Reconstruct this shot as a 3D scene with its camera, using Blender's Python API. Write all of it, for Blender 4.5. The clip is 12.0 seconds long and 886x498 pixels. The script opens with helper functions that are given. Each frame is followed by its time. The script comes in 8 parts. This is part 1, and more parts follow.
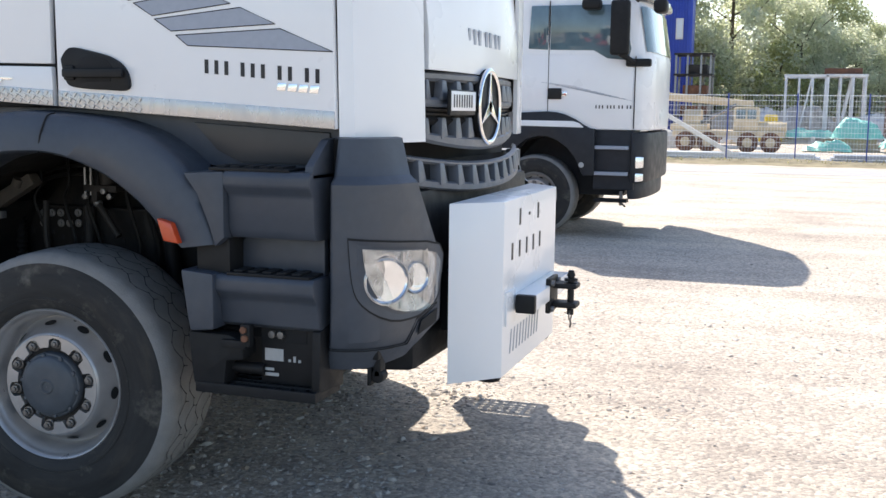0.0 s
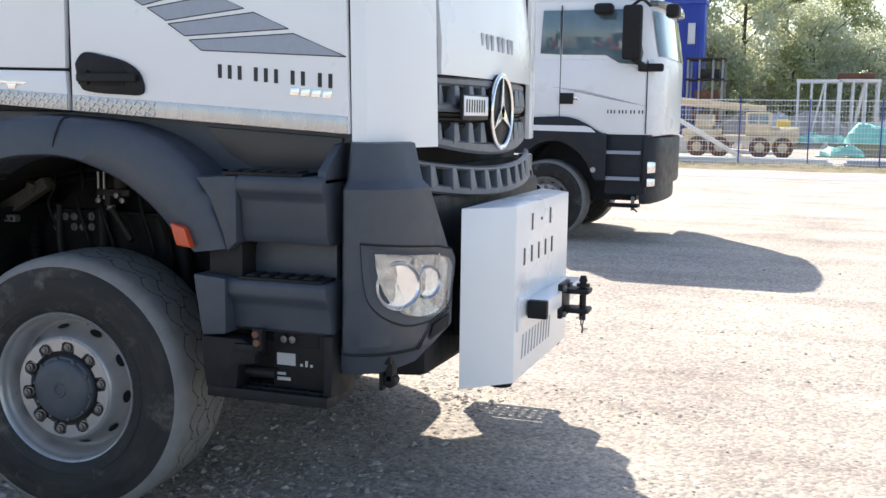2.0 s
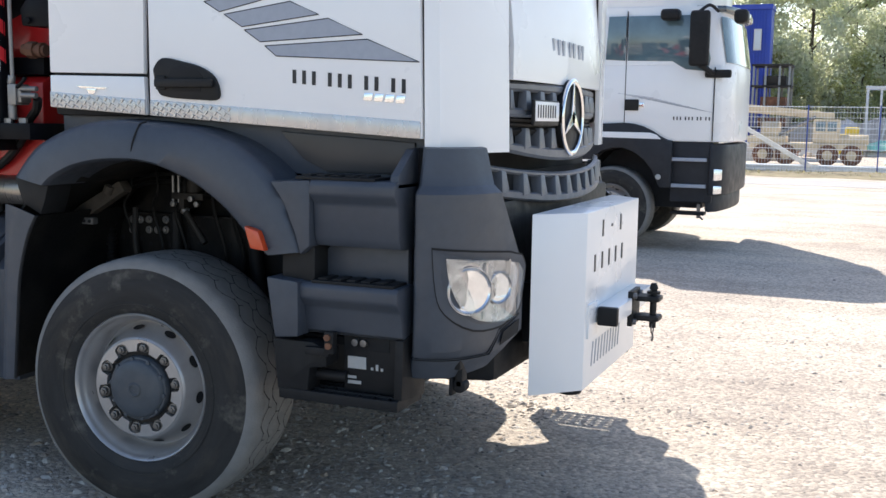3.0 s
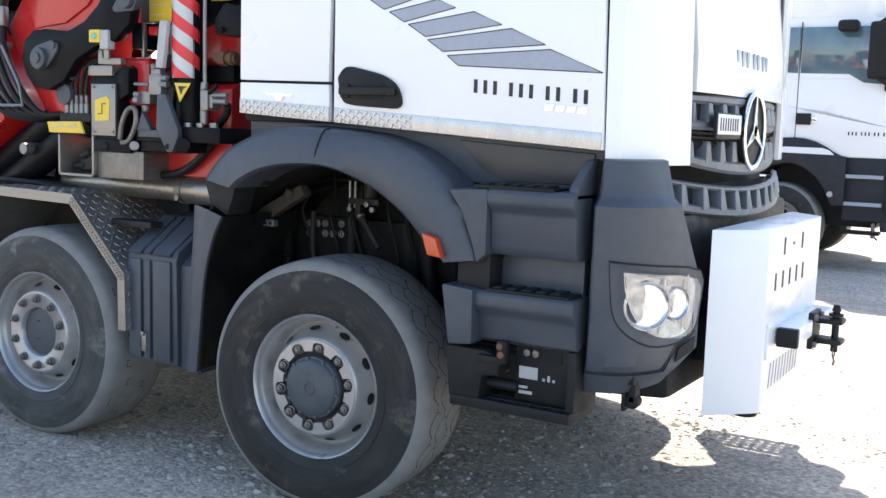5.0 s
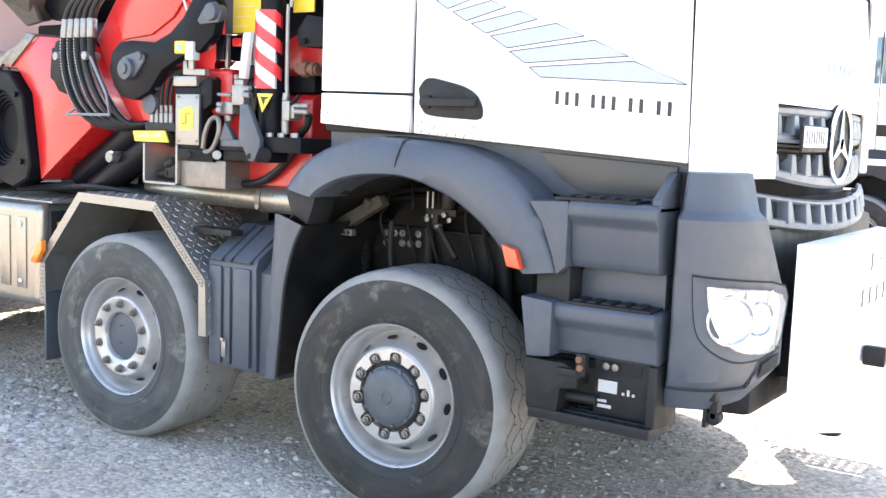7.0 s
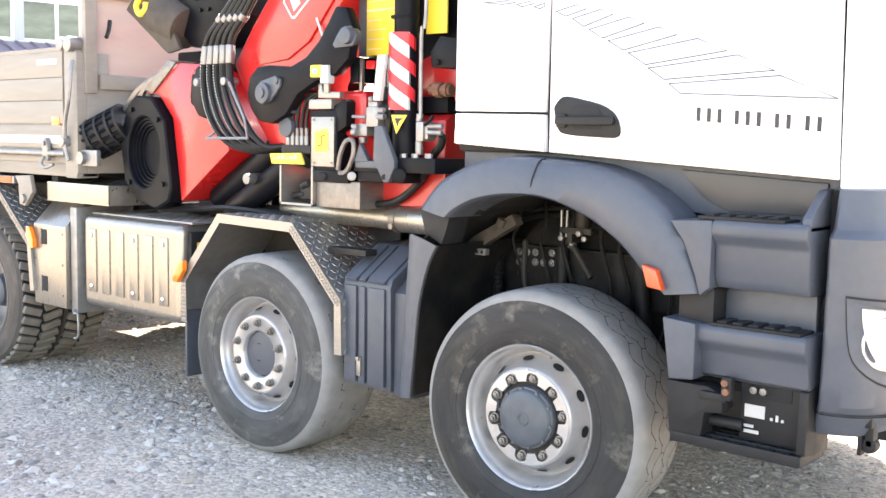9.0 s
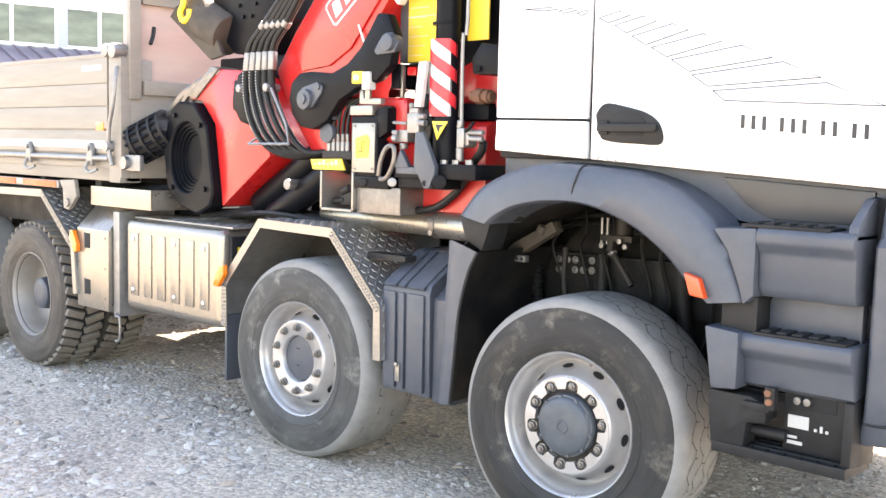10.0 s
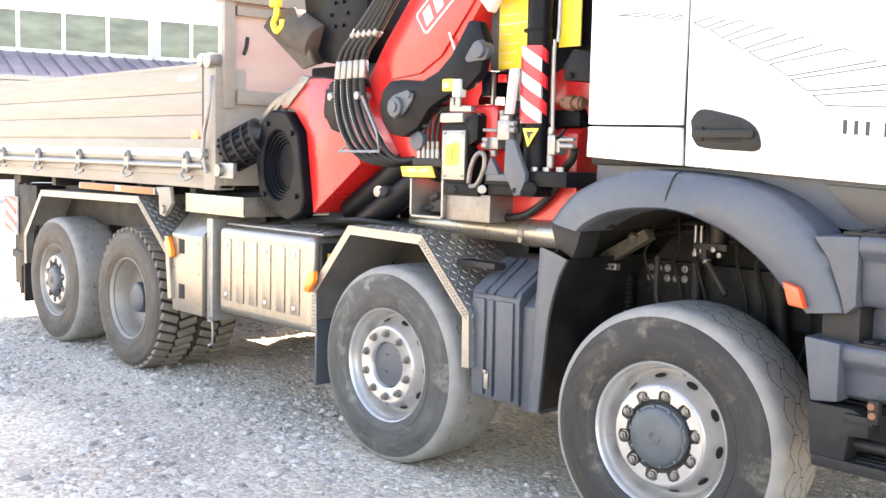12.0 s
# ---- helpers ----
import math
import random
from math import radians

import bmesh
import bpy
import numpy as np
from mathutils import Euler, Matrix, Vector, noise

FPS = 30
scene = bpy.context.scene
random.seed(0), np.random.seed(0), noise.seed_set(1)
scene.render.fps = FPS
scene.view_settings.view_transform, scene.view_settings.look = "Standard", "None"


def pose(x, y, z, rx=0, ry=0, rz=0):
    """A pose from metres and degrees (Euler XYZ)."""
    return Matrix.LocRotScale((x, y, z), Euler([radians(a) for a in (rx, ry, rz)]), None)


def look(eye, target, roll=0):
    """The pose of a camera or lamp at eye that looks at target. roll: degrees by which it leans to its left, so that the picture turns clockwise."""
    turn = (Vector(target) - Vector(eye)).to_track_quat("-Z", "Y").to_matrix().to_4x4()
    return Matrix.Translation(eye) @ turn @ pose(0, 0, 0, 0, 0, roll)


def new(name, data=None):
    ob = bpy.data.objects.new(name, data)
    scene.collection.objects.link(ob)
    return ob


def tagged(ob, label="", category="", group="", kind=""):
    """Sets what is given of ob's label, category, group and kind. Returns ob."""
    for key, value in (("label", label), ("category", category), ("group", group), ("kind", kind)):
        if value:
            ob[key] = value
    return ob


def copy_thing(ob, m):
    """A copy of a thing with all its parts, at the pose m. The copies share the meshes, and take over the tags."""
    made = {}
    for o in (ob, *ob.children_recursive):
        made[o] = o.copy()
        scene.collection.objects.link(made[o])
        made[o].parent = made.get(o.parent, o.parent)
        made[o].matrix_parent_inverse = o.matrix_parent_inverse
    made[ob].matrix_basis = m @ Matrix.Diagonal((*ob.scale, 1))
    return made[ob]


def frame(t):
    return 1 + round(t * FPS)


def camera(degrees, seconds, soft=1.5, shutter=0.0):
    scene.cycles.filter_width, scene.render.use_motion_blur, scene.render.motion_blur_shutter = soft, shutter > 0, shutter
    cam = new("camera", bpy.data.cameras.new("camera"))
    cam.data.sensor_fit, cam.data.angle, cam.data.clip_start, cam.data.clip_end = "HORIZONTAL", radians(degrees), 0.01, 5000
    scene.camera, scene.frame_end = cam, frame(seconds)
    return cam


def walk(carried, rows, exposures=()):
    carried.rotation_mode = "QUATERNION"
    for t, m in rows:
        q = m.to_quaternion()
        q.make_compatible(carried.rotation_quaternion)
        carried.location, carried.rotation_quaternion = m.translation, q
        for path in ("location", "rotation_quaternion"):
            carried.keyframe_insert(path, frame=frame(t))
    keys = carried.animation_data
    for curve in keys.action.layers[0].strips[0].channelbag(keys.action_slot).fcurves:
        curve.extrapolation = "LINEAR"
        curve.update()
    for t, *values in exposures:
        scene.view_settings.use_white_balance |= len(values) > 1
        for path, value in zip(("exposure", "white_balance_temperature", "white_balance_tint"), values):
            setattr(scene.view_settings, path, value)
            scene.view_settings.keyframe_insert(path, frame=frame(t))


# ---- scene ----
cam = camera(46.2, 12.0)
PATH = [
    (0, (2.766, -3.383, 1.61), (2.128, -1.506, 1.344), 0.7),
    (0.5, (2.761, -3.38, 1.612), (2.114, -1.508, 1.342), 0.6),
    (1, (2.759, -3.38, 1.613), (2.106, -1.508, 1.351), 0.7),
    (1.5, (2.764, -3.38, 1.616), (2.111, -1.508, 1.352), 0.7),
    (2, (2.76, -3.382, 1.612), (2.102, -1.511, 1.354), 0.8),
    (2.5, (2.752, -3.385, 1.611), (2.06, -1.525, 1.361), 0.8),
    (3, (2.719, -3.396, 1.606), (1.954, -1.565, 1.359), 0.9),
    (3.5, (2.701, -3.41, 1.604), (1.853, -1.615, 1.361), 0.7),
    (5.3, (2.62, -3.439, 1.604), (1.579, -1.748, 1.365), 1.5),
    (5.5, (2.614, -3.441, 1.61), (1.564, -1.757, 1.365), 1.1),
    (6, (2.605, -3.443, 1.612), (1.526, -1.777, 1.369), 1.4),
    (6.5, (2.599, -3.455, 1.614), (1.494, -1.803, 1.385), 2.0),
    (7, (2.589, -3.464, 1.61), (1.459, -1.828, 1.388), 2.1),
    (7.2, (2.589, -3.466, 1.606), (1.442, -1.841, 1.396), 1.9),
    (8.8, (2.499, -3.494, 1.632), (1.209, -1.979, 1.426), 1.1),
    (9, (2.51, -3.496, 1.634), (1.202, -1.995, 1.431), 1.1),
    (9.5, (2.502, -3.506, 1.622), (1.169, -2.028, 1.431), 1.2),
    (10, (2.496, -3.509, 1.626), (1.137, -2.054, 1.437), 1.4),
    (10.5, (2.49, -3.517, 1.627), (1.108, -2.084, 1.445), 1.3),
    (11, (2.482, -3.518, 1.63), (1.068, -2.115, 1.446), 1.2),
    (11.5, (2.477, -3.529, 1.623), (1.035, -2.154, 1.444), 1.4),
    (12, (2.469, -3.532, 1.62), (0.998, -2.189, 1.443), 1.3),
]
walk(cam, [(t, look(eye, target, roll)) for t, eye, target, roll in PATH], exposures=[(0.0, 0.82, 6600, 12), (2.5, 0.79, 6600, 12), (3.5, 0.83, 6600, 12), (5.5, 1.79, 6650, 12), (6.5, 2.46, 6900, 13), (9.0, 2.95, 8050, 16), (12.0, 3.05, 8300, 17)])

# ---- light ----
SUN = Vector((-0.60, 0.87, 1.0)).normalized()
world = bpy.data.worlds.new("sky")
scene.world = world
world.use_nodes = True
wn = world.node_tree.nodes
sky = wn.new("ShaderNodeTexSky")
sky.sky_type, sky.sun_disc = "NISHITA", False
sky.sun_elevation = math.asin(SUN.z)
sky.sun_rotation = math.atan2(SUN.x, SUN.y)
sky.dust_density = 1.0
wn["Background"].inputs[1].default_value = 0.15
world.node_tree.links.new(sky.outputs[0], wn["Background"].inputs[0])
sun_data = bpy.data.lights.new("sun", "SUN")
sun_data.energy, sun_data.angle, sun_data.color = 4.6, radians(0.55), (1.0, 0.95, 0.87)
sun = new("sun", sun_data)
sun.matrix_world = look(SUN * 60, (0, 0, 0))


# ---- materials ----
def mat(name, col, rough=0.5, metal=0.0, var=0.12, scale=8.0, bump=0.0, bscale=60.0, dirt=None, dscale=1.7, damt=0.3, coat=0.0, stretch=(1, 1, 1), each=0.0, spec=0.5, dband=(0.3, 0.7)):
    """Principled paint, plastic, metal or stone with two scales of variation, a dirt layer and a fine relief."""
    m = bpy.data.materials.new(name)
    m.use_nodes = True
    n, l = m.node_tree.nodes, m.node_tree.links
    b = n["Principled BSDF"]
    co = n.new("ShaderNodeTexCoord")
    mp = n.new("ShaderNodeMapping")
    mp.inputs["Scale"].default_value = stretch
    l.new(co.outputs["Object"], mp.inputs[0])

    def noi(sc, detail=6.0):
        t = n.new("ShaderNodeTexNoise")
        t.inputs["Scale"].default_value, t.inputs["Detail"].default_value = sc, detail
        l.new(mp.outputs[0], t.inputs["Vector"])
        return t.outputs["Fac"]

    def ramp(src, a, c, lo=0.3, hi=0.7):
        r = n.new("ShaderNodeMapRange")
        r.inputs[1].default_value, r.inputs[2].default_value = lo, hi
        r.inputs[3].default_value, r.inputs[4].default_value = a, c
        l.new(src, r.inputs[0])
        return r.outputs[0]

    def mix(f, a, c, mode="MIX"):
        x = n.new("ShaderNodeMix")
        x.data_type, x.blend_type = "RGBA", mode
        for sock, v in ((x.inputs[0], f), (x.inputs[6], a), (x.inputs[7], c)):
            if isinstance(v, (int, float)):
                sock.default_value = v
            elif isinstance(v, tuple):
                sock.default_value = (*v, 1)
            else:
                l.new(v, sock)
        return x.outputs[2]

    fine = noi(scale)
    dark = tuple(c * (1 - var) for c in col)
    light = tuple(min(1, c * (1 + var)) for c in col)
    c = mix(ramp(fine, 0, 1), dark, light)
    if each:
        oi = n.new("ShaderNodeObjectInfo")
        r = n.new("ShaderNodeMapRange")
        r.inputs[3].default_value, r.inputs[4].default_value = 1 - each, 1 + each
        l.new(oi.outputs["Random"], r.inputs[0])
        cc = n.new("ShaderNodeCombineColor")
        for k in range(3):
            l.new(r.outputs[0], cc.inputs[k])
        c = mix(1.0, c, cc.outputs[0], "MULTIPLY")
    if dirt:
        c = mix(ramp(noi(dscale, 9.0), 0, damt, *dband), c, dirt)
    l.new(c, b.inputs["Base Color"])
    b.inputs["Metallic"].default_value = metal
    l.new(ramp(noi(scale * 0.6), max(0.02, rough - 0.08), min(1, rough + 0.08)), b.inputs["Roughness"])
    b.inputs["Coat Weight"].default_value = coat
    b.inputs["Specular IOR Level"].default_value = spec
    b.inputs["Coat Roughness"].default_value = 0.06
    if bump:
        bp = n.new("ShaderNodeBump")
        bp.inputs["Strength"].default_value, bp.inputs["Distance"].default_value = bump, 0.01
        l.new(noi(bscale), bp.inputs["Height"])
        l.new(bp.outputs[0], b.inputs["Normal"])
    return m


DUST = (0.32, 0.29, 0.25)
M = {}
M["white"] = mat("white_paint", (0.84, 0.845, 0.85), 0.32, var=0.015, scale=3, dirt=(0.6, 0.58, 0.54), damt=0.10, dscale=0.9, coat=0.35)
M["grey"] = mat("grey_plastic", (0.039, 0.049, 0.067), 0.46, var=0.08, scale=30, bump=0.10, bscale=420, dirt=(0.16, 0.155, 0.15), damt=0.20, dscale=2.2)
M["satin"] = mat("satin_dark_panel", (0.045, 0.045, 0.047), 0.34, var=0.12, scale=5, spec=0.4, dirt=(0.10, 0.09, 0.08), damt=0.2)
M["black"] = mat("black_plastic", (0.009, 0.010, 0.012), 0.5, var=0.2, scale=25, bump=0.1, bscale=300, spec=0.2, dirt=(0.06, 0.056, 0.05), damt=0.3)
# near-black: rubber of seams, and painted shade of flat holes, slots and grooves
M["gap"] = mat("seam_rubber_hole_shade", (0.008, 0.008, 0.009), 0.8)
M["chassis"] = mat("chassis_paint", (0.011, 0.011, 0.012), 0.6, var=0.2, scale=14, bump=0.12, bscale=90, spec=0.3, dirt=(0.08, 0.066, 0.05), damt=0.5, dband=(0.45, 0.75))
M["alu"] = mat("brushed_aluminium", (0.24, 0.236, 0.226), 0.36, 0.7, var=0.07, scale=20, stretch=(1, 1, 12), dirt=(0.36, 0.33, 0.29), damt=0.25)
M["chequer"] = mat("chequer_plate", (0.28, 0.275, 0.27), 0.38, 0.6, var=0.14, scale=16, bump=0.2, bscale=120, dirt=(0.25, 0.23, 0.21), damt=0.35)
M["stainless"] = mat("stainless_steel", (0.29, 0.268, 0.235), 0.33, 0.8, var=0.06, scale=26, stretch=(14, 1, 1), dirt=(0.4, 0.35, 0.29), damt=0.2)
M["bed"] = mat("bed_aluminium", (0.215, 0.200, 0.180), 0.55, 0.15, var=0.07, scale=9, stretch=(0.5, 1, 5), dirt=(0.30, 0.265, 0.225), damt=0.45, dscale=1.1)
M["galv"] = mat("galvanised_steel", (0.25, 0.252, 0.254), 0.45, 0.7, var=0.12, scale=22, dirt=(0.25, 0.21, 0.17), damt=0.25)
M["steel"] = mat("worn_steel", (0.19, 0.185, 0.18), 0.42, 0.7, var=0.18, scale=30, dirt=(0.17, 0.12, 0.08), damt=0.3)
M["reflect"] = mat("lamp_reflector", (0.80, 0.81, 0.83), 0.14, 0.85, var=0.06, scale=30)
M["grillegrey"] = mat("grille_grey_plastic", (0.125, 0.136, 0.155), 0.40, var=0.06, scale=30, bump=0.08, bscale=300)
# darker copy of the chassis paint: the arch's shade is in its colour
M["under"] = mat("shaded_underbody_paint", (0.006, 0.006, 0.0065), 0.65, var=0.3, scale=12, bump=0.2, bscale=60, spec=0.25, dirt=(0.05, 0.043, 0.034), damt=0.45, dscale=4, dband=(0.45, 0.75))
M["liner"] = mat("dusty_liner", (0.014, 0.0135, 0.013), 0.75, var=0.3, scale=9, bump=0.3, bscale=40, spec=0.25, dirt=(0.07, 0.06, 0.048), damt=0.6, dscale=5, dband=(0.4, 0.7))
M["dustmetal"] = mat("dust_caked_steel", (0.045, 0.038, 0.03), 0.8, var=0.3, scale=14, bump=0.3, bscale=70, dirt=(0.10, 0.08, 0.06), damt=0.4, dscale=9)
M["chrome"] = mat("chrome", (0.85, 0.86, 0.88), 0.08, 1.0, var=0.02, scale=5)
M["rim"] = mat("silver_rim_paint", (0.41, 0.41, 0.415), 0.34, 0.55, var=0.10, scale=12, dirt=(0.25, 0.20, 0.15), damt=0.30, dscale=5)
M["rimdirty"] = mat("dirty_rim_paint", (0.29, 0.275, 0.255), 0.5, 0.3, var=0.15, scale=12, dirt=(0.20, 0.15, 0.11), damt=0.5, dscale=6)
M["strip"] = mat("polished_kick_strip", (0.50, 0.50, 0.51), 0.28, 0.7, var=0.06, scale=10, stretch=(3, 1, 1), dirt=(0.4, 0.38, 0.36), damt=0.12, dscale=4)
M["lug"] = mat("lugged_tread_rubber", (0.17, 0.15, 0.125), 0.85, var=0.2, scale=16, bump=0.25, bscale=120, dirt=(0.10, 0.085, 0.07), damt=0.4, dscale=7)
M["hub"] = mat("grey_hub_paint", (0.060, 0.070, 0.082), 0.5, var=0.15, scale=18, bump=0.08, bscale=200, dirt=(0.13, 0.11, 0.09), damt=0.3, dscale=9, dband=(0.5, 0.75))
M["tread"] = mat("tyre_tread", (0.205, 0.20, 0.192), 0.85, var=0.14, scale=14, bump=0.25, bscale=140, dirt=(0.24, 0.22, 0.19), damt=0.35, dscale=5)
M["red"] = mat("red_crane_paint", (0.48, 0.012, 0.014), 0.33, var=0.07, scale=6, dirt=(0.33, 0.05, 0.04), damt=0.25, coat=0.25)
M["navy"] = mat("dark_crane_paint", (0.0045, 0.0052, 0.0075), 0.42, var=0.15, scale=12, spec=0.10, dirt=(0.04, 0.037, 0.034), damt=0.15, dband=(0.5, 0.75))
M["hose"] = mat("hydraulic_hose_rubber", (0.008, 0.008, 0.008), 0.5, var=0.2, scale=40, spec=0.3)
M["yellow"] = mat("yellow_sign", (0.78, 0.56, 0.05), 0.45, var=0.05, scale=10, dirt=(0.5, 0.35, 0.08), damt=0.2)
M["orange"] = mat("orange_lens", (0.85, 0.20, 0.01), 0.15, var=0.05, scale=40, coat=0.5)
M["redorange"] = mat("red_orange_lens", (0.55, 0.06, 0.012), 0.2, var=0.08, scale=30, coat=0.4)
M["reflectorange"] = mat("orange_reflective_tape", (0.50, 0.10, 0.02), 0.4, var=0.08, scale=30)
M["signred"] = mat("red_film", (0.68, 0.03, 0.04), 0.35, var=0.05, scale=20)
M["signwhite"] = mat("white_film", (0.56, 0.56, 0.55), 0.35, var=0.04, scale=20)
M["decal"] = mat("silver_decal", (0.33, 0.36, 0.42), 0.4, 0.0, var=0.04, scale=40)
M["ink"] = mat("black_ink", (0.015, 0.015, 0.018), 0.5)
M["board"] = mat("pale_boards", (0.74, 0.72, 0.68), 0.7, var=0.08, scale=5, dirt=(0.5, 0.45, 0.38), damt=0.3)
M["paper"] = mat("label_paper", (0.42, 0.42, 0.41), 0.6, var=0.06, scale=50)
M["blue"] = mat("blue_sheet", (0.012, 0.045, 0.36), 0.45, var=0.08, scale=2, dirt=(0.05, 0.08, 0.3), damt=0.3)
M["rust"] = mat("rusty_steel", (0.20, 0.09, 0.05), 0.8, 0.2, var=0.3, scale=8, dirt=(0.09, 0.06, 0.05), damt=0.5)
M["machine"] = mat("ochre_machine_paint", (0.74, 0.60, 0.40), 0.65, var=0.12, scale=4, dirt=(0.30, 0.22, 0.14), damt=0.5)
M["tarp"] = mat("green_tarpaulin", (0.20, 0.58, 0.48), 0.5, var=0.12, scale=3, bump=0.5, bscale=4, dirt=(0.4, 0.5, 0.46), damt=0.3)
M["wood"] = mat("weathered_timber", (0.52, 0.42, 0.30), 0.8, var=0.2, scale=6, stretch=(8, 1, 1))
M["bark"] = mat("bark", (0.09, 0.07, 0.05), 0.9, var=0.3, scale=5, bump=0.6, bscale=12)
M["cladding"] = mat("pale_cladding", (0.56, 0.60, 0.64), 0.5, var=0.03, scale=1.2, dirt=(0.6, 0.62, 0.63), damt=0.25)
M["purple"] = mat("mauve_roof_sheet", (0.20, 0.16, 0.20), 0.45, 0.2, var=0.08, scale=2, dirt=(0.3, 0.26, 0.28), damt=0.3)
M["bedred"] = mat("faded_inside_paint", (0.44, 0.30, 0.27), 0.6, var=0.08, scale=3, dirt=(0.36, 0.32, 0.29), damt=0.5, stretch=(1, 1, 4))


def glass_mat(name, col, rough=0.03):
    m = bpy.data.materials.new(name)
    m.use_nodes = True
    b = m.node_tree.nodes["Principled BSDF"]
    b.inputs["Base Color"].default_value = (*col, 1)
    b.inputs["Roughness"].default_value = rough
    b.inputs["Transmission Weight"].default_value = 1.0
    b.inputs["IOR"].default_value = 1.45
    return m


M["glass"] = glass_mat("clear_glass", (0.93, 0.95, 0.96))
# blue sky reflection is put into the base colour of this glass
M["cabglass"] = mat("sky_coloured_cab_glass", (0.10, 0.16, 0.19), 0.05, var=0.3, scale=2.5, coat=1.0)
M["darkglass"] = mat("dark_window_glass", (0.03, 0.045, 0.055), 0.05, var=0.05, coat=1.0)


def leaf_mat(name, a, b2):
    m = bpy.data.materials.new(name)
    m.use_nodes = True
    n, l = m.node_tree.nodes, m.node_tree.links
    g = n.new("ShaderNodeNewGeometry")
    x = n.new("ShaderNodeMix")
    x.data_type = "RGBA"
    x.inputs[6].default_value, x.inputs[7].default_value = (*a, 1), (*b2, 1)
    l.new(g.outputs["Random Per Island"], x.inputs[0])
    b = n["Principled BSDF"]
    l.new(x.outputs[2], b.inputs["Base Color"])
    b.inputs["Roughness"].default_value = 0.7
    b.inputs["Specular IOR Level"].default_value = 0.03
    t = n.new("ShaderNodeBsdfTranslucent")
    y = n.new("ShaderNodeMix")
    y.data_type = "RGBA"
    y.inputs[6].default_value, y.inputs[7].default_value = (*[min(1, c * 2.4) for c in a], 1), (*[min(1, c * 2.0) for c in b2], 1)
    l.new(g.outputs["Random Per Island"], y.inputs[0])
    l.new(y.outputs[2], t.inputs[0])
    ad = n.new("ShaderNodeMixShader")
    ad.inputs[0].default_value = 0.5
    l.new(b.outputs[0], ad.inputs[1])
    l.new(t.outputs[0], ad.inputs[2])
    l.new(ad.outputs[0], n["Material Output"].inputs[0])
    return m


M["fardark"] = mat("dark_truck_plastic", (0.020, 0.023, 0.029), 0.5, var=0.15, scale=12, spec=0.3)
M["lampback"] = mat("lamp_bowl_metal", (0.42, 0.43, 0.45), 0.22, 0.9, var=0.3, scale=24)
M["leaf"] = leaf_mat("poplar_leaves", (0.25, 0.275, 0.16), (0.44, 0.455, 0.31))
M["leaf_y"] = leaf_mat("yellow_green_leaves", (0.24, 0.26, 0.12), (0.37, 0.38, 0.21))
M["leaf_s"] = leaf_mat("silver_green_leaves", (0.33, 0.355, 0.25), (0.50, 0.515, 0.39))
M["grass"] = leaf_mat("dry_grass", (0.15, 0.14, 0.08), (0.26, 0.24, 0.15))


def tyre_mat(name, base, scuff, amount, dust):
    """Sidewall rubber: scuffs and rings that run round the wheel's axle, and pale rubbed patches."""
    m = bpy.data.materials.new(name)
    m.use_nodes = True
    n, l = m.node_tree.nodes, m.node_tree.links
    b = n["Principled BSDF"]
    co, sep = n.new("ShaderNodeTexCoord"), n.new("ShaderNodeSeparateXYZ")
    l.new(co.outputs["Object"], sep.inputs[0])

    def calc(op, a, c=None):
        x = n.new("ShaderNodeMath")
        x.operation = op
        for k, v in enumerate((a, c)):
            if isinstance(v, (int, float)):
                x.inputs[k].default_value = v
            elif v is not None:
                l.new(v, x.inputs[k])
        return x.outputs[0]

    rad = calc("SQRT", calc("ADD", calc("MULTIPLY", sep.outputs[0], sep.outputs[0]), calc("MULTIPLY", sep.outputs[2], sep.outputs[2])))
    round_ = n.new("ShaderNodeCombineXYZ")
    for k, v in enumerate((calc("MULTIPLY", sep.outputs[0], 3.0), calc("MULTIPLY", rad, 11.0), calc("MULTIPLY", sep.outputs[2], 3.0))):
        l.new(v, round_.inputs[k])

    def noi(vec, sc, detail, lo, hi, a, c):
        t = n.new("ShaderNodeTexNoise")
        t.inputs["Scale"].default_value, t.inputs["Detail"].default_value, t.inputs["Roughness"].default_value = sc, detail, 0.65
        l.new(vec, t.inputs["Vector"])
        r = n.new("ShaderNodeMapRange")
        r.inputs[1].default_value, r.inputs[2].default_value, r.inputs[3].default_value, r.inputs[4].default_value = lo, hi, a, c
        l.new(t.outputs["Fac"], r.inputs[0])
        return r.outputs[0]

    def mix(f, a, c):
        x = n.new("ShaderNodeMix")
        x.data_type = "RGBA"
        l.new(f, x.inputs[0])
        for sock, v in ((x.inputs[6], a), (x.inputs[7], c)):
            if isinstance(v, tuple):
                sock.default_value = (*v, 1)
            else:
                l.new(v, sock)
        return x.outputs[2]

    c = mix(noi(round_.outputs[0], 1.0, 5, 0.35, 0.68, 0, 1), tuple(v * 0.72 for v in base), tuple(v * 1.35 for v in base))
    c = mix(noi(round_.outputs[0], 0.7, 9, 0.50, 0.70, 0, amount), c, scuff)
    c = mix(noi(co.outputs["Object"], 7.0, 10, 0.56, 0.70, 0, amount), c, dust)
    l.new(c, b.inputs["Base Color"])
    b.inputs["Roughness"].default_value = 0.66
    b.inputs["Specular IOR Level"].default_value = 0.3
    bp = n.new("ShaderNodeBump")
    bp.inputs["Strength"].default_value, bp.inputs["Distance"].default_value = 0.2, 0.004
    l.new(noi(round_.outputs[0], 2.6, 4, 0.3, 0.7, 0, 1), bp.inputs["Height"])
    l.new(bp.outputs[0], b.inputs["Normal"])
    return m


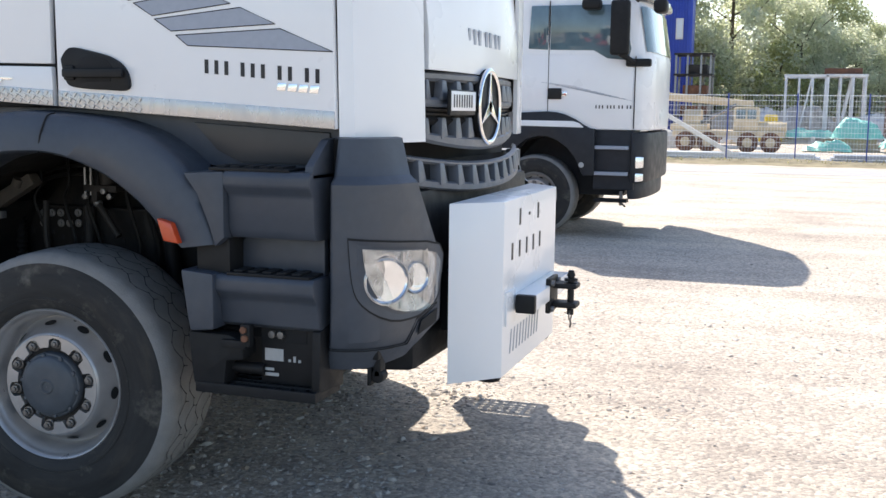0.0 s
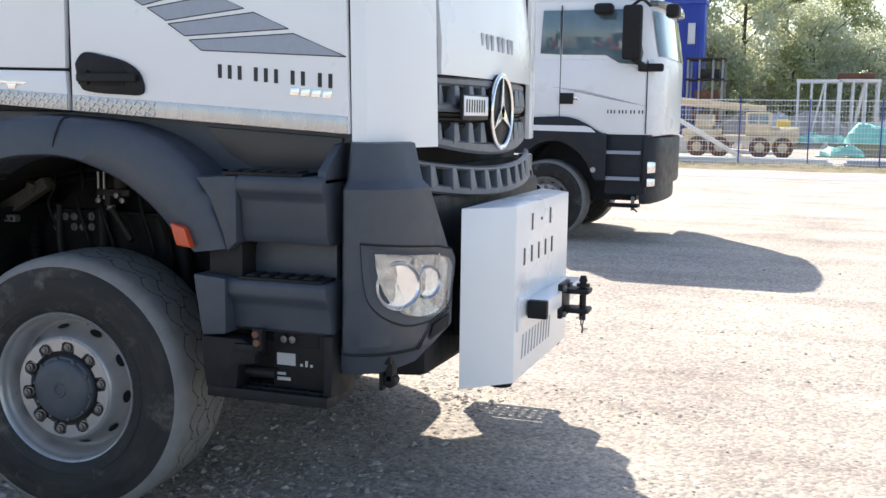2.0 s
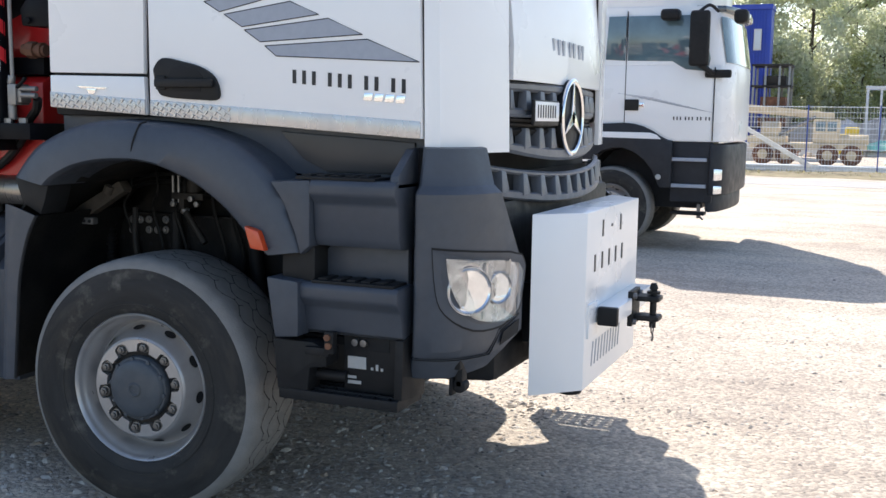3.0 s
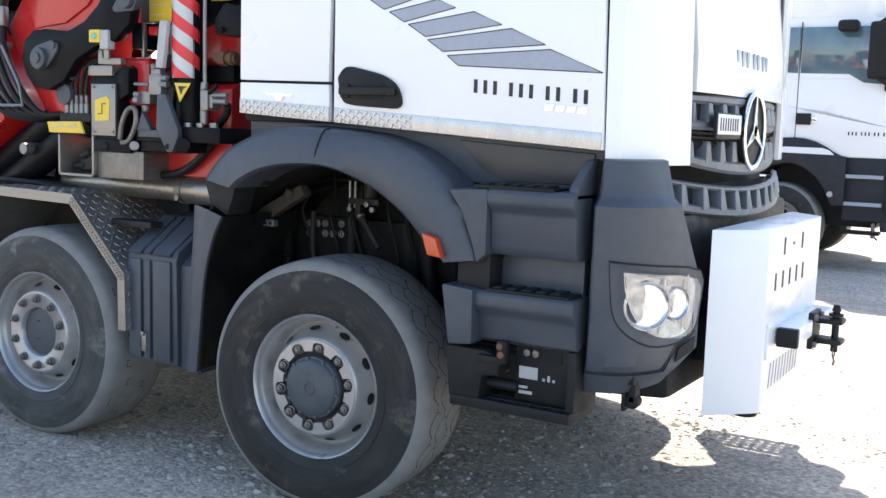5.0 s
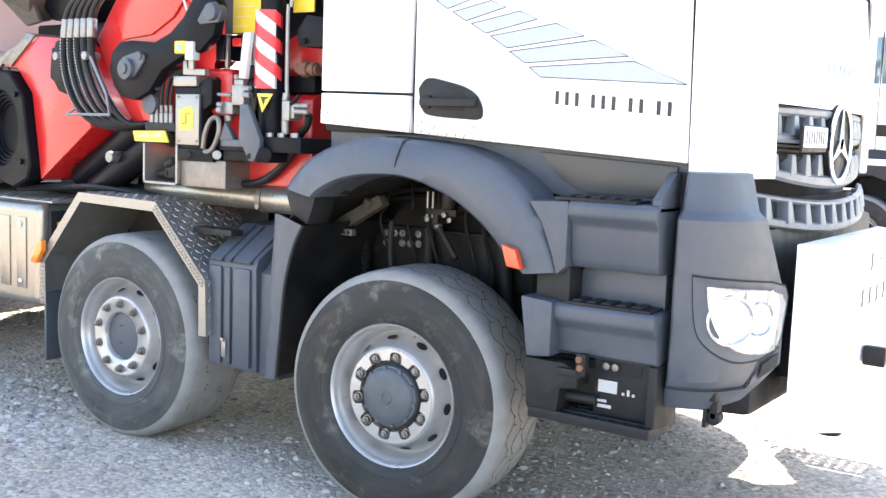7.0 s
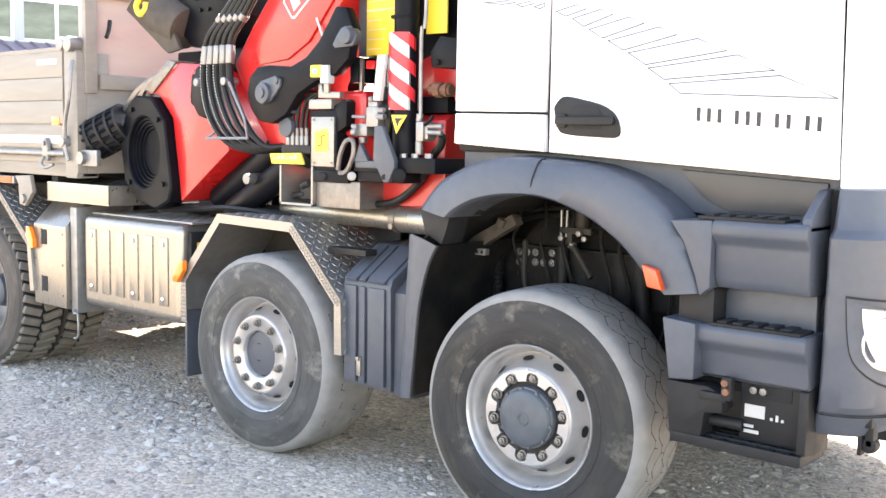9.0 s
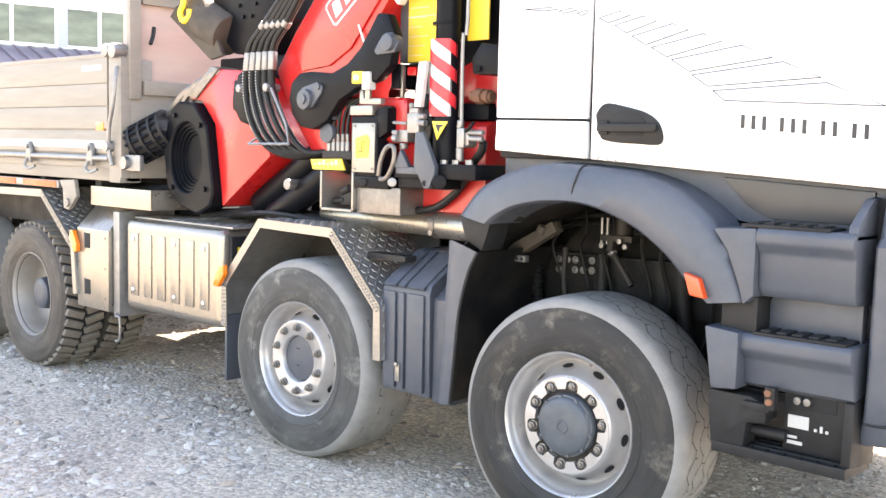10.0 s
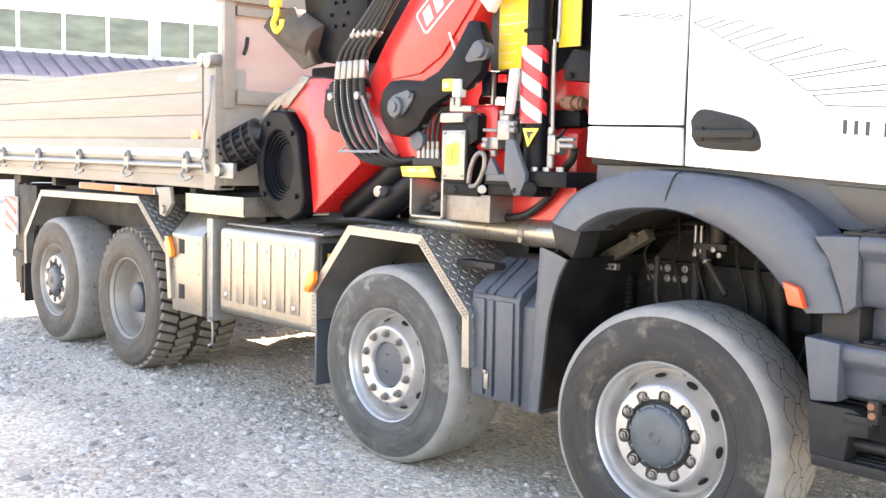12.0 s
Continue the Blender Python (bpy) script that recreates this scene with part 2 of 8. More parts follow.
M["tyre"] = tyre_mat("tyre_sidewall", (0.025, 0.0245, 0.024), (0.075, 0.062, 0.048), 0.6, (0.16, 0.145, 0.12))
M["tyre_grey"] = tyre_mat("dusty_tyre_sidewall", (0.055, 0.055, 0.054), (0.125, 0.125, 0.11), 0.75, (0.20, 0.195, 0.175))
M["tyre_brown"] = tyre_mat("muddy_tyre_sidewall", (0.070, 0.060, 0.052), (0.15, 0.125, 0.10), 0.6, (0.045, 0.04, 0.037))


def stone_mat():
    m = bpy.data.materials.new("gravel_stones")
    m.use_nodes = True
    n, l = m.node_tree.nodes, m.node_tree.links
    g = n.new("ShaderNodeNewGeometry")
    r = n.new("ShaderNodeValToRGB")
    r.color_ramp.elements[0].color, r.color_ramp.elements[1].color = (0.17, 0.155, 0.14, 1), (0.52, 0.485, 0.44, 1)
    for p, c in ((0.2, (0.29, 0.26, 0.23)), (0.4, (0.38, 0.345, 0.31)), (0.52, (0.38, 0.295, 0.22)), (0.62, (0.43, 0.39, 0.345)), (0.9, (0.46, 0.425, 0.385))):
        r.color_ramp.elements.new(p).color = (*c, 1)
    l.new(g.outputs["Random Per Island"], r.inputs[0])
    l.new(r.outputs[0], n["Principled BSDF"].inputs["Base Color"])
    n["Principled BSDF"].inputs["Roughness"].default_value = 0.85
    return m


M["stone"] = stone_mat()


def ground_mat():
    m = bpy.data.materials.new("gravel_ground")
    m.use_nodes = True
    n, l = m.node_tree.nodes, m.node_tree.links
    b = n["Principled BSDF"]
    co = n.new("ShaderNodeTexCoord")

    def noi(sc, d=8.0, rough=0.6):
        t = n.new("ShaderNodeTexNoise")
        t.inputs["Scale"].default_value, t.inputs["Detail"].default_value, t.inputs["Roughness"].default_value = sc, d, rough
        l.new(co.outputs["Object"], t.inputs["Vector"])
        return t.outputs["Fac"]

    def ramp(src, stops):
        r = n.new("ShaderNodeValToRGB")
        r.color_ramp.elements[0].position, r.color_ramp.elements[0].color = stops[0][0], (*stops[0][1], 1)
        r.color_ramp.elements[1].position, r.color_ramp.elements[1].color = stops[-1][0], (*stops[-1][1], 1)
        for p, c in stops[1:-1]:
            r.color_ramp.elements.new(p).color = (*c, 1)
        l.new(src, r.inputs[0])
        return r.outputs[0]

    def mix(f, a, c, mode):
        x = n.new("ShaderNodeMix")
        x.data_type, x.blend_type = "RGBA", mode
        x.inputs[0].default_value = f
        l.new(a, x.inputs[6]), l.new(c, x.inputs[7])
        return x.outputs[2]

    base = ramp(noi(0.55), [(0.28, (0.37, 0.315, 0.265)), (0.45, (0.51, 0.445, 0.378)), (0.58, (0.59, 0.52, 0.437)), (0.72, (0.73, 0.64, 0.515))])
    grain = ramp(noi(38, 9, 0.75), [(0.30, (0.50, 0.50, 0.50)), (0.5, (0.97, 0.97, 0.97)), (0.68, (1.25, 1.24, 1.22))])
    v = n.new("ShaderNodeTexVoronoi")
    v.inputs["Scale"].default_value = 40
    l.new(co.outputs["Object"], v.inputs["Vector"])
    stones = ramp(v.outputs["Color"], [(0.1, (0.66, 0.66, 0.67)), (0.9, (1.24, 1.23, 1.20))])
    mp = n.new("ShaderNodeMapping")
    mp.inputs["Scale"].default_value, mp.inputs["Rotation"].default_value = (0.16, 1.5, 1), (0, 0, 0.35)
    l.new(co.outputs["Object"], mp.inputs[0])
    tr = n.new("ShaderNodeTexNoise")
    tr.inputs["Scale"].default_value, tr.inputs["Detail"].default_value = 0.9, 7.0
    l.new(mp.outputs[0], tr.inputs["Vector"])
    tracks = ramp(tr.outputs["Fac"], [(0.32, (0.80, 0.79, 0.78)), (0.5, (0.97, 0.965, 0.955)), (0.66, (1.10, 1.08, 1.03))])
    base = mix(1.0, base, tracks, "MULTIPLY")
    c = mix(1.0, mix(1.0, base, grain, "MULTIPLY"), stones, "MULTIPLY")
    l.new(c, b.inputs["Base Color"])
    b.inputs["Roughness"].default_value = 0.92
    bp = n.new("ShaderNodeBump")
    bp.inputs["Strength"].default_value, bp.inputs["Distance"].default_value = 0.7, 0.012
    ma = n.new("ShaderNodeMath")
    ma.operation = "SUBTRACT"
    l.new(noi(30, 9, 0.75), ma.inputs[0])
    l.new(v.outputs["Distance"], ma.inputs[1])
    l.new(ma.outputs[0], bp.inputs["Height"])
    l.new(bp.outputs[0], b.inputs["Normal"])
    return m


M["ground"] = ground_mat()


# ---- mesh helpers ----
def bm_new():
    return bmesh.new()


def bevel(bm, w, seg=2, angle=28):
    bm.normal_update()
    ed = [e for e in bm.edges if len(e.link_faces) == 2 and e.calc_face_angle(0) > radians(angle)]
    if ed and w > 0:
        bmesh.ops.bevel(bm, geom=ed, offset=w, segments=seg, profile=0.6, affect="EDGES", clamp_overlap=True)
    return bm


def merge(bm, other):
    me = bpy.data.meshes.new("tmp")
    other.to_mesh(me)
    bm.from_mesh(me)
    other.free()
    bpy.data.meshes.remove(me)
    return bm


def poly(pts, d, bev=0.0, seg=2):
    """A closed outline of 3D points, swept by the vector d."""
    bm = bm_new()
    a = [bm.verts.new(p) for p in pts]
    c = [bm.verts.new(Vector(p) + Vector(d)) for p in pts]
    bm.faces.new(a), bm.faces.new(list(reversed(c)))
    for i in range(len(a)):
        j = (i + 1) % len(a)
        bm.faces.new((a[i], c[i], c[j], a[j]))
    bmesh.ops.recalc_face_normals(bm, faces=bm.faces)
    return bevel(bm, bev, seg)


def slab(xz, y, thick, bev=0.004):
    return poly([(x, y, z) for x, z in xz], (0, thick, 0), bev)


def prof(yz, x0, x1, bev=0.006):
    return poly([(x0, y, z) for y, z in yz], (x1 - x0, 0, 0), bev)


def plan(xy, z0, z1, bev=0.006):
    return poly([(x, y, z0) for x, y in xy], (0, 0, z1 - z0), bev)


def box(x0, x1, y0, y1, z0, z1, bev=0.004, seg=2):
    return poly([(x0, y0, z0), (x1, y0, z0), (x1, y1, z0), (x0, y1, z0)], (0, 0, z1 - z0), bev, seg)


def frame_of(d):
    d = Vector(d).normalized()
    u = d.orthogonal().normalized() if abs(d.z) > 0.95 else d.cross(Vector((0, 0, 1))).normalized()
    return u, d.cross(u)


def cyl(p0, p1, r, seg=20, r2=None, bev=0.0):
    p0, p1 = Vector(p0), Vector(p1)
    u, v = frame_of(p1 - p0)
    bm = bm_new()
    r2 = r if r2 is None else r2
    a = [bm.verts.new(p0 + (u * math.cos(t) + v * math.sin(t)) * r) for t in (2 * math.pi * i / seg for i in range(seg))]
    c = [bm.verts.new(p1 + (u * math.cos(t) + v * math.sin(t)) * r2) for t in (2 * math.pi * i / seg for i in range(seg))]
    bm.faces.new(a), bm.faces.new(list(reversed(c)))
    for i in range(seg):
        j = (i + 1) % seg
        bm.faces.new((a[i], c[i], c[j], a[j]))
    bmesh.ops.recalc_face_normals(bm, faces=bm.faces)
    return bevel(bm, bev, 2, 50)


def smooth_pts(pts, n=8):
    """Points on a smooth curve through pts."""
    pts = [Vector(p) for p in pts]
    out = []
    for i in range(len(pts) - 1):
        a, b, c, d = pts[max(i - 1, 0)], pts[i], pts[i + 1], pts[min(i + 2, len(pts) - 1)]
        for k in range(n):
            t = k / n
            out.append(0.5 * (2 * b + (c - a) * t + (2 * a - 5 * b + 4 * c - d) * t * t + (3 * b - a - 3 * c + d) * t ** 3))
    return out + [pts[-1]]


def tube(pts, r, seg=10, n=6, smooth=True):
    pts = smooth_pts(pts, n) if smooth else [Vector(p) for p in pts]
    bm = bm_new()
    rings = []
    u = None
    for i, p in enumerate(pts):
        d = (pts[min(i + 1, len(pts) - 1)] - pts[max(i - 1, 0)]).normalized()
        u = frame_of(d)[0] if u is None else (u - d * u.dot(d)).normalized()
        v = d.cross(u)
        rings.append([bm.verts.new(p + (u * math.cos(t) + v * math.sin(t)) * r) for t in (2 * math.pi * k / seg for k in range(seg))])
    for a, c in zip(rings, rings[1:]):
        for k in range(seg):
            j = (k + 1) % seg
            bm.faces.new((a[k], a[j], c[j], c[k]))
    bm.faces.new(rings[0]), bm.faces.new(rings[-1])
    bmesh.ops.recalc_face_normals(bm, faces=bm.faces)
    return bm


def loft(rows, close=False):
    """A sheet through rows of points of one length."""
    bm = bm_new()
    vs = [[bm.verts.new(p) for p in r] for r in rows]
    for a, c in zip(vs, vs[1:]):
        m = len(a)
        for k in range(m if close else m - 1):
            j = (k + 1) % m
            bm.faces.new((a[k], a[j], c[j], c[k]))
    bmesh.ops.recalc_face_normals(bm, faces=bm.faces)
    return bm


def lathe(profile, seg=64):
    """Turned about the local y axis: profile of (radius, y)."""
    rows = [[(r * math.cos(t), y, r * math.sin(t)) for t in (2 * math.pi * k / seg for k in range(seg))] for r, y in profile]
    return loft(rows, True)


def solid(bm, t):
    bmesh.ops.solidify(bm, geom=bm.faces[:], thickness=t)
    return bm


def thing(name, loc, label, category, group="", kind=""):
    ob = new(name)
    ob.location = loc
    return tagged(ob, label, category, group, kind)


def root_loc(ob):
    while ob.parent:
        ob = ob.parent
    return ob.location


def part(name, bm, material, parent, label="", m=None, sharp=35, local=False):
    """Links a bmesh, in world places, as one mesh under a thing or a part. With m or local the mesh keeps its own places."""
    if parent is not None and m is None and not local:
        bmesh.ops.translate(bm, vec=-root_loc(parent), verts=bm.verts)
    me = bpy.data.meshes.new(name)
    for f in bm.faces:
        f.smooth = True
    bm.to_mesh(me)
    bm.free()
    me.set_sharp_from_angle(angle=radians(sharp))
    me.materials.append(M[material])
    ob = new(name, me)
    ob.parent = parent
    if m is not None:
        ob.matrix_local = m
    if label:
        ob["label"] = label
    return ob


def whole(name, bm, material, label, category, group="", kind="", sharp=35, loc=(0, 0, 0)):
    ob = part(name, bm, material, None, "", None, sharp)
    ob.location = loc
    return tagged(ob, label, category, group, kind)


def join(*bms):
    bm = bms[0]
    for o in bms[1:]:
        merge(bm, o)
    return bm


def copy_part(ob, m, parent):
    c = copy_thing(ob, m)
    c.parent = parent
    c.matrix_local = m
    return c

# ---- ground ----
def build_ground():
    bm = bm_new()
    xs = [-900, -300, -120, -60, -30] + [-16 + i for i in range(0, 33)] + [30, 60, 120, 300, 900]
    ys = [-900, -300, -100, -40, -15] + [-8 + i for i in range(0, 45)] + [60, 120, 300, 900]
    rows = []
    for y in ys:
        rows.append([bm.verts.new((x, y, 0.0)) for x in xs])
    for a, c in zip(rows, rows[1:]):
        for k in range(len(xs) - 1):
            bm.faces.new((a[k], a[k + 1], c[k + 1], c[k]))
    return whole("ground", bm, "ground", "pale compacted gravel yard with small stones", "ground", kind="structure")


build_ground()

# ---- truck ----
truck = thing("truck", (-2.0, 1.15, 0), "white four-axle truck with dark grey plastic fenders, standing on gravel", "truck")


def build_wheel(kind, parent, m):
    """kind: front (wide tyre, hub cap), second (flat hub), drive (deep dish, lugs), tail."""
    w = new("wheel")
    w.parent = parent
    w.matrix_local = m
    R, W = 0.525, (0.37 if kind in ("front", "second", "tail") else 0.30)
    y0 = -0.03
    side = [(0.285, y0 + 0.024), (0.296, y0 + 0.004), (0.310, y0 - 0.010), (0.335, y0 - 0.022), (0.343, y0 - 0.0235), (0.3445, y0 - 0.0265), (0.351, y0 - 0.0270), (0.3525, y0 - 0.0245), (0.39, y0 - 0.030), (0.44, y0 - 0.027), (0.475, y0 - 0.014), (0.482, y0 - 0.012), (0.487, y0 - 0.004), (0.505, y0 + 0.008)]
    back = [(r, 2 * y0 + W - y) for r, y in reversed(side)]
    part("tyre", lathe(side + [(0.5051, y0 + 0.0082)] + [(0.505, y0 + W - 0.0082)] + back, 72), {"front": "tyre", "second": "tyre_grey"}.get(kind, "tyre_brown"), w, m=Matrix())
    if kind == "drive":
        part("tread_base", lathe([(0.504, y0 + 0.006), (0.510, y0 + 0.012), (0.511, y0 + W - 0.012), (0.504, y0 + W - 0.006)], 72), "gap", w, m=Matrix())
        bm = bm_new()
        for i in range(42):
            t = 2 * math.pi * i / 42
            for s in (0, 1):
                yy = y0 + 0.004 if s == 0 else y0 + W / 2 + 0.012
                tt = t + s * math.pi / 42
                blk = box(-0.026, 0.026, yy, yy + W / 2 - 0.016, 0.500, 0.529, 0.005, 1)
                bmesh.ops.rotate(blk, cent=(0, 0, 0.5), matrix=Matrix.Rotation(0.30 * (1 if s else -1), 3, "Z"), verts=blk.verts)
                bmesh.ops.rotate(blk, cent=(0, 0, 0), matrix=Matrix.Rotation(tt, 3, "Y"), verts=blk.verts)
                merge(bm, blk)
        part("tread", bm, "lug", w, "dusty brown lugged tread", m=Matrix())
    else:
        part("tread", lathe([(0.484, y0 - 0.011), (0.490, y0 - 0.009), (0.503, y0 + 0.002), (0.515, y0 + 0.014), (0.522, y0 + 0.035), (R, y0 + 0.07), (R + 0.002, y0 + W / 2), (R, y0 + W - 0.07), (0.522, y0 + W - 0.035), (0.515, y0 + W - 0.014), (0.502, y0 + W - 0.004)], 96), "tread", w, "worn grey tread with zigzag grooves", m=Matrix())
        bm = bm_new()
        rr = R + 0.0028
        rg = random.Random(17)

        def strip(t0, a, t1, c, g):
            dt, dy = (t1 - t0) * R, c - a
            ln = math.hypot(dt, dy)
            ox, oy = -dy / ln * g / R, dt / ln * g
            bm.faces.new([bm.verts.new((rr * math.sin(q), e, rr * math.cos(q))) for q, e in ((t0 - ox, a - oy), (t1 - ox, c - oy), (t1 + ox, c + oy), (t0 + ox, a + oy))])

        n = 46
        worn = kind != "front"
        for row, yy in enumerate((0.075, 0.145, 0.215, 0.285)):
            prev = None
            for i in range(n + 1):
                ph = (i + 0.5 * (row % 2)) % n
                t = 2 * math.pi * (i + 0.5 * (row % 2)) / n
                s = 0.020 if i % 2 else -0.020
                a = (t - 0.030, y0 + yy + s + rg.uniform(-0.002, 0.002))
                b = (t + 0.030, y0 + yy + s + rg.uniform(-0.002, 0.002))
                if worn and (i * 7 + row * 3) % 11 > 3:
                    prev = None
                    continue
                if prev:
                    strip(*prev, *a, 0.0018)
                strip(*a, *b, 0.0015)
                for q in (a, b):
                    strip(q[0] - 0.006, q[1], q[0] + 0.006, q[1] + 0.004, 0.0036)
                if s > 0 and row < 3:
                    strip(b[0], b[1], b[0] + 0.012, b[1] + 0.028, 0.0015)
                prev = b
        tagged(part("tread_groove", bm, "gap", w, m=Matrix()), kind="stuff")
    if kind == "drive":
        rim = [(0.306, y0 + 0.012), (0.305, y0 - 0.004), (0.299, y0 - 0.008), (0.293, y0 - 0.002), (0.288, y0 + 0.02), (0.272, y0 + 0.05), (0.265, y0 + 0.14), (0.245, y0 + 0.19), (0.20, y0 + 0.205), (0.15, y0 + 0.20), (0.02, y0 + 0.20)]
        face, hub_r, hub_y = y0 + 0.20, 0.115, y0 + 0.055
    else:
        face, hub_r = y0 - (0.004 if kind == "front" else 0.0), 0.118
        disc = face + (0.022 if kind != "second" else 0.0)
        rim = [(0.306, y0 + 0.012), (0.3055, y0 - 0.004), (0.301, y0 - 0.009), (0.295, y0 - 0.006), (0.290, y0 + 0.010), (0.283, y0 + 0.026), (0.273, y0 + 0.034), (0.268, y0 + 0.085), (0.260, y0 + 0.100), (0.247, y0 + 0.096), (0.216, face + 0.034), (0.209, face + 0.012), (0.203, face + 0.001), (0.199, face), (0.192, face + 0.0005), (0.190, disc + 0.001), (0.128, disc), (0.122, disc + 0.006), (0.118, disc + 0.045), (0.02, disc + 0.045)]
    part("rim", lathe(rim, 72), "rimdirty" if kind in ("drive", "tail") else "rim", w, "silver-painted steel rim with dust", m=Matrix(), sharp=50)
    hole_y, hole_r, hole_tilt = (y0 + 0.066, 0.2335, -64) if kind != "drive" else (y0 + 0.198, 0.222, -15)
    seat = face if kind in ("second", "drive") else face + 0.018
    bolt = join(cyl((0, 0, 0), (0, -0.010, 0), 0.022, 16, bev=0.003), cyl((0, -0.010, 0), (0, -0.026, 0), 0.0175, 6, bev=0.003), cyl((0, -0.026, 0), (0, -0.034, 0), 0.010, 10, bev=0.002))
    first = hole = None
    for i in range(10):
        t = 2 * math.pi * (i + 0.5) / 10
        mm = Matrix.Translation((0.1675 * math.cos(t), seat, 0.1675 * math.sin(t)))
        if first is None:
            first = part("wheel_nut", bolt, "steel", w, m=mm)
        else:
            o = new("wheel_nut", first.data)
            o.parent, o.matrix_local = w, mm
    for i in range(10):
        t = 2 * math.pi * i / 10
        mm = Matrix.Translation((hole_r * math.cos(t), hole_y, hole_r * math.sin(t))) @ Matrix.Rotation(math.pi / 2 - t, 4, "Y") @ Matrix.Rotation(radians(hole_tilt), 4, "X")
        if hole is None:
            # flat black ellipse stands in for the shade inside the hole
            b2 = bm_new()
            vs = [b2.verts.new((0.026 * math.cos(q), -0.004, 0.017 * math.sin(q))) for q in (2 * math.pi * k / 16 for k in range(16))]
            b2.faces.new(vs)
            bmesh.ops.recalc_face_normals(b2, faces=b2.faces)
            hole = part("hand_hole", b2, "gap", w, m=mm)
        else:
            o = new("hand_hole", hole.data)
            o.parent, o.matrix_local = w, mm
    if kind in ("front", "tail"):
        hr = hub_r if kind == "front" else 0.108
        bm = lathe([(hr + 0.013, face + 0.022), (hr + 0.012, face - 0.004), (hr + 0.009, face - 0.009), (hr + 0.003, face - 0.010), (hr - 0.002, face - 0.022), (hr - 0.010, face - 0.029), (0.07, face - 0.032), (0.030, face - 0.033), (0.026, face - 0.038), (0.020, face - 0.038), (0.017, face - 0.034), (0.001, face - 0.034)], 40)
        part("hub_cap", bm, "hub", w, "dark grey hub cap", m=Matrix(), sharp=40)
        hb = None
        for i in range(10):
            t = 2 * math.pi * i / 10
            mm = Matrix.Translation(((hr + 0.003) * math.cos(t), face - 0.008, (hr + 0.003) * math.sin(t)))
            if hb is None:
                hb = part("hub_bolt", cyl((0, 0, 0), (0, -0.012, 0), 0.0085, 8, bev=0.002), "hub", w, m=mm)
            else:
                o = new("hub_bolt", hb.data)
                o.parent, o.matrix_local = w, mm
        # bright ring with a bite for each nut
        bm = bm_new()
        n = 200
        inner = []
        for k in range(n):
            t = 2 * math.pi * k / n
            da = (((t / (2 * math.pi) * 10) % 1) - 0.5) * 2 * math.pi / 10
            x, half = 0.1675 * math.sin(da), 0.0305
            inner.append((0.1675 + math.sqrt(half * half - x * x) * 0.72 if abs(x) < half * 0.97 else 0.150, t))
        vo = [bm.verts.new((0.198 * math.cos(t), face - 0.003, 0.198 * math.sin(t))) for r, t in inner]
        ve = [bm.verts.new((0.201 * math.cos(t), face + 0.002, 0.201 * math.sin(t))) for r, t in inner]
        vi = [bm.verts.new((r * math.cos(t), face - 0.003, r * math.sin(t))) for r, t in inner]
        vb = [bm.verts.new((r * math.cos(t), face + 0.021, r * math.sin(t))) for r, t in inner]
        for k in range(n):
            j = (k + 1) % n
            bm.faces.new((ve[k], ve[j], vo[j], vo[k]))
            bm.faces.new((vo[k], vo[j], vi[j], vi[k]))
            bm.faces.new((vi[k], vi[j], vb[j], vb[k]))
        bmesh.ops.recalc_face_normals(bm, faces=bm.faces)
        part("nut_ring", bm, "rim", w, "silver ring with a bite for each nut", m=Matrix())
        part("hub_recess", lathe([(0.1985, face + 0.019), (0.112, face + 0.0185)], 40), "chassis", w, m=Matrix())
    elif kind == "second":
        part("hub_cap", lathe([(0.1175, face + 0.030), (0.1165, face + 0.024), (0.110, face + 0.022), (0.001, face + 0.022)], 40), "grey", w, "flat grey hub centre", m=Matrix(), sharp=40)
    else:
        part("hub_cap", lathe([(0.122, face), (0.118, hub_y + 0.06), (0.109, hub_y + 0.01), (0.09, hub_y), (0.05, hub_y - 0.004), (0.001, hub_y - 0.004)], 40), "grey", w, "dusty grey drive hub", m=Matrix(), sharp=40)
    if kind == "second":
        for x, z in ((-0.03, 0.05), (-0.03, -0.04)):
            part("hub_mark", cyl((x, face + 0.022, z), (x + 0.02, face + 0.022, z), 0.003, 6), "gap", w, m=Matrix())
    return w


TL = Vector((-2.0, 1.15, 0))


def wheel_at(x, y, steer, spin=0.0, flip=False):
    return Matrix.Translation(Vector((x, y, 0.518)) - TL) @ Matrix.Rotation(radians(steer + (180 if flip else 0)), 4, "Z") @ Matrix.Rotation(radians(spin), 4, "Y")


AX = (0.03, -1.72, -4.77, -6.12)
wf = build_wheel("front", truck, wheel_at(AX[0], -0.075, 5, 8))
ws = build_wheel("second", truck, wheel_at(AX[1], -0.065, 2, 0))
wd = build_wheel("drive", truck, wheel_at(AX[2], -0.055, 0, 13))
wt = build_wheel("tail", truck, wheel_at(AX[3], -0.06, 1, 4))
copy_part(wd, wheel_at(AX[2], 0.28, 0, 31), truck)
copy_part(wf, wheel_at(AX[0], 2.37, 5, 20, True), truck)
copy_part(ws, wheel_at(AX[1], 2.37, 2, 20, True), truck)
copy_part(wd, wheel_at(AX[2], 2.35, 0, 5, True), truck)
copy_part(wd, wheel_at(AX[2], 2.02, 0, 25, True), truck)
copy_part(wt, wheel_at(AX[3], 2.36, 0, 9, True), truck)

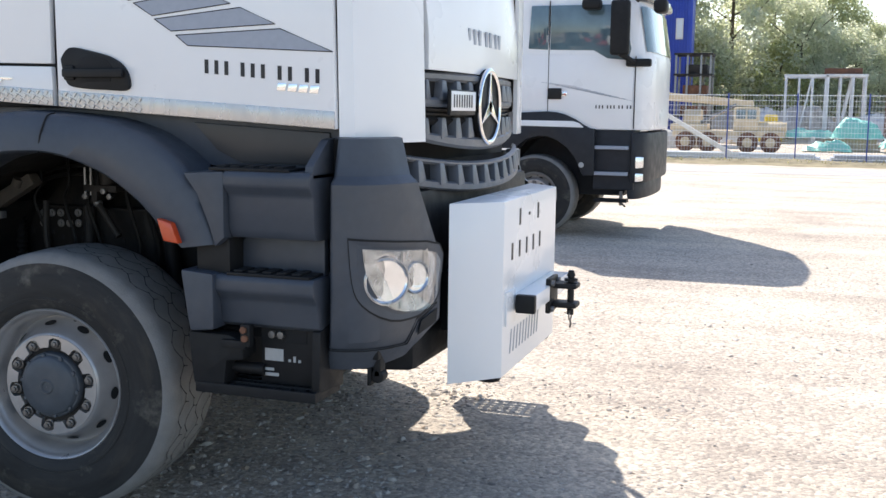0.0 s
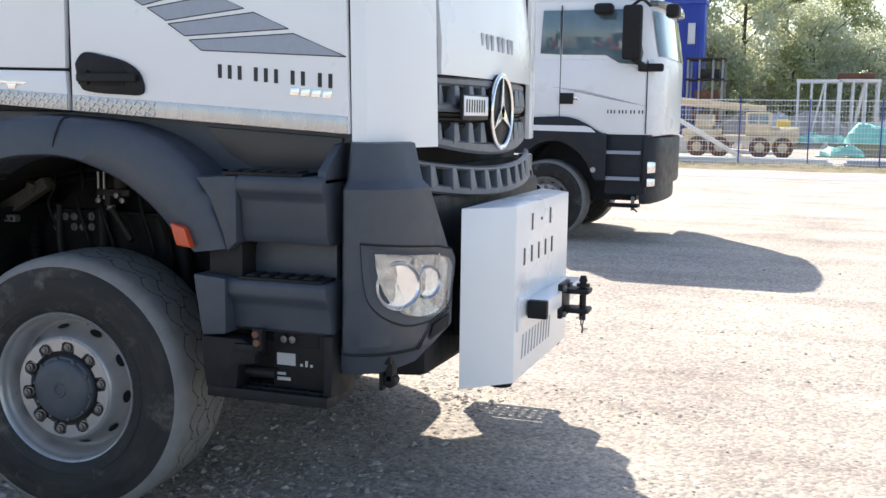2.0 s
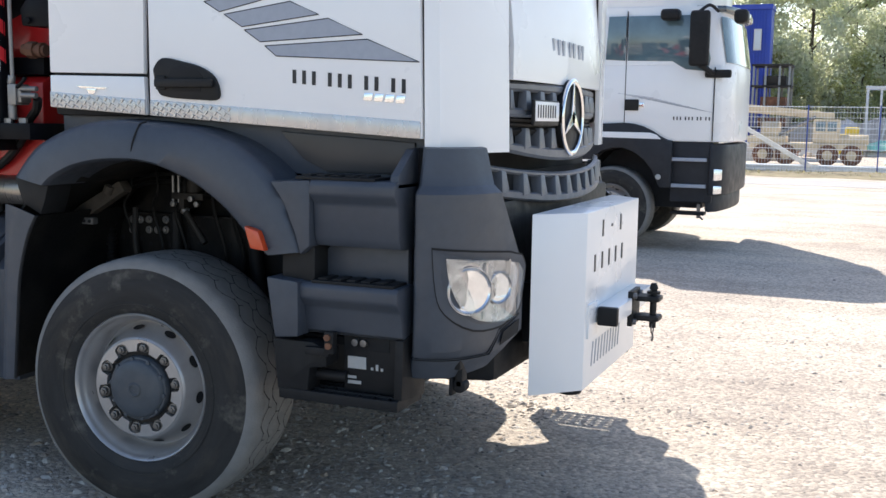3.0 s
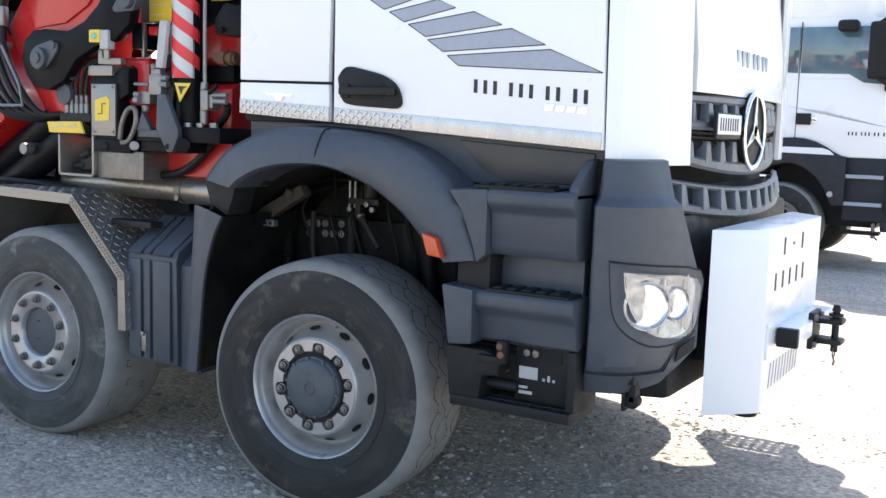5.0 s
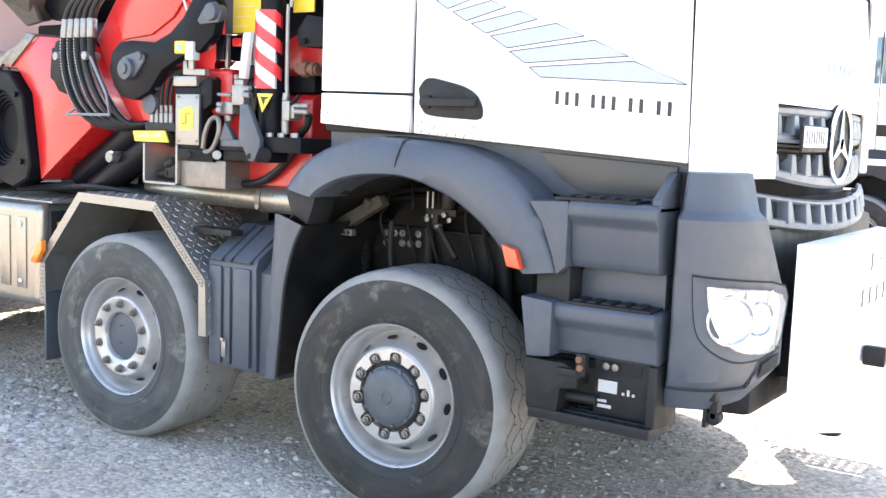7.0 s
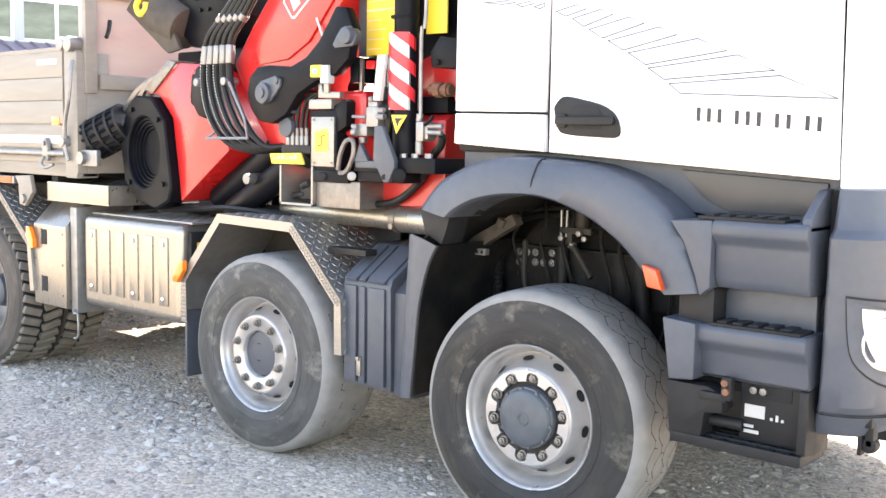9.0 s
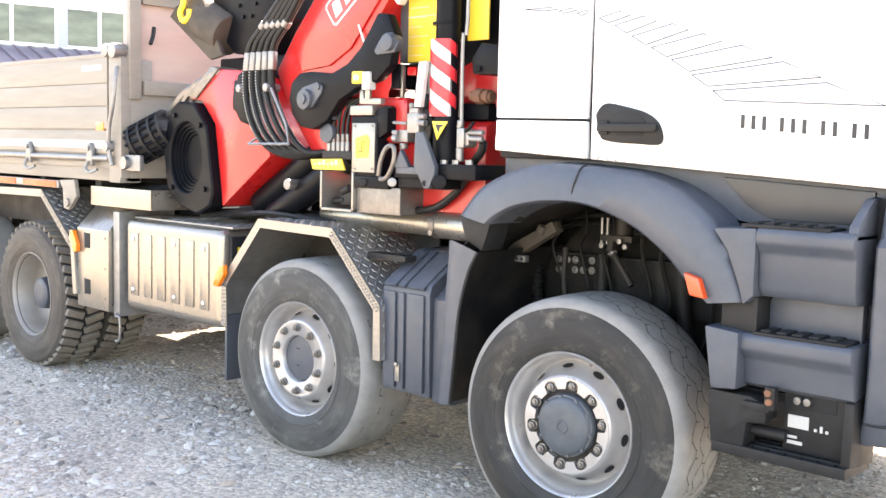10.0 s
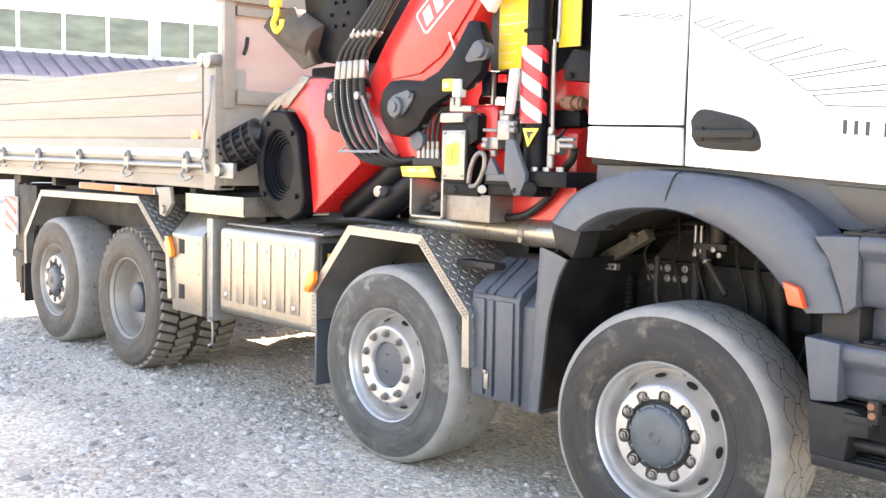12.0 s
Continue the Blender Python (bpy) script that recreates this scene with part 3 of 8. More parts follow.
# chassis
part("chassis_rail", box(-7.2, 1.0, 0.72, 0.80, 0.72, 1.02, 0.006), "chassis", truck)
part("chassis_rail", box(-7.2, 1.0, 1.50, 1.58, 0.72, 1.02, 0.006), "chassis", truck)
for ax in AX:
    part("axle", join(cyl((ax, 0.2, 0.5), (ax, 2.1, 0.5), 0.075, 16), cyl((ax, 0.95, 0.5), (ax, 1.35, 0.5), 0.17, 20, bev=0.03)), "chassis", truck)
part("engine_block", box(-0.3, 1.15, 0.66, 1.64, 0.62, 1.45, 0.03), "chassis", truck)
# unseen pan-like block added to keep sun off the ground below the engine
part("oil_pan", box(-0.45, 0.85, 0.55, 1.75, 0.40, 0.66, 0.04), "chassis", truck)
part("gearbox", box(-1.5, -0.4, 0.86, 1.44, 0.55, 1.0, 0.05), "chassis", truck)

# cab: dark core and outer panels
SL = -0.058


def sill(x):
    return 1.606 + SL * x


def mirror_y(pts, c=1.15):
    return pts + [(x, 2 * c - y) for x, y in reversed(pts)]


nose = [(1.16, 0.012), (1.235, 0.045), (1.295, 0.12), (1.335, 0.23), (1.365, 0.38), (1.385, 0.55), (1.405, 0.80), (1.415, 1.15)]
core = [(x - 0.035, y + 0.006 * (k > 0)) for k, (x, y) in enumerate(nose)]
cab = part("cab", plan([(-0.47, 0.012)] + mirror_y(core[:-1]) + [(-0.47, 2.288)], 1.60, 3.35, 0.02), "gap", truck, "dark inner shell of the cab")


def side_panel(name, xz, material, label=""):
    return part(name, slab(xz, -0.012, 0.03, 0.006), material, cab, label)


side_panel("rear_panel", [(-0.47, 1.795 - 0.02), (0.008, 1.768), (0.022, 3.2), (-0.47, 3.2)], "white", "white cab side panel")
side_panel("locker_flap", [(-0.47, sill(-0.47) - 0.0), (0.016, sill(0.016)), (0.008, 1.757), (-0.47, 1.785 - 0.02)], "white", "white locker flap")
door = side_panel("door", [(0.036, sill(0.036)), (1.215, sill(1.215)), (1.19, 2.45), (0.03, 2.45)], "white", "white closed cab door")
for y, s in ((2.282, 1),):
    part("cab_side", box(-0.47, 1.16, y, y + 0.03, 1.6, 2.45, 0.006), "white", cab)
part("roof", join(plan([(-0.47, 0.05), (1.0, 0.05), (1.18, 0.25), (1.2, 1.15), (1.18, 2.05), (1.0, 2.25), (-0.47, 2.25)], 3.2, 3.6, 0.08), box(0.95, 1.38, 0.12, 2.18, 3.12, 3.2, 0.02)), "white", cab)
# corner panel with its long rounded edge
rows = []
cz = [1.49, 1.52, 1.70, 1.95, 2.15, 2.35]
for z in cz:
    k = (z - 1.49) * 0.05
    rows.append([(x - k * max(0, (x - 1.16)) * 4 * 0.3 - k * 0.3, y - 0.016, z + (SL * (x - 1.2) * 0.5 if z < 1.6 else 0)) for x, y in [(1.222, 0.020), (1.245, 0.028), (1.275, 0.036), (1.30, 0.085), (1.335, 0.20), (1.365, 0.35), (1.383, 0.475)]])
part("corner_panel", solid(loft(rows), 0.02), "white", cab, "white rounded cab corner panel")
rows = [[(x, 2.3 - y + 0.016, z) for x, y in [(1.222, 0.020), (1.30, 0.085), (1.335, 0.20), (1.365, 0.35), (1.383, 0.475)]] for z in (1.49, 2.35)]
part("corner_panel", solid(loft(rows), 0.02), "white", cab)
# front flap above the grille
fr = [(1.385, 0.48), (1.40, 0.62), (1.412, 0.85), (1.418, 1.15)]
front = fr + [(x, 2.3 - y) for x, y in reversed(fr[:-1])]
rows = [[(x - 0.10 * max(0, z - 1.9), y, z) for x, y in front] for z in (1.765, 1.78, 1.9, 2.3)]
part("front_flap", solid(loft(rows), 0.02), "white", cab, "white front service flap")
part("windscreen", solid(loft([[(x - 0.12 * (z - 1.9), y, z) for x, y in front] for z in (2.32, 3.1)]), 0.01), "darkglass", cab)

# cab side details
def text_bars(parent, x0, z0, groups, w, h, pitch, slope, y, material="ink"):
    x = x0
    for n in groups:
        for k in range(n):
            z = z0 + slope * (x - x0)
            part("lettering_bar", slab([(x, z - h / 2), (x + w, z - h / 2 + slope * w), (x + w, z + h / 2 + slope * w), (x, z + h / 2)], y, 0.0025, 0), material, parent)
            x += pitch
        x += pitch * 0.62


YS = -0.0145
text_bars(door, 0.690, 1.757, (3, 3, 2, 2), 0.015, 0.050, 0.0412, -0.078, YS)
for k in range(4):
    x = 0.985 + 0.043 * k
    z = 1.672 - 0.07 * (x - 0.985)
    part("badge_bar", slab([(x, z), (x + 0.034, z - 0.002), (x + 0.040, z + 0.024), (x + 0.006, z + 0.026)], -0.017, 0.006, 0.001), "chrome", door)
DEC = [[(0.57, 1.87), (1.0, 1.888), (1.205, 1.806), (0.62, 1.832)], [(0.48, 1.93), (0.84, 1.965), (0.98, 1.905), (0.55, 1.885)], [(0.39, 1.99), (0.68, 2.03), (0.80, 1.98), (0.47, 1.942)],
       [(0.30, 2.04), (0.52, 2.08), (0.60, 2.047), (0.37, 2.0)], [(0.21, 2.088), (0.39, 2.125), (0.46, 2.097), (0.275, 2.05)], [(0.13, 2.135), (0.26, 2.162), (0.32, 2.138), (0.185, 2.10)], [(0.05, 2.168), (0.15, 2.188), (0.20, 2.168), (0.10, 2.145)]]
TAIL = [[(-0.06, 2.195), (-0.002, 2.205), (-0.002, 2.192), (-0.03, 2.182)], [(-0.15, 2.21), (-0.08, 2.218), (-0.055, 2.206), (-0.12, 2.197)], [(-0.33, 2.229), (-0.19, 2.229), (-0.15, 2.217), (-0.22, 2.214)]]
for shapes, own in ((DEC, door), (TAIL, cab)):
    for d in shapes:
        c = Vector((sum(p[0] for p in d) / 4, sum(p[1] for p in d) / 4))
        st = part("decal_stripe", slab(d, -0.0142, 0.003, 0), "decal", own, "silver-grey stripe" if own is door else "")
        part("stripe_outline", tube([(x, -0.0142, z) for x, z in d + d[:1]], 0.0018, 4, 1, False), "ink", st if own is cab else own)
for x0, x1, own in ((-0.468, 0.014, cab), (0.040, 1.212, door)):
    part("kick_strip", slab([(x0, sill(x0) + 0.002), (x1, sill(x1) + 0.002), (x1, sill(x1) + 0.062), (x0, sill(x0) + 0.062)], -0.016, 0.004, 0.001), "strip", own, "bright polished metal strip")
    bm = bm_new()
    n = int((min(x1, 0.42) - x0) / 0.021)
    for i in range(n):
        for j in range(3):
            x = x0 + 0.012 + i * 0.021
            z = sill(x) + 0.012 + j * 0.019
            s = 1 if (i + j) % 2 else -1
            merge(bm, poly([(x - 0.010, -0.0155, z - 0.005 * s), (x, -0.0155, z - 0.005 * s - 0.004), (x + 0.010, -0.0155, z + 0.005 * s), (x, -0.0155, z + 0.005 * s + 0.004)], (0, -0.0035, 0)))
    tagged(part("strip_pattern", bm, "strip", own), kind="stuff")
hp = [(0.062, 1.785), (0.105, 1.828), (0.20, 1.815), (0.30, 1.788), (0.358, 1.742), (0.367, 1.672), (0.27, 1.668), (0.13, 1.677), (0.085, 1.70)]
handle = part("door_handle", slab([(p.x, p.y) for p in smooth_pts(hp + hp[:1], 4)[:-1]], -0.028, 0.02, 0.008), "black", door, "black moulded door handle")
part("handle_recess", slab([(0.15, 1.785), (0.20, 1.80), (0.27, 1.785), (0.30, 1.755), (0.29, 1.70), (0.17, 1.70), (0.14, 1.74)], -0.030, 0.003, 0.001), "gap", handle)
part("grip", join(box(0.085, 0.355, -0.052, -0.036, 1.715, 1.748, 0.008), box(0.085, 0.13, -0.04, -0.02, 1.705, 1.76, 0.006)), "black", handle)
part("flap_latch", join(slab([(-0.33, 1.722), (-0.17, 1.714), (-0.19, 1.706), (-0.31, 1.712)], -0.017, 0.006, 0.001), slab([(-0.275, 1.71), (-0.225, 1.708), (-0.235, 1.688), (-0.262, 1.688)], -0.02, 0.008, 0.001)), "chrome", cab)
part("side_window", slab([(0.12, 2.5), (1.1, 2.46), (0.98, 3.05), (0.12, 3.1)], -0.006, 0.01, 0.002), "darkglass", cab)

# grille
def nose_x(y):
    return 1.412 - 0.070 * (abs(y - 1.15) / 0.67) ** 2.2


grille = part("grille", solid(loft([[(nose_x(y) - 0.045, y, z) for y in [0.50 + 0.1 * k for k in range(14)]] for z in (1.505, 1.765)]), 0.01), "gap", truck, "black louvred radiator grille")


def band(y0, y1, zf0, zf1, off, th=0.02, n=16):
    ys = [y0 + (y1 - y0) * k / n for k in range(n + 1)]
    rows = [[(nose_x(y) + off - 0.012, y, zf0(y)) for y in ys], [(nose_x(y) + off, y, zf0(y) + 0.012) for y in ys], [(nose_x(y) + off, y, zf1(y) - 0.010) for y in ys], [(nose_x(y) + off - 0.014, y, zf1(y)) for y in ys]]
    return solid(loft(rows), th)


def smile(z, k=0.03):
    return lambda y: z - k * (1 - (abs(y - 1.15) / 0.67) ** 2)


part("grille_bar", band(0.49, 1.81, smile(1.722, 0), smile(1.762, 0), 0.012), "grillegrey", grille)
part("grille_bar", band(0.49, 1.81, smile(1.622, 0.005), smile(1.660, 0.005), 0.016), "grillegrey", grille)
part("grille_bar", band(0.49, 1.81, smile(1.486, 0.05), smile(1.526, 0.036), 0.022), "grillegrey", grille)
for z0, z1, dz in ((1.650, 1.728, 0), (1.503, 1.590, -0.012)):
    for side in (-1, 1):
        for k in range(4):
            y = 1.15 + side * (0.215 + 0.135 * k)
            x = nose_x(y)
            wt_, wb_ = (0.030, 0.048) if k < 3 else (0.018, 0.030)
            part("grille_fin", poly([(x + 0.012, y - wt_, z1 + dz), (x + 0.012, y + wt_ * 0.7, z1 + dz), (x + 0.019, y + wb_ * 0.8, z0 + dz), (x + 0.019, y - wb_, z0 + dz)], (-0.05, 0.006, 0), 0.006), "grillegrey", grille)
part("grille_bar", band(0.50, 1.80, smile(1.586, 0.008), smile(1.600, 0.008), 0.0), "black", grille)
lower = part("lower_grille", solid(loft([[(1.30, y, z) for y in [0.30 + 0.085 * k for k in range(21)]] for z in (1.24, 1.395)]), 0.01), "gap", truck, "black louvred bumper grille")


def lowx(y):
    return 1.452 - 0.10 * (abs(y - 1.15) / 0.8) ** 2.4


def band2(zf0, zf1, off):
    ys = [0.33 + 0.082 * k for k in range(21)]
    return solid(loft([[(lowx(y) + off - 0.012, y, zf0(y)) for y in ys], [(lowx(y) + off, y, zf0(y) + 0.008) for y in ys], [(lowx(y) + off, y, zf1(y) - 0.008) for y in ys], [(lowx(y) + off - 0.02, y, zf1(y)) for y in ys]]), 0.02)


part("grille_bar", band2(smile(1.398, 0.034), smile(1.422, 0.034), 0.0), "grillegrey", lower)
part("grille_bar", band2(smile(1.298, 0.038), smile(1.336, 0.038), 0.012), "grillegrey", lower)
for k in range(10):
    y = 1.15 + 0.16 * (k - 4.5)
    x = lowx(y)
    dz = -0.036 * (1 - (abs(y - 1.15) / 0.67) ** 2)
    part("grille_fin", poly([(x + 0.001, y - 0.030, 1.408 + dz), (x + 0.001, y + 0.020, 1.408 + dz), (x + 0.012, y + 0.042, 1.322 + dz), (x + 0.012, y - 0.046, 1.322 + dz)], (-0.05, 0.006, 0), 0.006), "grillegrey", lower)
part("bumper_core", join(box(1.0, 1.33, 0.10, 2.20, 0.74, 1.24, 0.03), box(1.2, 1.40, 0.30, 2.0, 0.72, 1.30, 0.03)), "black", truck)
# added backing sheet: its near-black colour is the shade behind the bars
part("radiator", box(1.14, 1.22, 0.14, 2.16, 1.10, 1.62, 0.01), "gap", truck, "near-black backing added to darken the gap behind the grille")
# emblem: a plain ring with three arms
em = part("emblem", cyl((1.405, 1.15, 1.625), (1.432, 1.15, 1.625), 0.165, 48, bev=0.006), "black", grille, "dark round emblem plate")
bm = bm_new()
ring = []
for i in range(48):
    t = 2 * math.pi * i / 48
    ring.append([(1.438 + 0.010 * math.cos(q), 1.15 + (0.160 + 0.012 * math.sin(q)) * math.cos(t), 1.625 + (0.160 + 0.012 * math.sin(q)) * math.sin(t)) for q in (2 * math.pi * k / 10 for k in range(10))])
part("emblem_ring", loft(ring + [ring[0]], True), "chrome", em)
for a in (90, 210, 330):
    t = radians(a)
    d, s = Vector((0, math.cos(t), math.sin(t))), Vector((0, -math.sin(t), math.cos(t)))
    c = Vector((1.433, 1.15, 1.625))
    part("emblem_arm", poly([c - d * 0.01 - s * 0.030, c - d * 0.01 + s * 0.030, c + d * 0.158], (0.012, 0, 0), 0.002), "chrome", em)
plate = part("number_plate", box(1.418, 1.432, 0.612, 0.955, 1.588, 1.692, 0.004), "black", truck, "white number plate in a black holder")
part("plate_sheet", box(1.4325, 1.4355, 0.620, 0.947, 1.606, 1.686, 0.002), "white", plate)
for k in range(8):
    part("lettering_bar", box(1.4356, 1.437, 0.645 + 0.034 * k, 0.659 + 0.034 * k, 1.620, 1.672, 0), "ink", plate)
for k in range(10):
    y = 0.68 + 0.066 * k + 0.03 * (k > 2) + 0.03 * (k > 5) + 0.03 * (k > 7)
    x = 1.4225 if y > 0.9 else 1.418
    part("lettering_bar", box(nose_x(y) + 0.004, nose_x(y) + 0.0085, y, y + 0.030, 1.89, 1.955, 0), "decal", cab)

# bumper corner
MAIN = [(1.222, 0.02), (1.222, -0.075), (1.235, -0.090), (1.30, -0.075), (1.36, -0.035), (1.408, 0.04), (1.442, 0.14), (1.466, 0.27), (1.478, 0.46)]
TOP = [(1.228, 0.03), (1.228, -0.02), (1.243, -0.028), (1.295, -0.010), (1.33, 0.02), (1.358, 0.08), (1.378, 0.16), (1.392, 0.28), (1.398, 0.44)]


def along(p, i, t):
    """A smooth curve through the points of a plan."""
    q = [Vector(p[min(max(i + d, 0), len(p) - 1)]) for d in (-1, 0, 1, 2)]
    if i < 2:
        return q[1].lerp(q[2], t)
    return 0.5 * (2 * q[1] + (q[2] - q[0]) * t + (2 * q[0] - 5 * q[1] + 4 * q[2] - q[3]) * t * t + (3 * q[1] - q[0] - 3 * q[2] + q[3]) * t ** 3)


def bpt(k, z):
    """A point of the bumper's corner: k along its plan, z up."""
    f = min(max((z - 1.345) / 0.028, 0), 1) * 0.50 + min(max((z - 1.373) / 0.13, 0), 1) * 0.50
    g = 0.03 * min(max((0.80 - z) / 0.08, 0), 1) + 0.012 * (1 - min(max((z - 0.80) / 0.5, 0), 1))
    g += 0.4 * max(0, 0.742 - z)
    i = min(int(k), len(MAIN) - 2)
    t = k - i
    a, b = along(MAIN, i, t), along(TOP, i, t)
    p = a.lerp(b, f)
    return Vector((p.x - g * 0.7, p.y + g, z))


def zlow(k):
    return 0.668 + 0.010 * max(0, k - 4) + 0.06 * max(0, k - 6)


for side in (0, 1):
    rows = []
    for z in (0.0, 0.06, 0.11, 0.12, 0.30, 0.55, 0.80, 1.0, 1.005, 1.34, 1.345, 1.346, 1.372, 1.374, 1.42, 1.46, 1.505):
        r = []
        for j in range(41):
            kmax = 7.6 - 1.2 * min(max((z - 1.06) / 0.24, 0), 1) if z > 1.004 else 7.6
            k = kmax * j / 40
            z0 = zlow(k)
            zz = z0 + (1.04 - z0) * z if z <= 1.0 else max(z, 1.041)
            p = bpt(k, zz)
            r.append((p.x - 0.07 * side, p.y if side == 0 else 2.3 - p.y, p.z - 0.12 * side * min(max((p.z - 1.1) / 0.2, 0), 1)))
        rows.append(r)
    sgn = 1 if side == 0 else -1
    fold = [[(x - 0.03, y + sgn * 0.03, z) for x, y, z in rows[0]]]
    fold2 = [[(x - 0.03, y + sgn * 0.03, z + 0.004) for x, y, z in rows[-1]]]
    bc = part("bumper_corner", loft(fold + rows + fold2), "grey", truck, "dark grey moulded bumper corner", sharp=24)
    if side == 0:
        bumper = bc


def on_bumper(pts, off, n=5):
    """Outline of (k, z) laid on the bumper, off metres proud."""
    out = []
    for (k0, z0), (k1, z1) in zip(pts, pts[1:] + pts[:1]):
        for i in range(n):
            k, z = k0 + (k1 - k0) * i / n, z0 + (z1 - z0) * i / n
            p = bpt(k, z)
            a, b = bpt(min(k + 0.2, 8), z), bpt(max(k - 0.2, 1.2), z)
            nn = (a - b).cross(Vector((0, 0, 1))).normalized()
            out.append(p + nn * off)
    return out


def patch(pts, off, th):
    bm = bm_new()
    o = on_bumper(pts, off)
    vs = [bm.verts.new(p) for p in o]
    f = bm.faces.new(vs)
    bmesh.ops.triangulate(bm, faces=[f])
    bmesh.ops.recalc_face_normals(bm, faces=bm.faces)
    return solid(bm, th)


def ring_patch(outer, inner, o1, o2):
    a, b = on_bumper(outer, o1, 2), on_bumper(inner, o2, 2)
    return loft([a, b], True)


LAMP = [(3.6, 1.12), (5.2, 1.108), (7.15, 1.075), (7.25, 0.96), (7.1, 0.888), (6.5, 0.868), (5.3, 0.885), (4.5, 0.93), (4.0, 0.99), (3.7, 1.06)]
SUR = [(2.9, 1.152), (5.2, 1.135), (7.48, 1.095), (7.55, 0.95), (7.4, 0.888), (7.0, 0.870), (6.5, 0.848), (5.0, 0.855), (3.6, 0.92), (3.1, 1.0)]
SUR2 = [(k + 0.022 * (k - 5.2), z + 0.055 * (z - 1.0)) for k, z in SUR]


def rounded(p):
    return [(q.x, q.y) for q in smooth_pts(p + p[:1], 3)[:-1]]


LAMP, SUR, SUR2 = rounded(LAMP), rounded(SUR), rounded(SUR2)
part("lamp_gap", ring_patch(SUR2, SUR, 0.0025, 0.0025), "gap", bumper)
part("lamp_surround", ring_patch(SUR, LAMP, 0.004, -0.002), "grey", bumper)
lamp = part("headlight", patch(LAMP, 0.0018, 0.002), "lampback", bumper, "clear headlight with bright reflectors")
for k, z, r in ((4.75, 1.0, 0.084), (6.3, 0.995, 0.058)):
    c = bpt(k, z)
    nn = Vector((0.70, -0.70, 0)).normalized() if k < 5.2 else Vector((0.9, -0.42, 0)).normalized()
    u = nn.cross(Vector((0, 0, 1))).normalized()
    rows = []
    for rr, dd in ((r, 0.010), (r * 0.95, 0.013), (r * 0.88, 0.007), (r * 0.5, 0.004), (0.002, 0.005)):
        rows.append([c + nn * dd + (u * math.cos(t) + Vector((0, 0, 1)) * math.sin(t)) * rr for t in (2 * math.pi * i / 28 for i in range(28))])
    part("reflector", loft(rows, True), "reflect", lamp)
    rim_ = [c + nn * 0.012 + (u * math.cos(2 * math.pi * i / 28) + Vector((0, 0, 1)) * math.sin(2 * math.pi * i / 28)) * r * 1.03 for i in range(29)]
    part("reflector_ring", tube(rim_, 0.003, 6, 1, False), "lampback", lamp)
for k0, k1 in ((5.5, 5.58), (6.78, 6.84)):
    part("lamp_divider", patch([(k0, 1.095), (k1, 1.095), (k1, 0.885), (k0, 0.885)], 0.012, 0.003), "lampback", lamp)
g = part("lamp_glass", patch(LAMP, 0.024, 0.002), "glass", lamp)
g.visible_shadow = False
part("fog_slot", patch([(6.62, 0.822), (7.42, 0.848), (7.38, 0.795), (6.5, 0.768)], 0.007, 0.002), "gap", bumper)
part("bumper_seam", patch([(1.3, 0.754), (4.0, 0.751), (5.9, 0.747), (6.45, 0.838), (7.45, 0.872), (7.45, 0.864), (6.53, 0.830), (6.0, 0.740), (4.0, 0.744), (1.3, 0.747)], 0.002, 0.001), "gap", bumper)
part("tow_hook", join(box(1.31, 1.325, 0.05, 0.09, 0.60, 0.72, 0.004), cyl((1.345, 0.06, 0.635), (1.345, 0.11, 0.635), 0.026, 14, bev=0.006), box(1.33, 1.36, 0.06, 0.11, 0.63, 0.72, 0.006), box(1.18, 1.36, 0.04, 0.22, 0.70, 0.75, 0.01)), "chassis", truck)
part("skid_plate", plan([(0.9, 0.15), (1.40, 0.30), (1.42, 2.0), (0.9, 2.15)], 0.60, 0.75, 0.03), "black", truck)

# front counterweight box
BP = [(1.488, 0.445), (1.663, 0.622), (1.663, 1.56), (1.488, 1.74)]
front_box = part("front_box", plan(BP, 0.523, 1.247, 0.004), "white", truck, "white sheet-steel counterweight box on the bumper")
fx = 1.663
part("box_mount", box(1.36, 1.49, 0.62, 1.56, 0.70, 0.95, 0.01), "black", front_box)
for z, ys in ((1.165, (0.86, 1.02, 1.18)), (1.03, (0.74, 0.86, 0.98, 1.10, 1.22))):
    for i, y in enumerate(ys):
        h = 0.035 if not (z > 1.1 and i == 1) else 0.006
        part("lettering_bar", box(fx - 0.001, fx + 0.0025, y + 0.005, y + 0.026, z - h, z + h, 0), "ink", front_box)
for k in range(10):
    y = 0.74 + 0.052 * k
    part("vent_slot", poly([(fx - 0.001, y, 0.60), (fx - 0.001, y + 0.014, 0.60), (fx - 0.001, y + 0.034, 0.70), (fx - 0.001, y + 0.020, 0.70)], (0.003, 0, 0)), "decal", front_box)
hitch = part("hitch_beam", box(1.66, 1.755, 0.80, 1.50, 0.772, 0.842, 0.006), "white", front_box, "white hitch beam")
part("beam_plate", box(1.658, 1.672, 0.655, 0.80, 0.73, 0.87, 0.003), "white", hitch)
part("beam_end", box(1.678, 1.762, 0.765, 0.80, 0.768, 0.846, 0.008), "black", hitch)
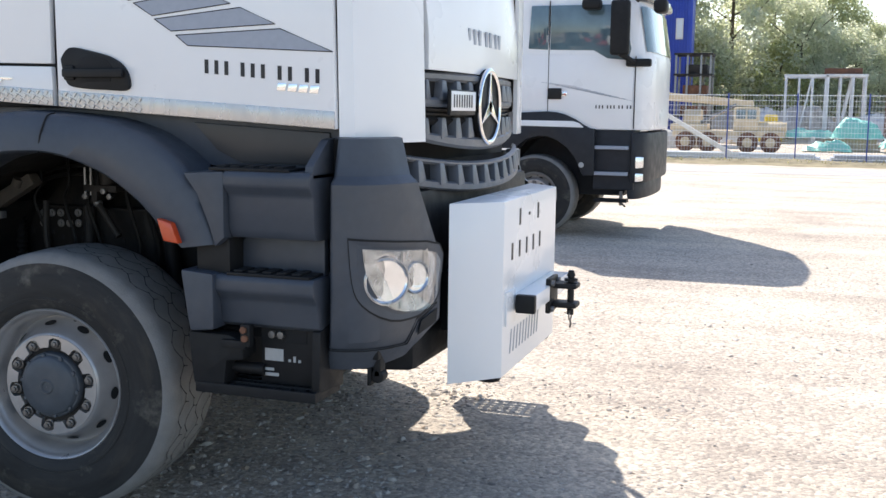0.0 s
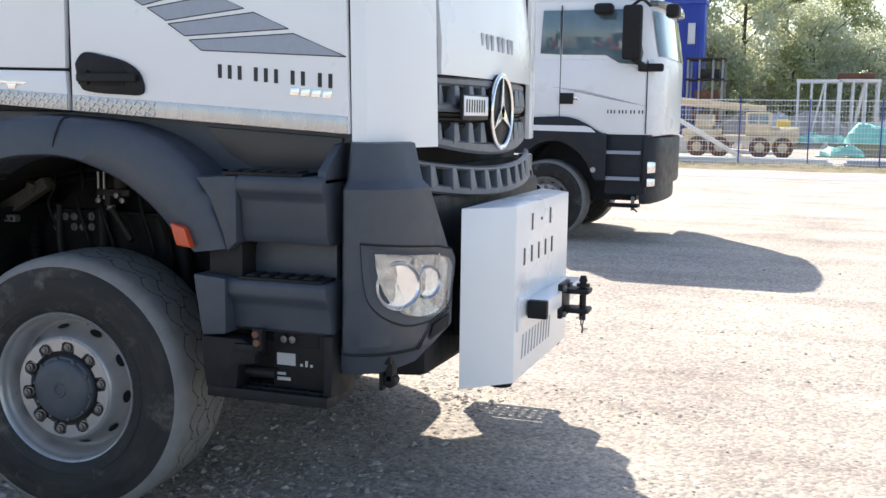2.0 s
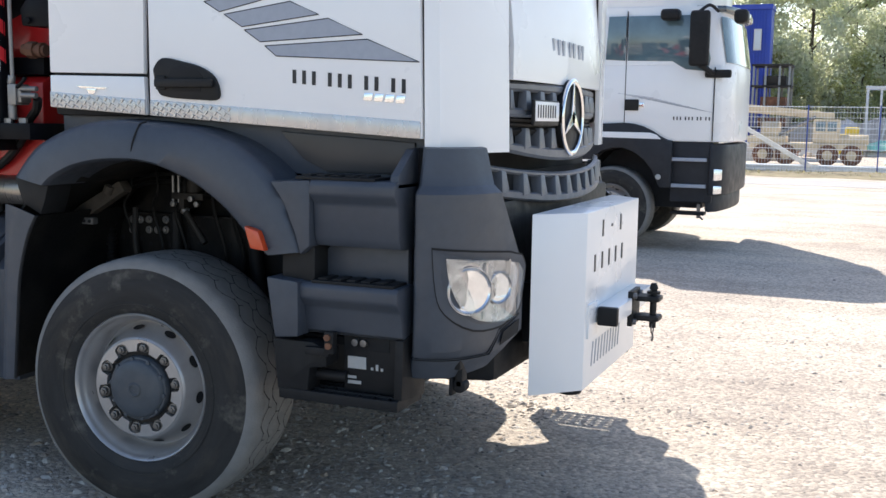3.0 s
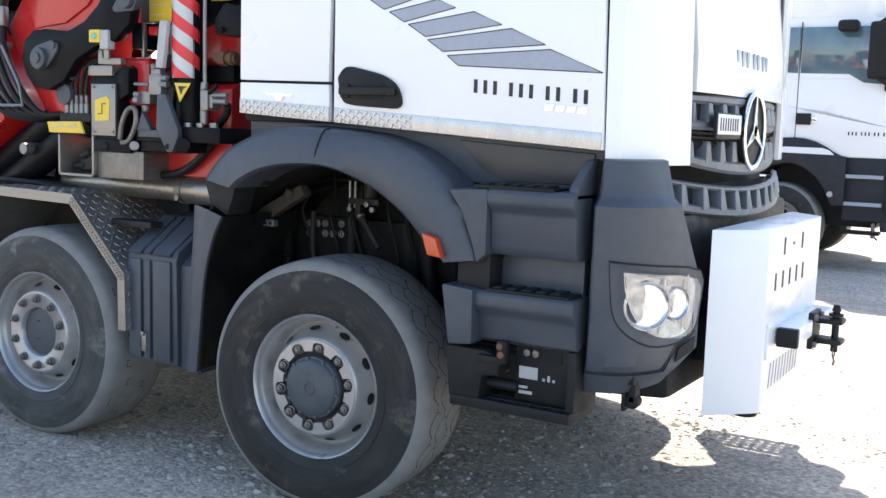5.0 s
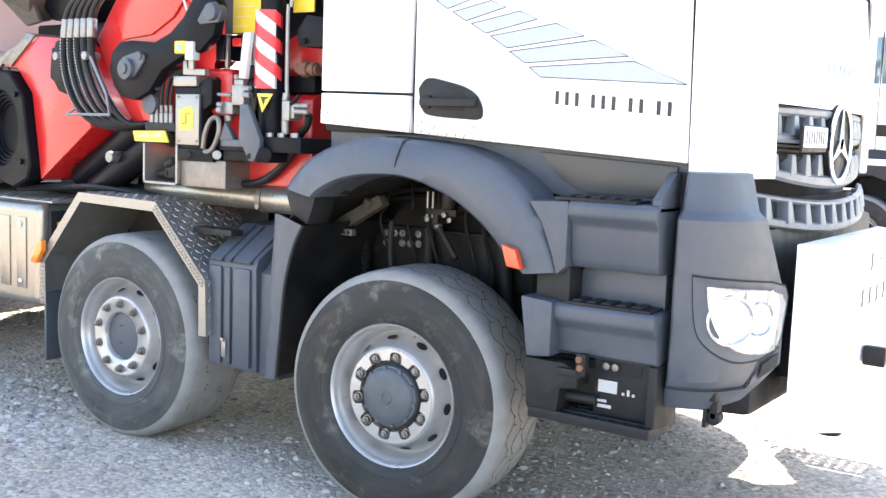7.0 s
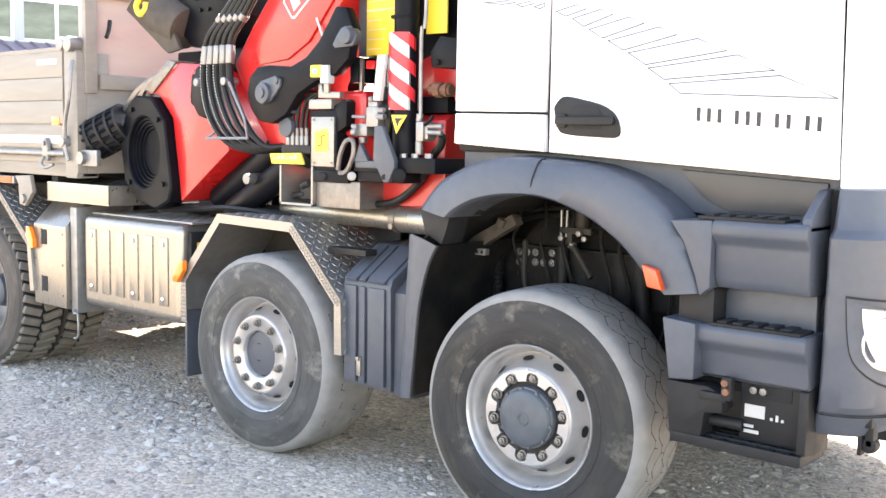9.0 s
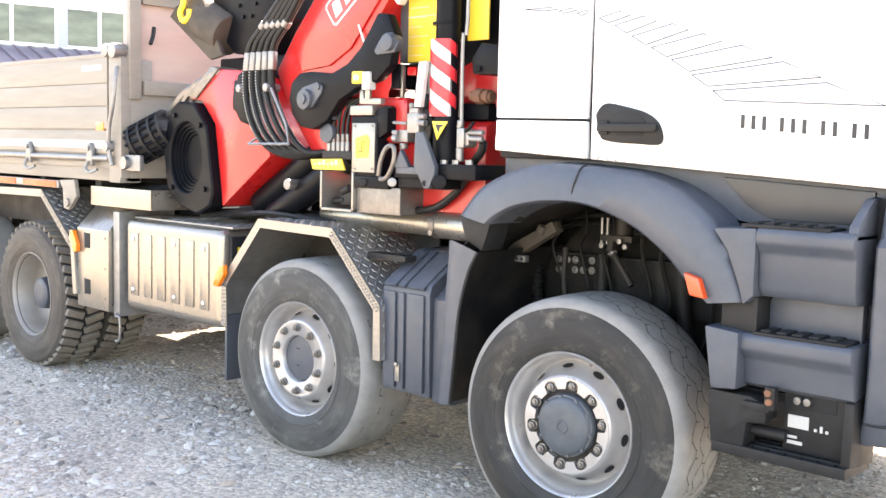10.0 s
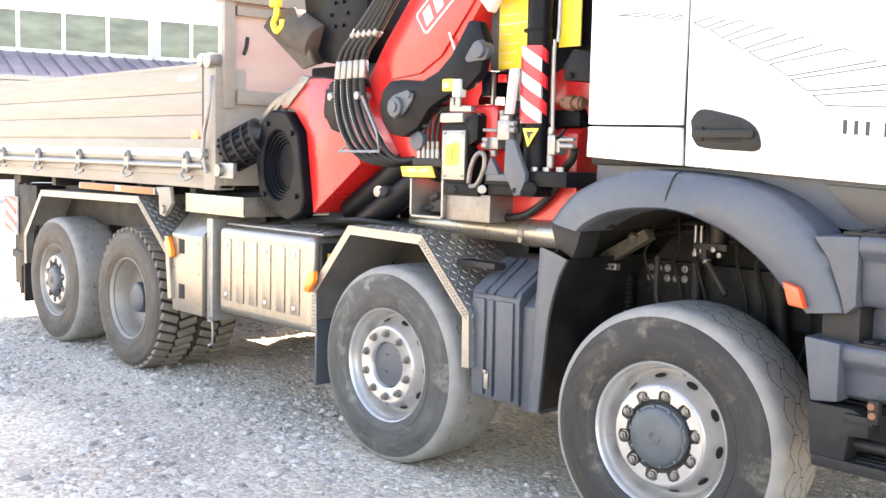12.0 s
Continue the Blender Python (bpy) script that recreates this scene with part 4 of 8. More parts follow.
part("hitch_jaw", join(box(1.735, 1.757, 1.07, 1.23, 0.715, 0.872, 0.006), box(1.757, 1.868, 1.10, 1.20, 0.825, 0.850, 0.012), box(1.757, 1.868, 1.10, 1.20, 0.738, 0.763, 0.012), cyl((1.833, 1.15, 0.705), (1.833, 1.15, 0.885), 0.015, 12), cyl((1.833, 1.15, 0.858), (1.833, 1.15, 0.868), 0.030, 14), cyl((1.833, 1.15, 0.880), (1.833, 1.15, 0.905), 0.020, 12, 0.012)), "black", front_box, "black tow jaw with a pin")
for y, z in ((1.09, 0.85), (1.21, 0.85), (1.09, 0.735), (1.21, 0.735)):
    part("jaw_bolt", cyl((1.757, y, z), (1.772, y, z), 0.014, 6, bev=0.002), "galv", front_box)
ringp = [(1.833, 1.15 + 0.028 * math.cos(2 * math.pi * i / 14), 0.703 + 0.024 * math.sin(2 * math.pi * i / 14)) for i in range(15)]
part("pin_chain", join(tube(ringp, 0.0035, 6, 2), tube([(1.833, 1.15, 0.68), (1.836, 1.15, 0.662), (1.832, 1.155, 0.645)], 0.005, 6, 3)), "steel", front_box)
for y in (0.66, 1.52):
    part("foot_rubber", cyl((1.60, y, 0.50), (1.60, y, 0.53), 0.045, 16, 0.06), "black", front_box)

# wheel arch
AO = [(-0.585, 1.345, -0.10), (-0.52, 1.42, -0.10), (-0.44, 1.485, -0.10), (-0.29, 1.548, -0.10), (-0.13, 1.577, -0.10), (0.06, 1.572, -0.10), (0.20, 1.562, -0.10), (0.33, 1.545, -0.10), (0.50, 1.49, -0.11), (0.65, 1.39, -0.12), (0.74, 1.26, -0.13), (0.80, 1.12, -0.13)]
AI = [(-0.405, 1.315, -0.13), (-0.36, 1.35, -0.13), (-0.27, 1.392, -0.13), (-0.19, 1.412, -0.13), (-0.10, 1.425, -0.13), (0.03, 1.43, -0.13), (0.12, 1.42, -0.13), (0.20, 1.40, -0.13), (0.33, 1.35, -0.13), (0.47, 1.265, -0.14), (0.575, 1.165, -0.14), (0.655, 1.10, -0.14)]
so, si = smooth_pts([(x, y, z) for x, z, y in AO], 6), smooth_pts([(x, y, z) for x, z, y in AI], 6)
rows = []
for a, b in zip(so, si):
    c = (a + b) / 2
    rows.append([Vector((b.x, 0.10, b.z)), b + Vector((0, 0.035, -0.0)), b + Vector((0, 0.006, 0)), b.lerp(a, 0.06) + Vector((0, -0.010, 0)), b.lerp(a, 0.45) + Vector((0, -0.016, 0)), b.lerp(a, 0.85) + Vector((0, -0.012, 0)), a + Vector((0, 0.0, 0)), a + Vector((0, 0.035, 0.006)), Vector((a.x, 0.06, a.z + 0.012))])
cut = next(i for i, p in enumerate(so) if p.x > 0.035)
arch = part("wheel_arch", solid(loft(rows[:cut + 1]), 0.006), "grey", truck, "dark grey moulded wheel arch", sharp=60)
part("arch_front", solid(loft(rows[cut:]), 0.006), "grey", arch, sharp=60)
b0, a0 = si[cut], so[cut]
part("arch_seam", tube([b0 + Vector((0, 0.002, 0)), b0.lerp(a0, 0.45) + Vector((0, -0.0175, 0)), b0.lerp(a0, 0.85) + Vector((0, -0.0135, 0)), a0 + Vector((0, -0.002, 0)), a0 + Vector((0, 0.034, 0.008))], 0.0035, 6), "gap", arch)
liner = [[(b.x, 0.04, b.z + 0.012), (b.x, 0.62, b.z + 0.02)] for b in si]
part("arch_liner", solid(loft(liner), 0.01), "liner", arch)
part("arch_fill", slab([(-0.47, 1.62), (-0.47, 1.52), (-0.2, 1.56), (0.2, 1.545), (0.62, 1.40), (0.9, 1.36), (1.2, 1.36), (1.2, 1.55), (0.6, 1.58)], 0.06, 0.02, 0.003), "grey", truck)
marker = part("side_marker", slab([(0.578, 1.208), (0.64, 1.192), (0.668, 1.118), (0.605, 1.125)], -0.178, 0.05, 0.008), "redorange", truck, "red-orange side marker lamp")

# entry steps
part("well_panel", slab([(0.60, 1.552), (1.165, 1.522), (1.155, 1.405), (0.80, 1.405), (0.70, 1.45)], 0.046, 0.02, 0.006), "satin", truck)
part("step_back", box(0.80, 1.20, 0.07, 0.10, 0.98, 1.60, 0.004), "grey", truck)
part("step_side", prof([(0.08, 1.505), (0.0, 1.50), (-0.125, 1.41), (-0.135, 1.36), (0.08, 1.36)], 1.150, 1.182, 0.006), "grey", truck)
steps = part("upper_step", join(prof([(0.09, 1.388), (-0.145, 1.388), (-0.157, 1.372), (-0.157, 1.335), (-0.125, 1.30), (-0.118, 1.18), (-0.10, 1.145), (-0.05, 1.14), (0.09, 1.14)], 0.84, 1.182, 0.010), slab([(0.672, 1.375), (0.84, 1.385), (0.84, 1.145), (0.80, 1.11), (0.78, 1.18), (0.73, 1.30)], -0.15, 0.2, 0.01)), "grey", truck, "grey moulded cab step")
part("tread_pad", box(0.78, 1.10, -0.148, -0.02, 1.386, 1.398, 0.004), "black", steps)
for k in range(5):
    part("tread_rib", box(0.80 + 0.058 * k, 0.835 + 0.058 * k, -0.13, -0.03, 1.397, 1.405, 0.002), "gap", steps)
part("step_column", box(0.70, 0.84, -0.11, 0.06, 0.98, 1.14, 0.012), "black", truck)
lows = part("lower_step", join(prof([(0.09, 1.012), (-0.135, 1.012), (-0.148, 0.998), (-0.148, 0.955), (-0.115, 0.92), (-0.10, 0.83), (-0.07, 0.812), (0.09, 0.812)], 0.79, 1.190, 0.010), slab([(0.665, 1.025), (0.80, 1.015), (0.80, 0.81), (0.70, 0.80), (0.69, 0.86)], -0.165, 0.2, 0.012)), "grey", truck, "grey moulded cab step")
part("tread_pad", box(0.84, 1.17, -0.138, -0.02, 1.010, 1.022, 0.004), "black", lows)
for k in range(5):
    part("tread_rib", box(0.86 + 0.058 * k, 0.895 + 0.058 * k, -0.12, -0.03, 1.021, 1.029, 0.002), "gap", lows)
part("mid_panel", slab([(0.86, 1.15), (1.175, 1.15), (1.175, 1.0), (0.84, 1.0), (0.84, 1.12)], -0.02, 0.04, 0.01), "grey", truck)
part("side_gap_panel", box(1.18, 1.235, 0.04, 0.08, 0.75, 1.50, 0.004), "gap", truck)
foot = part("foot_unit", box(0.93, 1.15, -0.055, 0.12, 0.60, 0.86, 0.012), "black", truck, "black control unit under the steps")
part("label_sheet", box(0.95, 1.025, -0.058, -0.054, 0.69, 0.735, 0), "paper", foot)
part("label_sheet", box(0.945, 0.985, -0.058, -0.054, 0.652, 0.662, 0), "paper", foot)
part("label_sheet", box(0.945, 1.005, -0.058, -0.054, 0.632, 0.644, 0), "paper", foot)
for k in range(3):
    part("label_mark", box(1.045 + 0.02 * k, 1.055 + 0.02 * k, -0.058, -0.054, 0.69, 0.70 + 0.012 * (k % 2), 0), "paper", foot)
for x, z in ((0.985, 0.79), (1.02, 0.79), (1.0, 0.835)):
    part("round_port", cyl((x, -0.05, z), (x, -0.075, z), 0.014, 14, bev=0.003), "steel", foot)
part("unit_recess", box(1.03, 1.12, -0.058, -0.05, 0.76, 0.84, 0.003), "gap", foot)
part("side_cheek", prof([(0.1, 0.86), (-0.10, 0.82), (-0.11, 0.60), (0.1, 0.58)], 1.16, 1.195, 0.010), "black", truck)
part("side_bracket", slab([(0.67, 0.79), (0.84, 0.79), (0.90, 0.765), (0.90, 0.70), (0.83, 0.69), (0.82, 0.60), (0.72, 0.57), (0.69, 0.60)], -0.13, 0.1, 0.012), "black", truck)
part("bracket_arm", cyl((0.80, -0.06, 0.655), (0.95, -0.06, 0.655), 0.022, 14), "chassis", truck)
part("bracket_tab", box(0.82, 0.92, -0.15, -0.12, 0.745, 0.775, 0.005), "chassis", truck)
part("bolt_head", cyl((0.917, -0.152, 0.818), (0.917, -0.164, 0.818), 0.013, 8, bev=0.002), "rust", truck)
part("bolt_head", cyl((0.922, -0.152, 0.787), (0.922, -0.164, 0.787), 0.013, 8, bev=0.002), "rust", truck)
part("bracket_plate", box(0.901, 0.939, -0.152, -0.12, 0.756, 0.837, 0.004), "chassis", truck)
fs = part("foot_step", join(box(0.70, 1.19, -0.135, -0.12, 0.565, 0.605, 0.006), box(0.70, 1.19, 0.06, 0.08, 0.565, 0.605, 0.004), box(0.70, 0.72, -0.13, 0.07, 0.565, 0.605, 0.004), box(1.17, 1.19, -0.13, 0.07, 0.565, 0.605, 0.004), box(0.71, 1.18, -0.12, 0.07, 0.566, 0.574, 0.002)), "black", truck, "black ribbed foot step")
for k in range(4):
    part("step_rib", box(0.72, 1.175, -0.085 + 0.045 * k, -0.072 + 0.045 * k, 0.57, 0.606, 0.003), "black", fs)
for k in range(7):
    part("step_rib", box(0.77 + 0.06 * k, 0.782 + 0.06 * k, -0.12, 0.065, 0.57, 0.602, 0.003), "black", fs)

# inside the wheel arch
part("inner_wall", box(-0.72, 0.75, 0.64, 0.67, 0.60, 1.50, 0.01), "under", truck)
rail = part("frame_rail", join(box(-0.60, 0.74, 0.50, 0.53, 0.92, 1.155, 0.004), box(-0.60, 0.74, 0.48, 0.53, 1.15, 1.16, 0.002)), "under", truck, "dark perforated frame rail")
for i, j in ((0, 0), (1, 0), (2, 0), (4, 0), (0, 1), (2, 1), (3, 1), (4, 1)):
    x, z = -0.48 + 0.0475 * i, 1.122 - 0.047 * j + 0.002 * i
    part("rivet", join(cyl((x, 0.50, z), (x, 0.492, z), 0.018, 14, bev=0.002), cyl((x, 0.493, z), (x, 0.482, z), 0.011, 6, bev=0.002)), "galv", rail)
for i in range(17):
    x = -0.54 + 0.054 * i
    z = 1.035 - 0.02 * (i % 2) + 0.02 * (i > 9)
    part("plate_hole", cyl((x, 0.4995, z), (x, 0.497, z), 0.010, 8), "gap", rail)
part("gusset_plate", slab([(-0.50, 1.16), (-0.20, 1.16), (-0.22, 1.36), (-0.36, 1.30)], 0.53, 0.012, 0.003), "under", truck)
part("frame_post", cyl((-0.21, 0.47, 0.90), (-0.21, 0.47, 1.17), 0.026, 14), "chassis", truck)
mount = part("cab_mount", join(poly([(-0.60, 0.24, 1.175), (-0.56, 0.24, 1.205), (-0.34, 0.24, 1.32), (-0.31, 0.24, 1.275), (-0.52, 0.24, 1.155)], (0, 0.06, 0), 0.008), poly([(-0.57, 0.22, 1.17), (-0.545, 0.22, 1.125), (-0.53, 0.22, 1.12), (-0.52, 0.22, 1.165)], (0, 0.05, 0), 0.005), cyl((-0.40, 0.235, 1.262), (-0.385, 0.235, 1.295), 0.022, 12)), "dustmetal", truck, "dust-caked cab mount arm")
part("mount_tab", box(-0.53, -0.468, 0.215, 0.25, 1.122, 1.152, 0.004), "galv", mount)
for x in (-0.515, -0.485):
    part("tab_hole", cyl((x, 0.2155, 1.137), (x, 0.213, 1.137), 0.008, 10), "gap", mount)
valve = part("valve_block", join(box(-0.20, -0.03, 0.42, 0.50, 1.235, 1.265, 0.005), cyl((-0.10, 0.46, 1.265), (-0.10, 0.46, 1.36), 0.035, 16, bev=0.006), box(-0.16, -0.13, 0.42, 0.50, 1.19, 1.24, 0.004)), "chassis", truck, "black valve block with air fittings")
for x, z0, z1 in ((-0.195, 1.22, 1.34), (-0.165, 1.22, 1.34)):
    part("stud", cyl((x, 0.43, z0), (x, 0.43, z1), 0.007, 8), "galv", valve)
for x, z in ((-0.18, 1.215), (-0.085, 1.24), (-0.055, 1.218)):
    part("fitting_nut", cyl((x, 0.42, z), (x, 0.40, z), 0.014, 6, bev=0.002), "galv", valve)
part("boot", loft([[(r * math.cos(t), 0.48 + r * math.sin(t), 1.26 + 0.012 * k) for t in (2 * math.pi * i / 16 for i in range(16))] for k, r in enumerate([0.055, 0.045] * 6)], True), "hose", valve)
part("link_rod", cyl((-0.14, 0.44, 1.185), (-0.02, 0.42, 1.045), 0.015, 12), "chassis", truck)
part("rod_end", cyl((-0.15, 0.43, 1.19), (-0.13, 0.45, 1.175), 0.018, 12, bev=0.004), "galv", truck)
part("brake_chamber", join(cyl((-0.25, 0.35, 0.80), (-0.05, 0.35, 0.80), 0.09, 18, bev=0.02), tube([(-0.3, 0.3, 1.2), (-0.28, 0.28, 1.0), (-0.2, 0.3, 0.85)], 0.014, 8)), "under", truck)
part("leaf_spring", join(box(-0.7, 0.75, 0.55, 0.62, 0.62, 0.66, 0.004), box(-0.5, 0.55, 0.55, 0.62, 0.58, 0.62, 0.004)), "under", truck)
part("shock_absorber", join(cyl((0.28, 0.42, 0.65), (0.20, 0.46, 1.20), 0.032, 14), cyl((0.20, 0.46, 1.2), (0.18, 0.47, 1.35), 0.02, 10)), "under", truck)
rh = random.Random(4)
for k in range(9):
    x = -0.62 + 0.15 * k
    x2 = x + rh.uniform(-0.05, 0.05)
    part("air_line", tube([(x, 0.47, 1.40), (x + 0.03, 0.44, 1.27), (x2, 0.46 + rh.uniform(-0.03, 0), 1.18), (x2 + 0.04, 0.475, 0.98), (x2, 0.46, 0.80)], rh.choice((0.007, 0.009, 0.012)), 6), "hose", truck)
for z in (1.30, 1.335):
    part("cross_pipe", tube([(-0.60, 0.50, z - 0.08), (-0.35, 0.48, z), (0.05, 0.47, z + 0.01), (0.45, 0.49, z - 0.06)], 0.010, 8), "hose", truck)
for x, z0 in ((-0.56, 0.86), (-0.635, 0.80)):
    part("corrugated_hose", loft([[(x + r * math.cos(t), 0.44 + r * math.sin(t), z0 + 0.011 * k) for t in (2 * math.pi * i / 12 for i in range(12))] for k, r in enumerate([0.028, 0.021] * 13)], True), "hose", truck)
part("liner_back", solid(loft([[(-0.40, -0.09, 1.33), (-0.50, -0.09, 1.28), (-0.60, -0.09, 1.19), (-0.64, -0.09, 1.08)], [(-0.40, 0.66, 1.36), (-0.50, 0.66, 1.32), (-0.62, 0.66, 1.22), (-0.66, 0.66, 1.08)]]), 0.008), "liner", truck, "dusty black fender liner")
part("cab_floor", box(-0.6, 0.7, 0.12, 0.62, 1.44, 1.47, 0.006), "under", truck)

# ---- fenders, battery box, tank, lockers ----
blade = [[(-0.645, -0.105, 1.225), (-0.62, -0.122, 1.23), (-0.55, -0.130, 1.215), (-0.468, -0.126, 1.188)],
         [(-0.650, -0.105, 1.12), (-0.63, -0.122, 1.12), (-0.58, -0.130, 1.11), (-0.520, -0.126, 1.09)],
         [(-0.665, -0.105, 0.92), (-0.645, -0.122, 0.92), (-0.61, -0.130, 0.92), (-0.567, -0.126, 0.92)],
         [(-0.675, -0.105, 0.70), (-0.66, -0.122, 0.70), (-0.625, -0.130, 0.70), (-0.590, -0.126, 0.70)],
         [(-0.690, -0.105, 0.48), (-0.675, -0.122, 0.48), (-0.645, -0.130, 0.48), (-0.610, -0.126, 0.49)]]
rws = [smooth_pts([r[k] for r in blade], 6) for k in range(4)]
fblade = part("fender_blade", solid(loft(rws), 0.008), "grey", truck, "dark grey narrow fender blade", sharp=60)
edge = rws[3]
part("edge_seal", tube([p + Vector((0.006, 0.004, 0)) for p in edge], 0.007, 8, 2), "gap", fblade)
wall_rows = [[p + Vector((0.0, 0.006, 0)) for p in edge], [p + Vector((-0.02, 0.05, 0)) for p in edge], [p + Vector((-0.03, 0.35, 0)) for p in edge], [p + Vector((-0.03, 0.76, 0)) for p in edge]]
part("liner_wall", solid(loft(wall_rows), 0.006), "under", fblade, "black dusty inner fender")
part("arch_foot", slab([(-0.60, 1.345), (-0.42, 1.315), (-0.44, 1.25), (-0.465, 1.19), (-0.56, 1.235)], -0.095, 0.14, 0.008), "black", truck)
bat = part("battery_box", prof([(-0.02, 0.455), (-0.03, 0.95), (-0.015, 0.99), (0.20, 1.13), (0.40, 1.14), (0.40, 0.455)], -1.15, -0.83, 0.012), "grey", truck, "dark grey plastic battery box with a latch")
for x0, x1 in ((-1.13, -1.05), (-1.03, -0.99), (-0.97, -0.86)):
    part("box_rib", join(box(x0, x1, -0.042, -0.02, 0.475, 0.945, 0.008), poly([(x0, -0.035, 0.965), (x1, -0.035, 0.965), (x1, 0.19, 1.118), (x0, 0.19, 1.118)], (0, -0.008, 0.014), 0.004)), "grey", bat)
part("box_side", prof([(-0.005, 0.44), (-0.005, 0.93), (0.22, 1.10), (0.4, 1.10), (0.4, 0.44)], -0.83, -0.70, 0.012), "grey", bat)
part("latch", join(box(-1.035, -1.005, -0.052, -0.038, 0.51, 0.60, 0.004), box(-1.03, -1.01, -0.062, -0.048, 0.585, 0.605, 0.003)), "alu", bat, "steel toggle latch")


def lozenges(p0, u, v, nu, nv, size=0.021):
    """Raised lozenges of chequer plate on a sheet from p0 along u and v."""
    p0, u, v = Vector(p0), Vector(u), Vector(v)
    nn = u.cross(v).normalized()
    uu, vv = u.normalized(), v.normalized()
    bm = bm_new()
    for i in range(nu):
        for j in range(nv):
            c = p0 + u * ((i + 0.5) / nu) + v * ((j + 0.5) / nv)
            d = (uu + vv).normalized() if (i + j) % 2 else (uu - vv).normalized()
            e = nn.cross(d)
            a = [c + d * size, c + e * size * 0.42, c - d * size, c - e * size * 0.42]
            t = [bm.verts.new(c + (q - c) * 0.55 + nn * 0.003) for q in a]
            b = [bm.verts.new(q - nn * 0.001) for q in a]
            bm.faces.new(t)
            for k in range(4):
                bm.faces.new((b[k], b[(k + 1) % 4], t[(k + 1) % 4], t[k]))
    bmesh.ops.recalc_face_normals(bm, faces=bm.faces)
    return bm


def guard(name, xz, y0, y1, lip, label):
    """A bent sheet fender: outline from back to front, with a folded lip."""
    g = part(name, solid(loft([[(x, y0, z) for x, z in xz], [(x, y1, z) for x, z in xz]]), 0.005), "chequer", truck, label, sharp=10)
    c = Vector((sum(p[0] for p in xz) / len(xz), 0.4))
    inner = []
    for i, p in enumerate(xz):
        a = Vector(xz[max(i - 1, 0)])
        b = Vector(xz[min(i + 1, len(xz) - 1)])
        t = (b - a).normalized()
        nrm = Vector((t.y, -t.x))
        inner.append(Vector(p) + nrm * lip)
    part("folded_lip", solid(loft([[(x, y0 - 0.003, z) for x, z in xz], [(p.x, y0 - 0.003, p.y) for p in inner]]), 0.004), "alu", g, sharp=10)
    for i, (p, q) in enumerate(zip(xz, xz[1:])):
        p3, d = Vector((p[0], y0 + 0.01, p[1])), Vector((q[0] - p[0], 0, q[1] - p[1]))
        n = max(2, int(d.length / 0.038))
        tagged(part("raised_pattern", lozenges(p3, d, (0, y1 - y0 - 0.02, 0), n, int((y1 - y0) / 0.038)), "alu", g), kind="stuff")
        e = Vector((inner[i].x - p[0], 0, inner[i].y - p[1]))
        if i in (0, 3):
            tagged(part("raised_pattern", lozenges(Vector((p[0], y0 - 0.009, p[1])) + e * 0.1, e * 0.8, d, 2, n * 2, 0.010), "chequer", g), kind="stuff")
    return g


g2 = guard("mudguard", [(-2.43, 0.60), (-2.43, 0.86), (-2.09, 1.232), (-1.48, 1.222), (-1.12, 0.87), (-1.11, 0.60)], -0.075, 0.42, 0.052, "bent chequer-plate mudguard over the second axle")
part("mud_flap", box(-2.42, -2.40, -0.06, 0.38, 0.28, 0.66, 0.004), "grey", g2)
part("guard_bracket", box(-1.32, -1.05, 0.02, 0.10, 1.08, 1.11, 0.006), "black", g2)
g3 = guard("mudguard", [(-6.78, 0.60), (-6.77, 0.87), (-6.38, 1.262), (-4.57, 1.285), (-4.11, 0.93), (-4.07, 0.60)], -0.10, 0.60, 0.052, "bent chequer-plate mudguard over the rear axles")
part("mud_flap", box(-6.86, -6.83, -0.08, 0.50, 0.25, 0.80, 0.004), "black", g3)
part("inner_sheet", box(-6.6, -4.3, 0.60, 0.62, 0.55, 1.25, 0.003), "chassis", g3)
part("inner_sheet", box(-2.3, -1.2, 0.42, 0.44, 0.55, 1.2, 0.003), "chassis", g2)
for xz in ([(-2.46, 0.865), (-2.40, 0.945), (-2.36, 0.955), (-2.36, 0.90), (-2.42, 0.825), (-2.46, 0.83)], [(-4.15, 0.97), (-4.09, 0.88), (-4.05, 0.89), (-4.05, 0.945), (-4.10, 1.03), (-4.14, 1.03)]):
    part("side_marker", slab(xz, -0.115, 0.03, 0.005), "orange", truck, "orange side marker lamp")

tank = part("fuel_tank", box(-3.53, -2.475, -0.05, 0.62, 0.565, 1.14, 0.055, 4), "stainless", truck, "ribbed stainless steel tank")
for k in range(6):
    x = -3.41 + 0.155 * k
    part("tank_rib", box(x - 0.045, x + 0.045, -0.058, -0.04, 0.66, 1.06, 0.007), "stainless", tank)
    if k in (0, 3, 5):
        for z in (0.70, 1.02):
            part("tank_bolt", cyl((x, -0.057, z), (x, -0.068, z), 0.014, 12, bev=0.004), "chrome", tank)
tt = part("tank_cover", box(-3.53, -2.46, 0.02, 0.62, 1.142, 1.155, 0.004), "chequer", tank)
tagged(part("raised_pattern", lozenges((-3.52, 0.03, 1.155), (1.05, 0, 0), (0, 0.58, 0), 24, 13), "chequer", tank), kind="stuff")
part("tank_end", box(-2.475, -2.44, 0.0, 0.55, 0.60, 1.10, 0.01), "black", tank)
for z in (1.02, 0.95):
    part("lettering_bar", box(-2.44, -2.437, 0.04, 0.10, z - 0.02, z + 0.02, 0), "yellow", tank)

loc = part("locker", prof([(-0.085, 0.52), (-0.085, 1.05), (0.06, 1.205), (0.35, 1.205), (0.35, 0.52)], -4.09, -3.68, 0.006), "stainless", truck, "stainless steel locker with two grip slots")
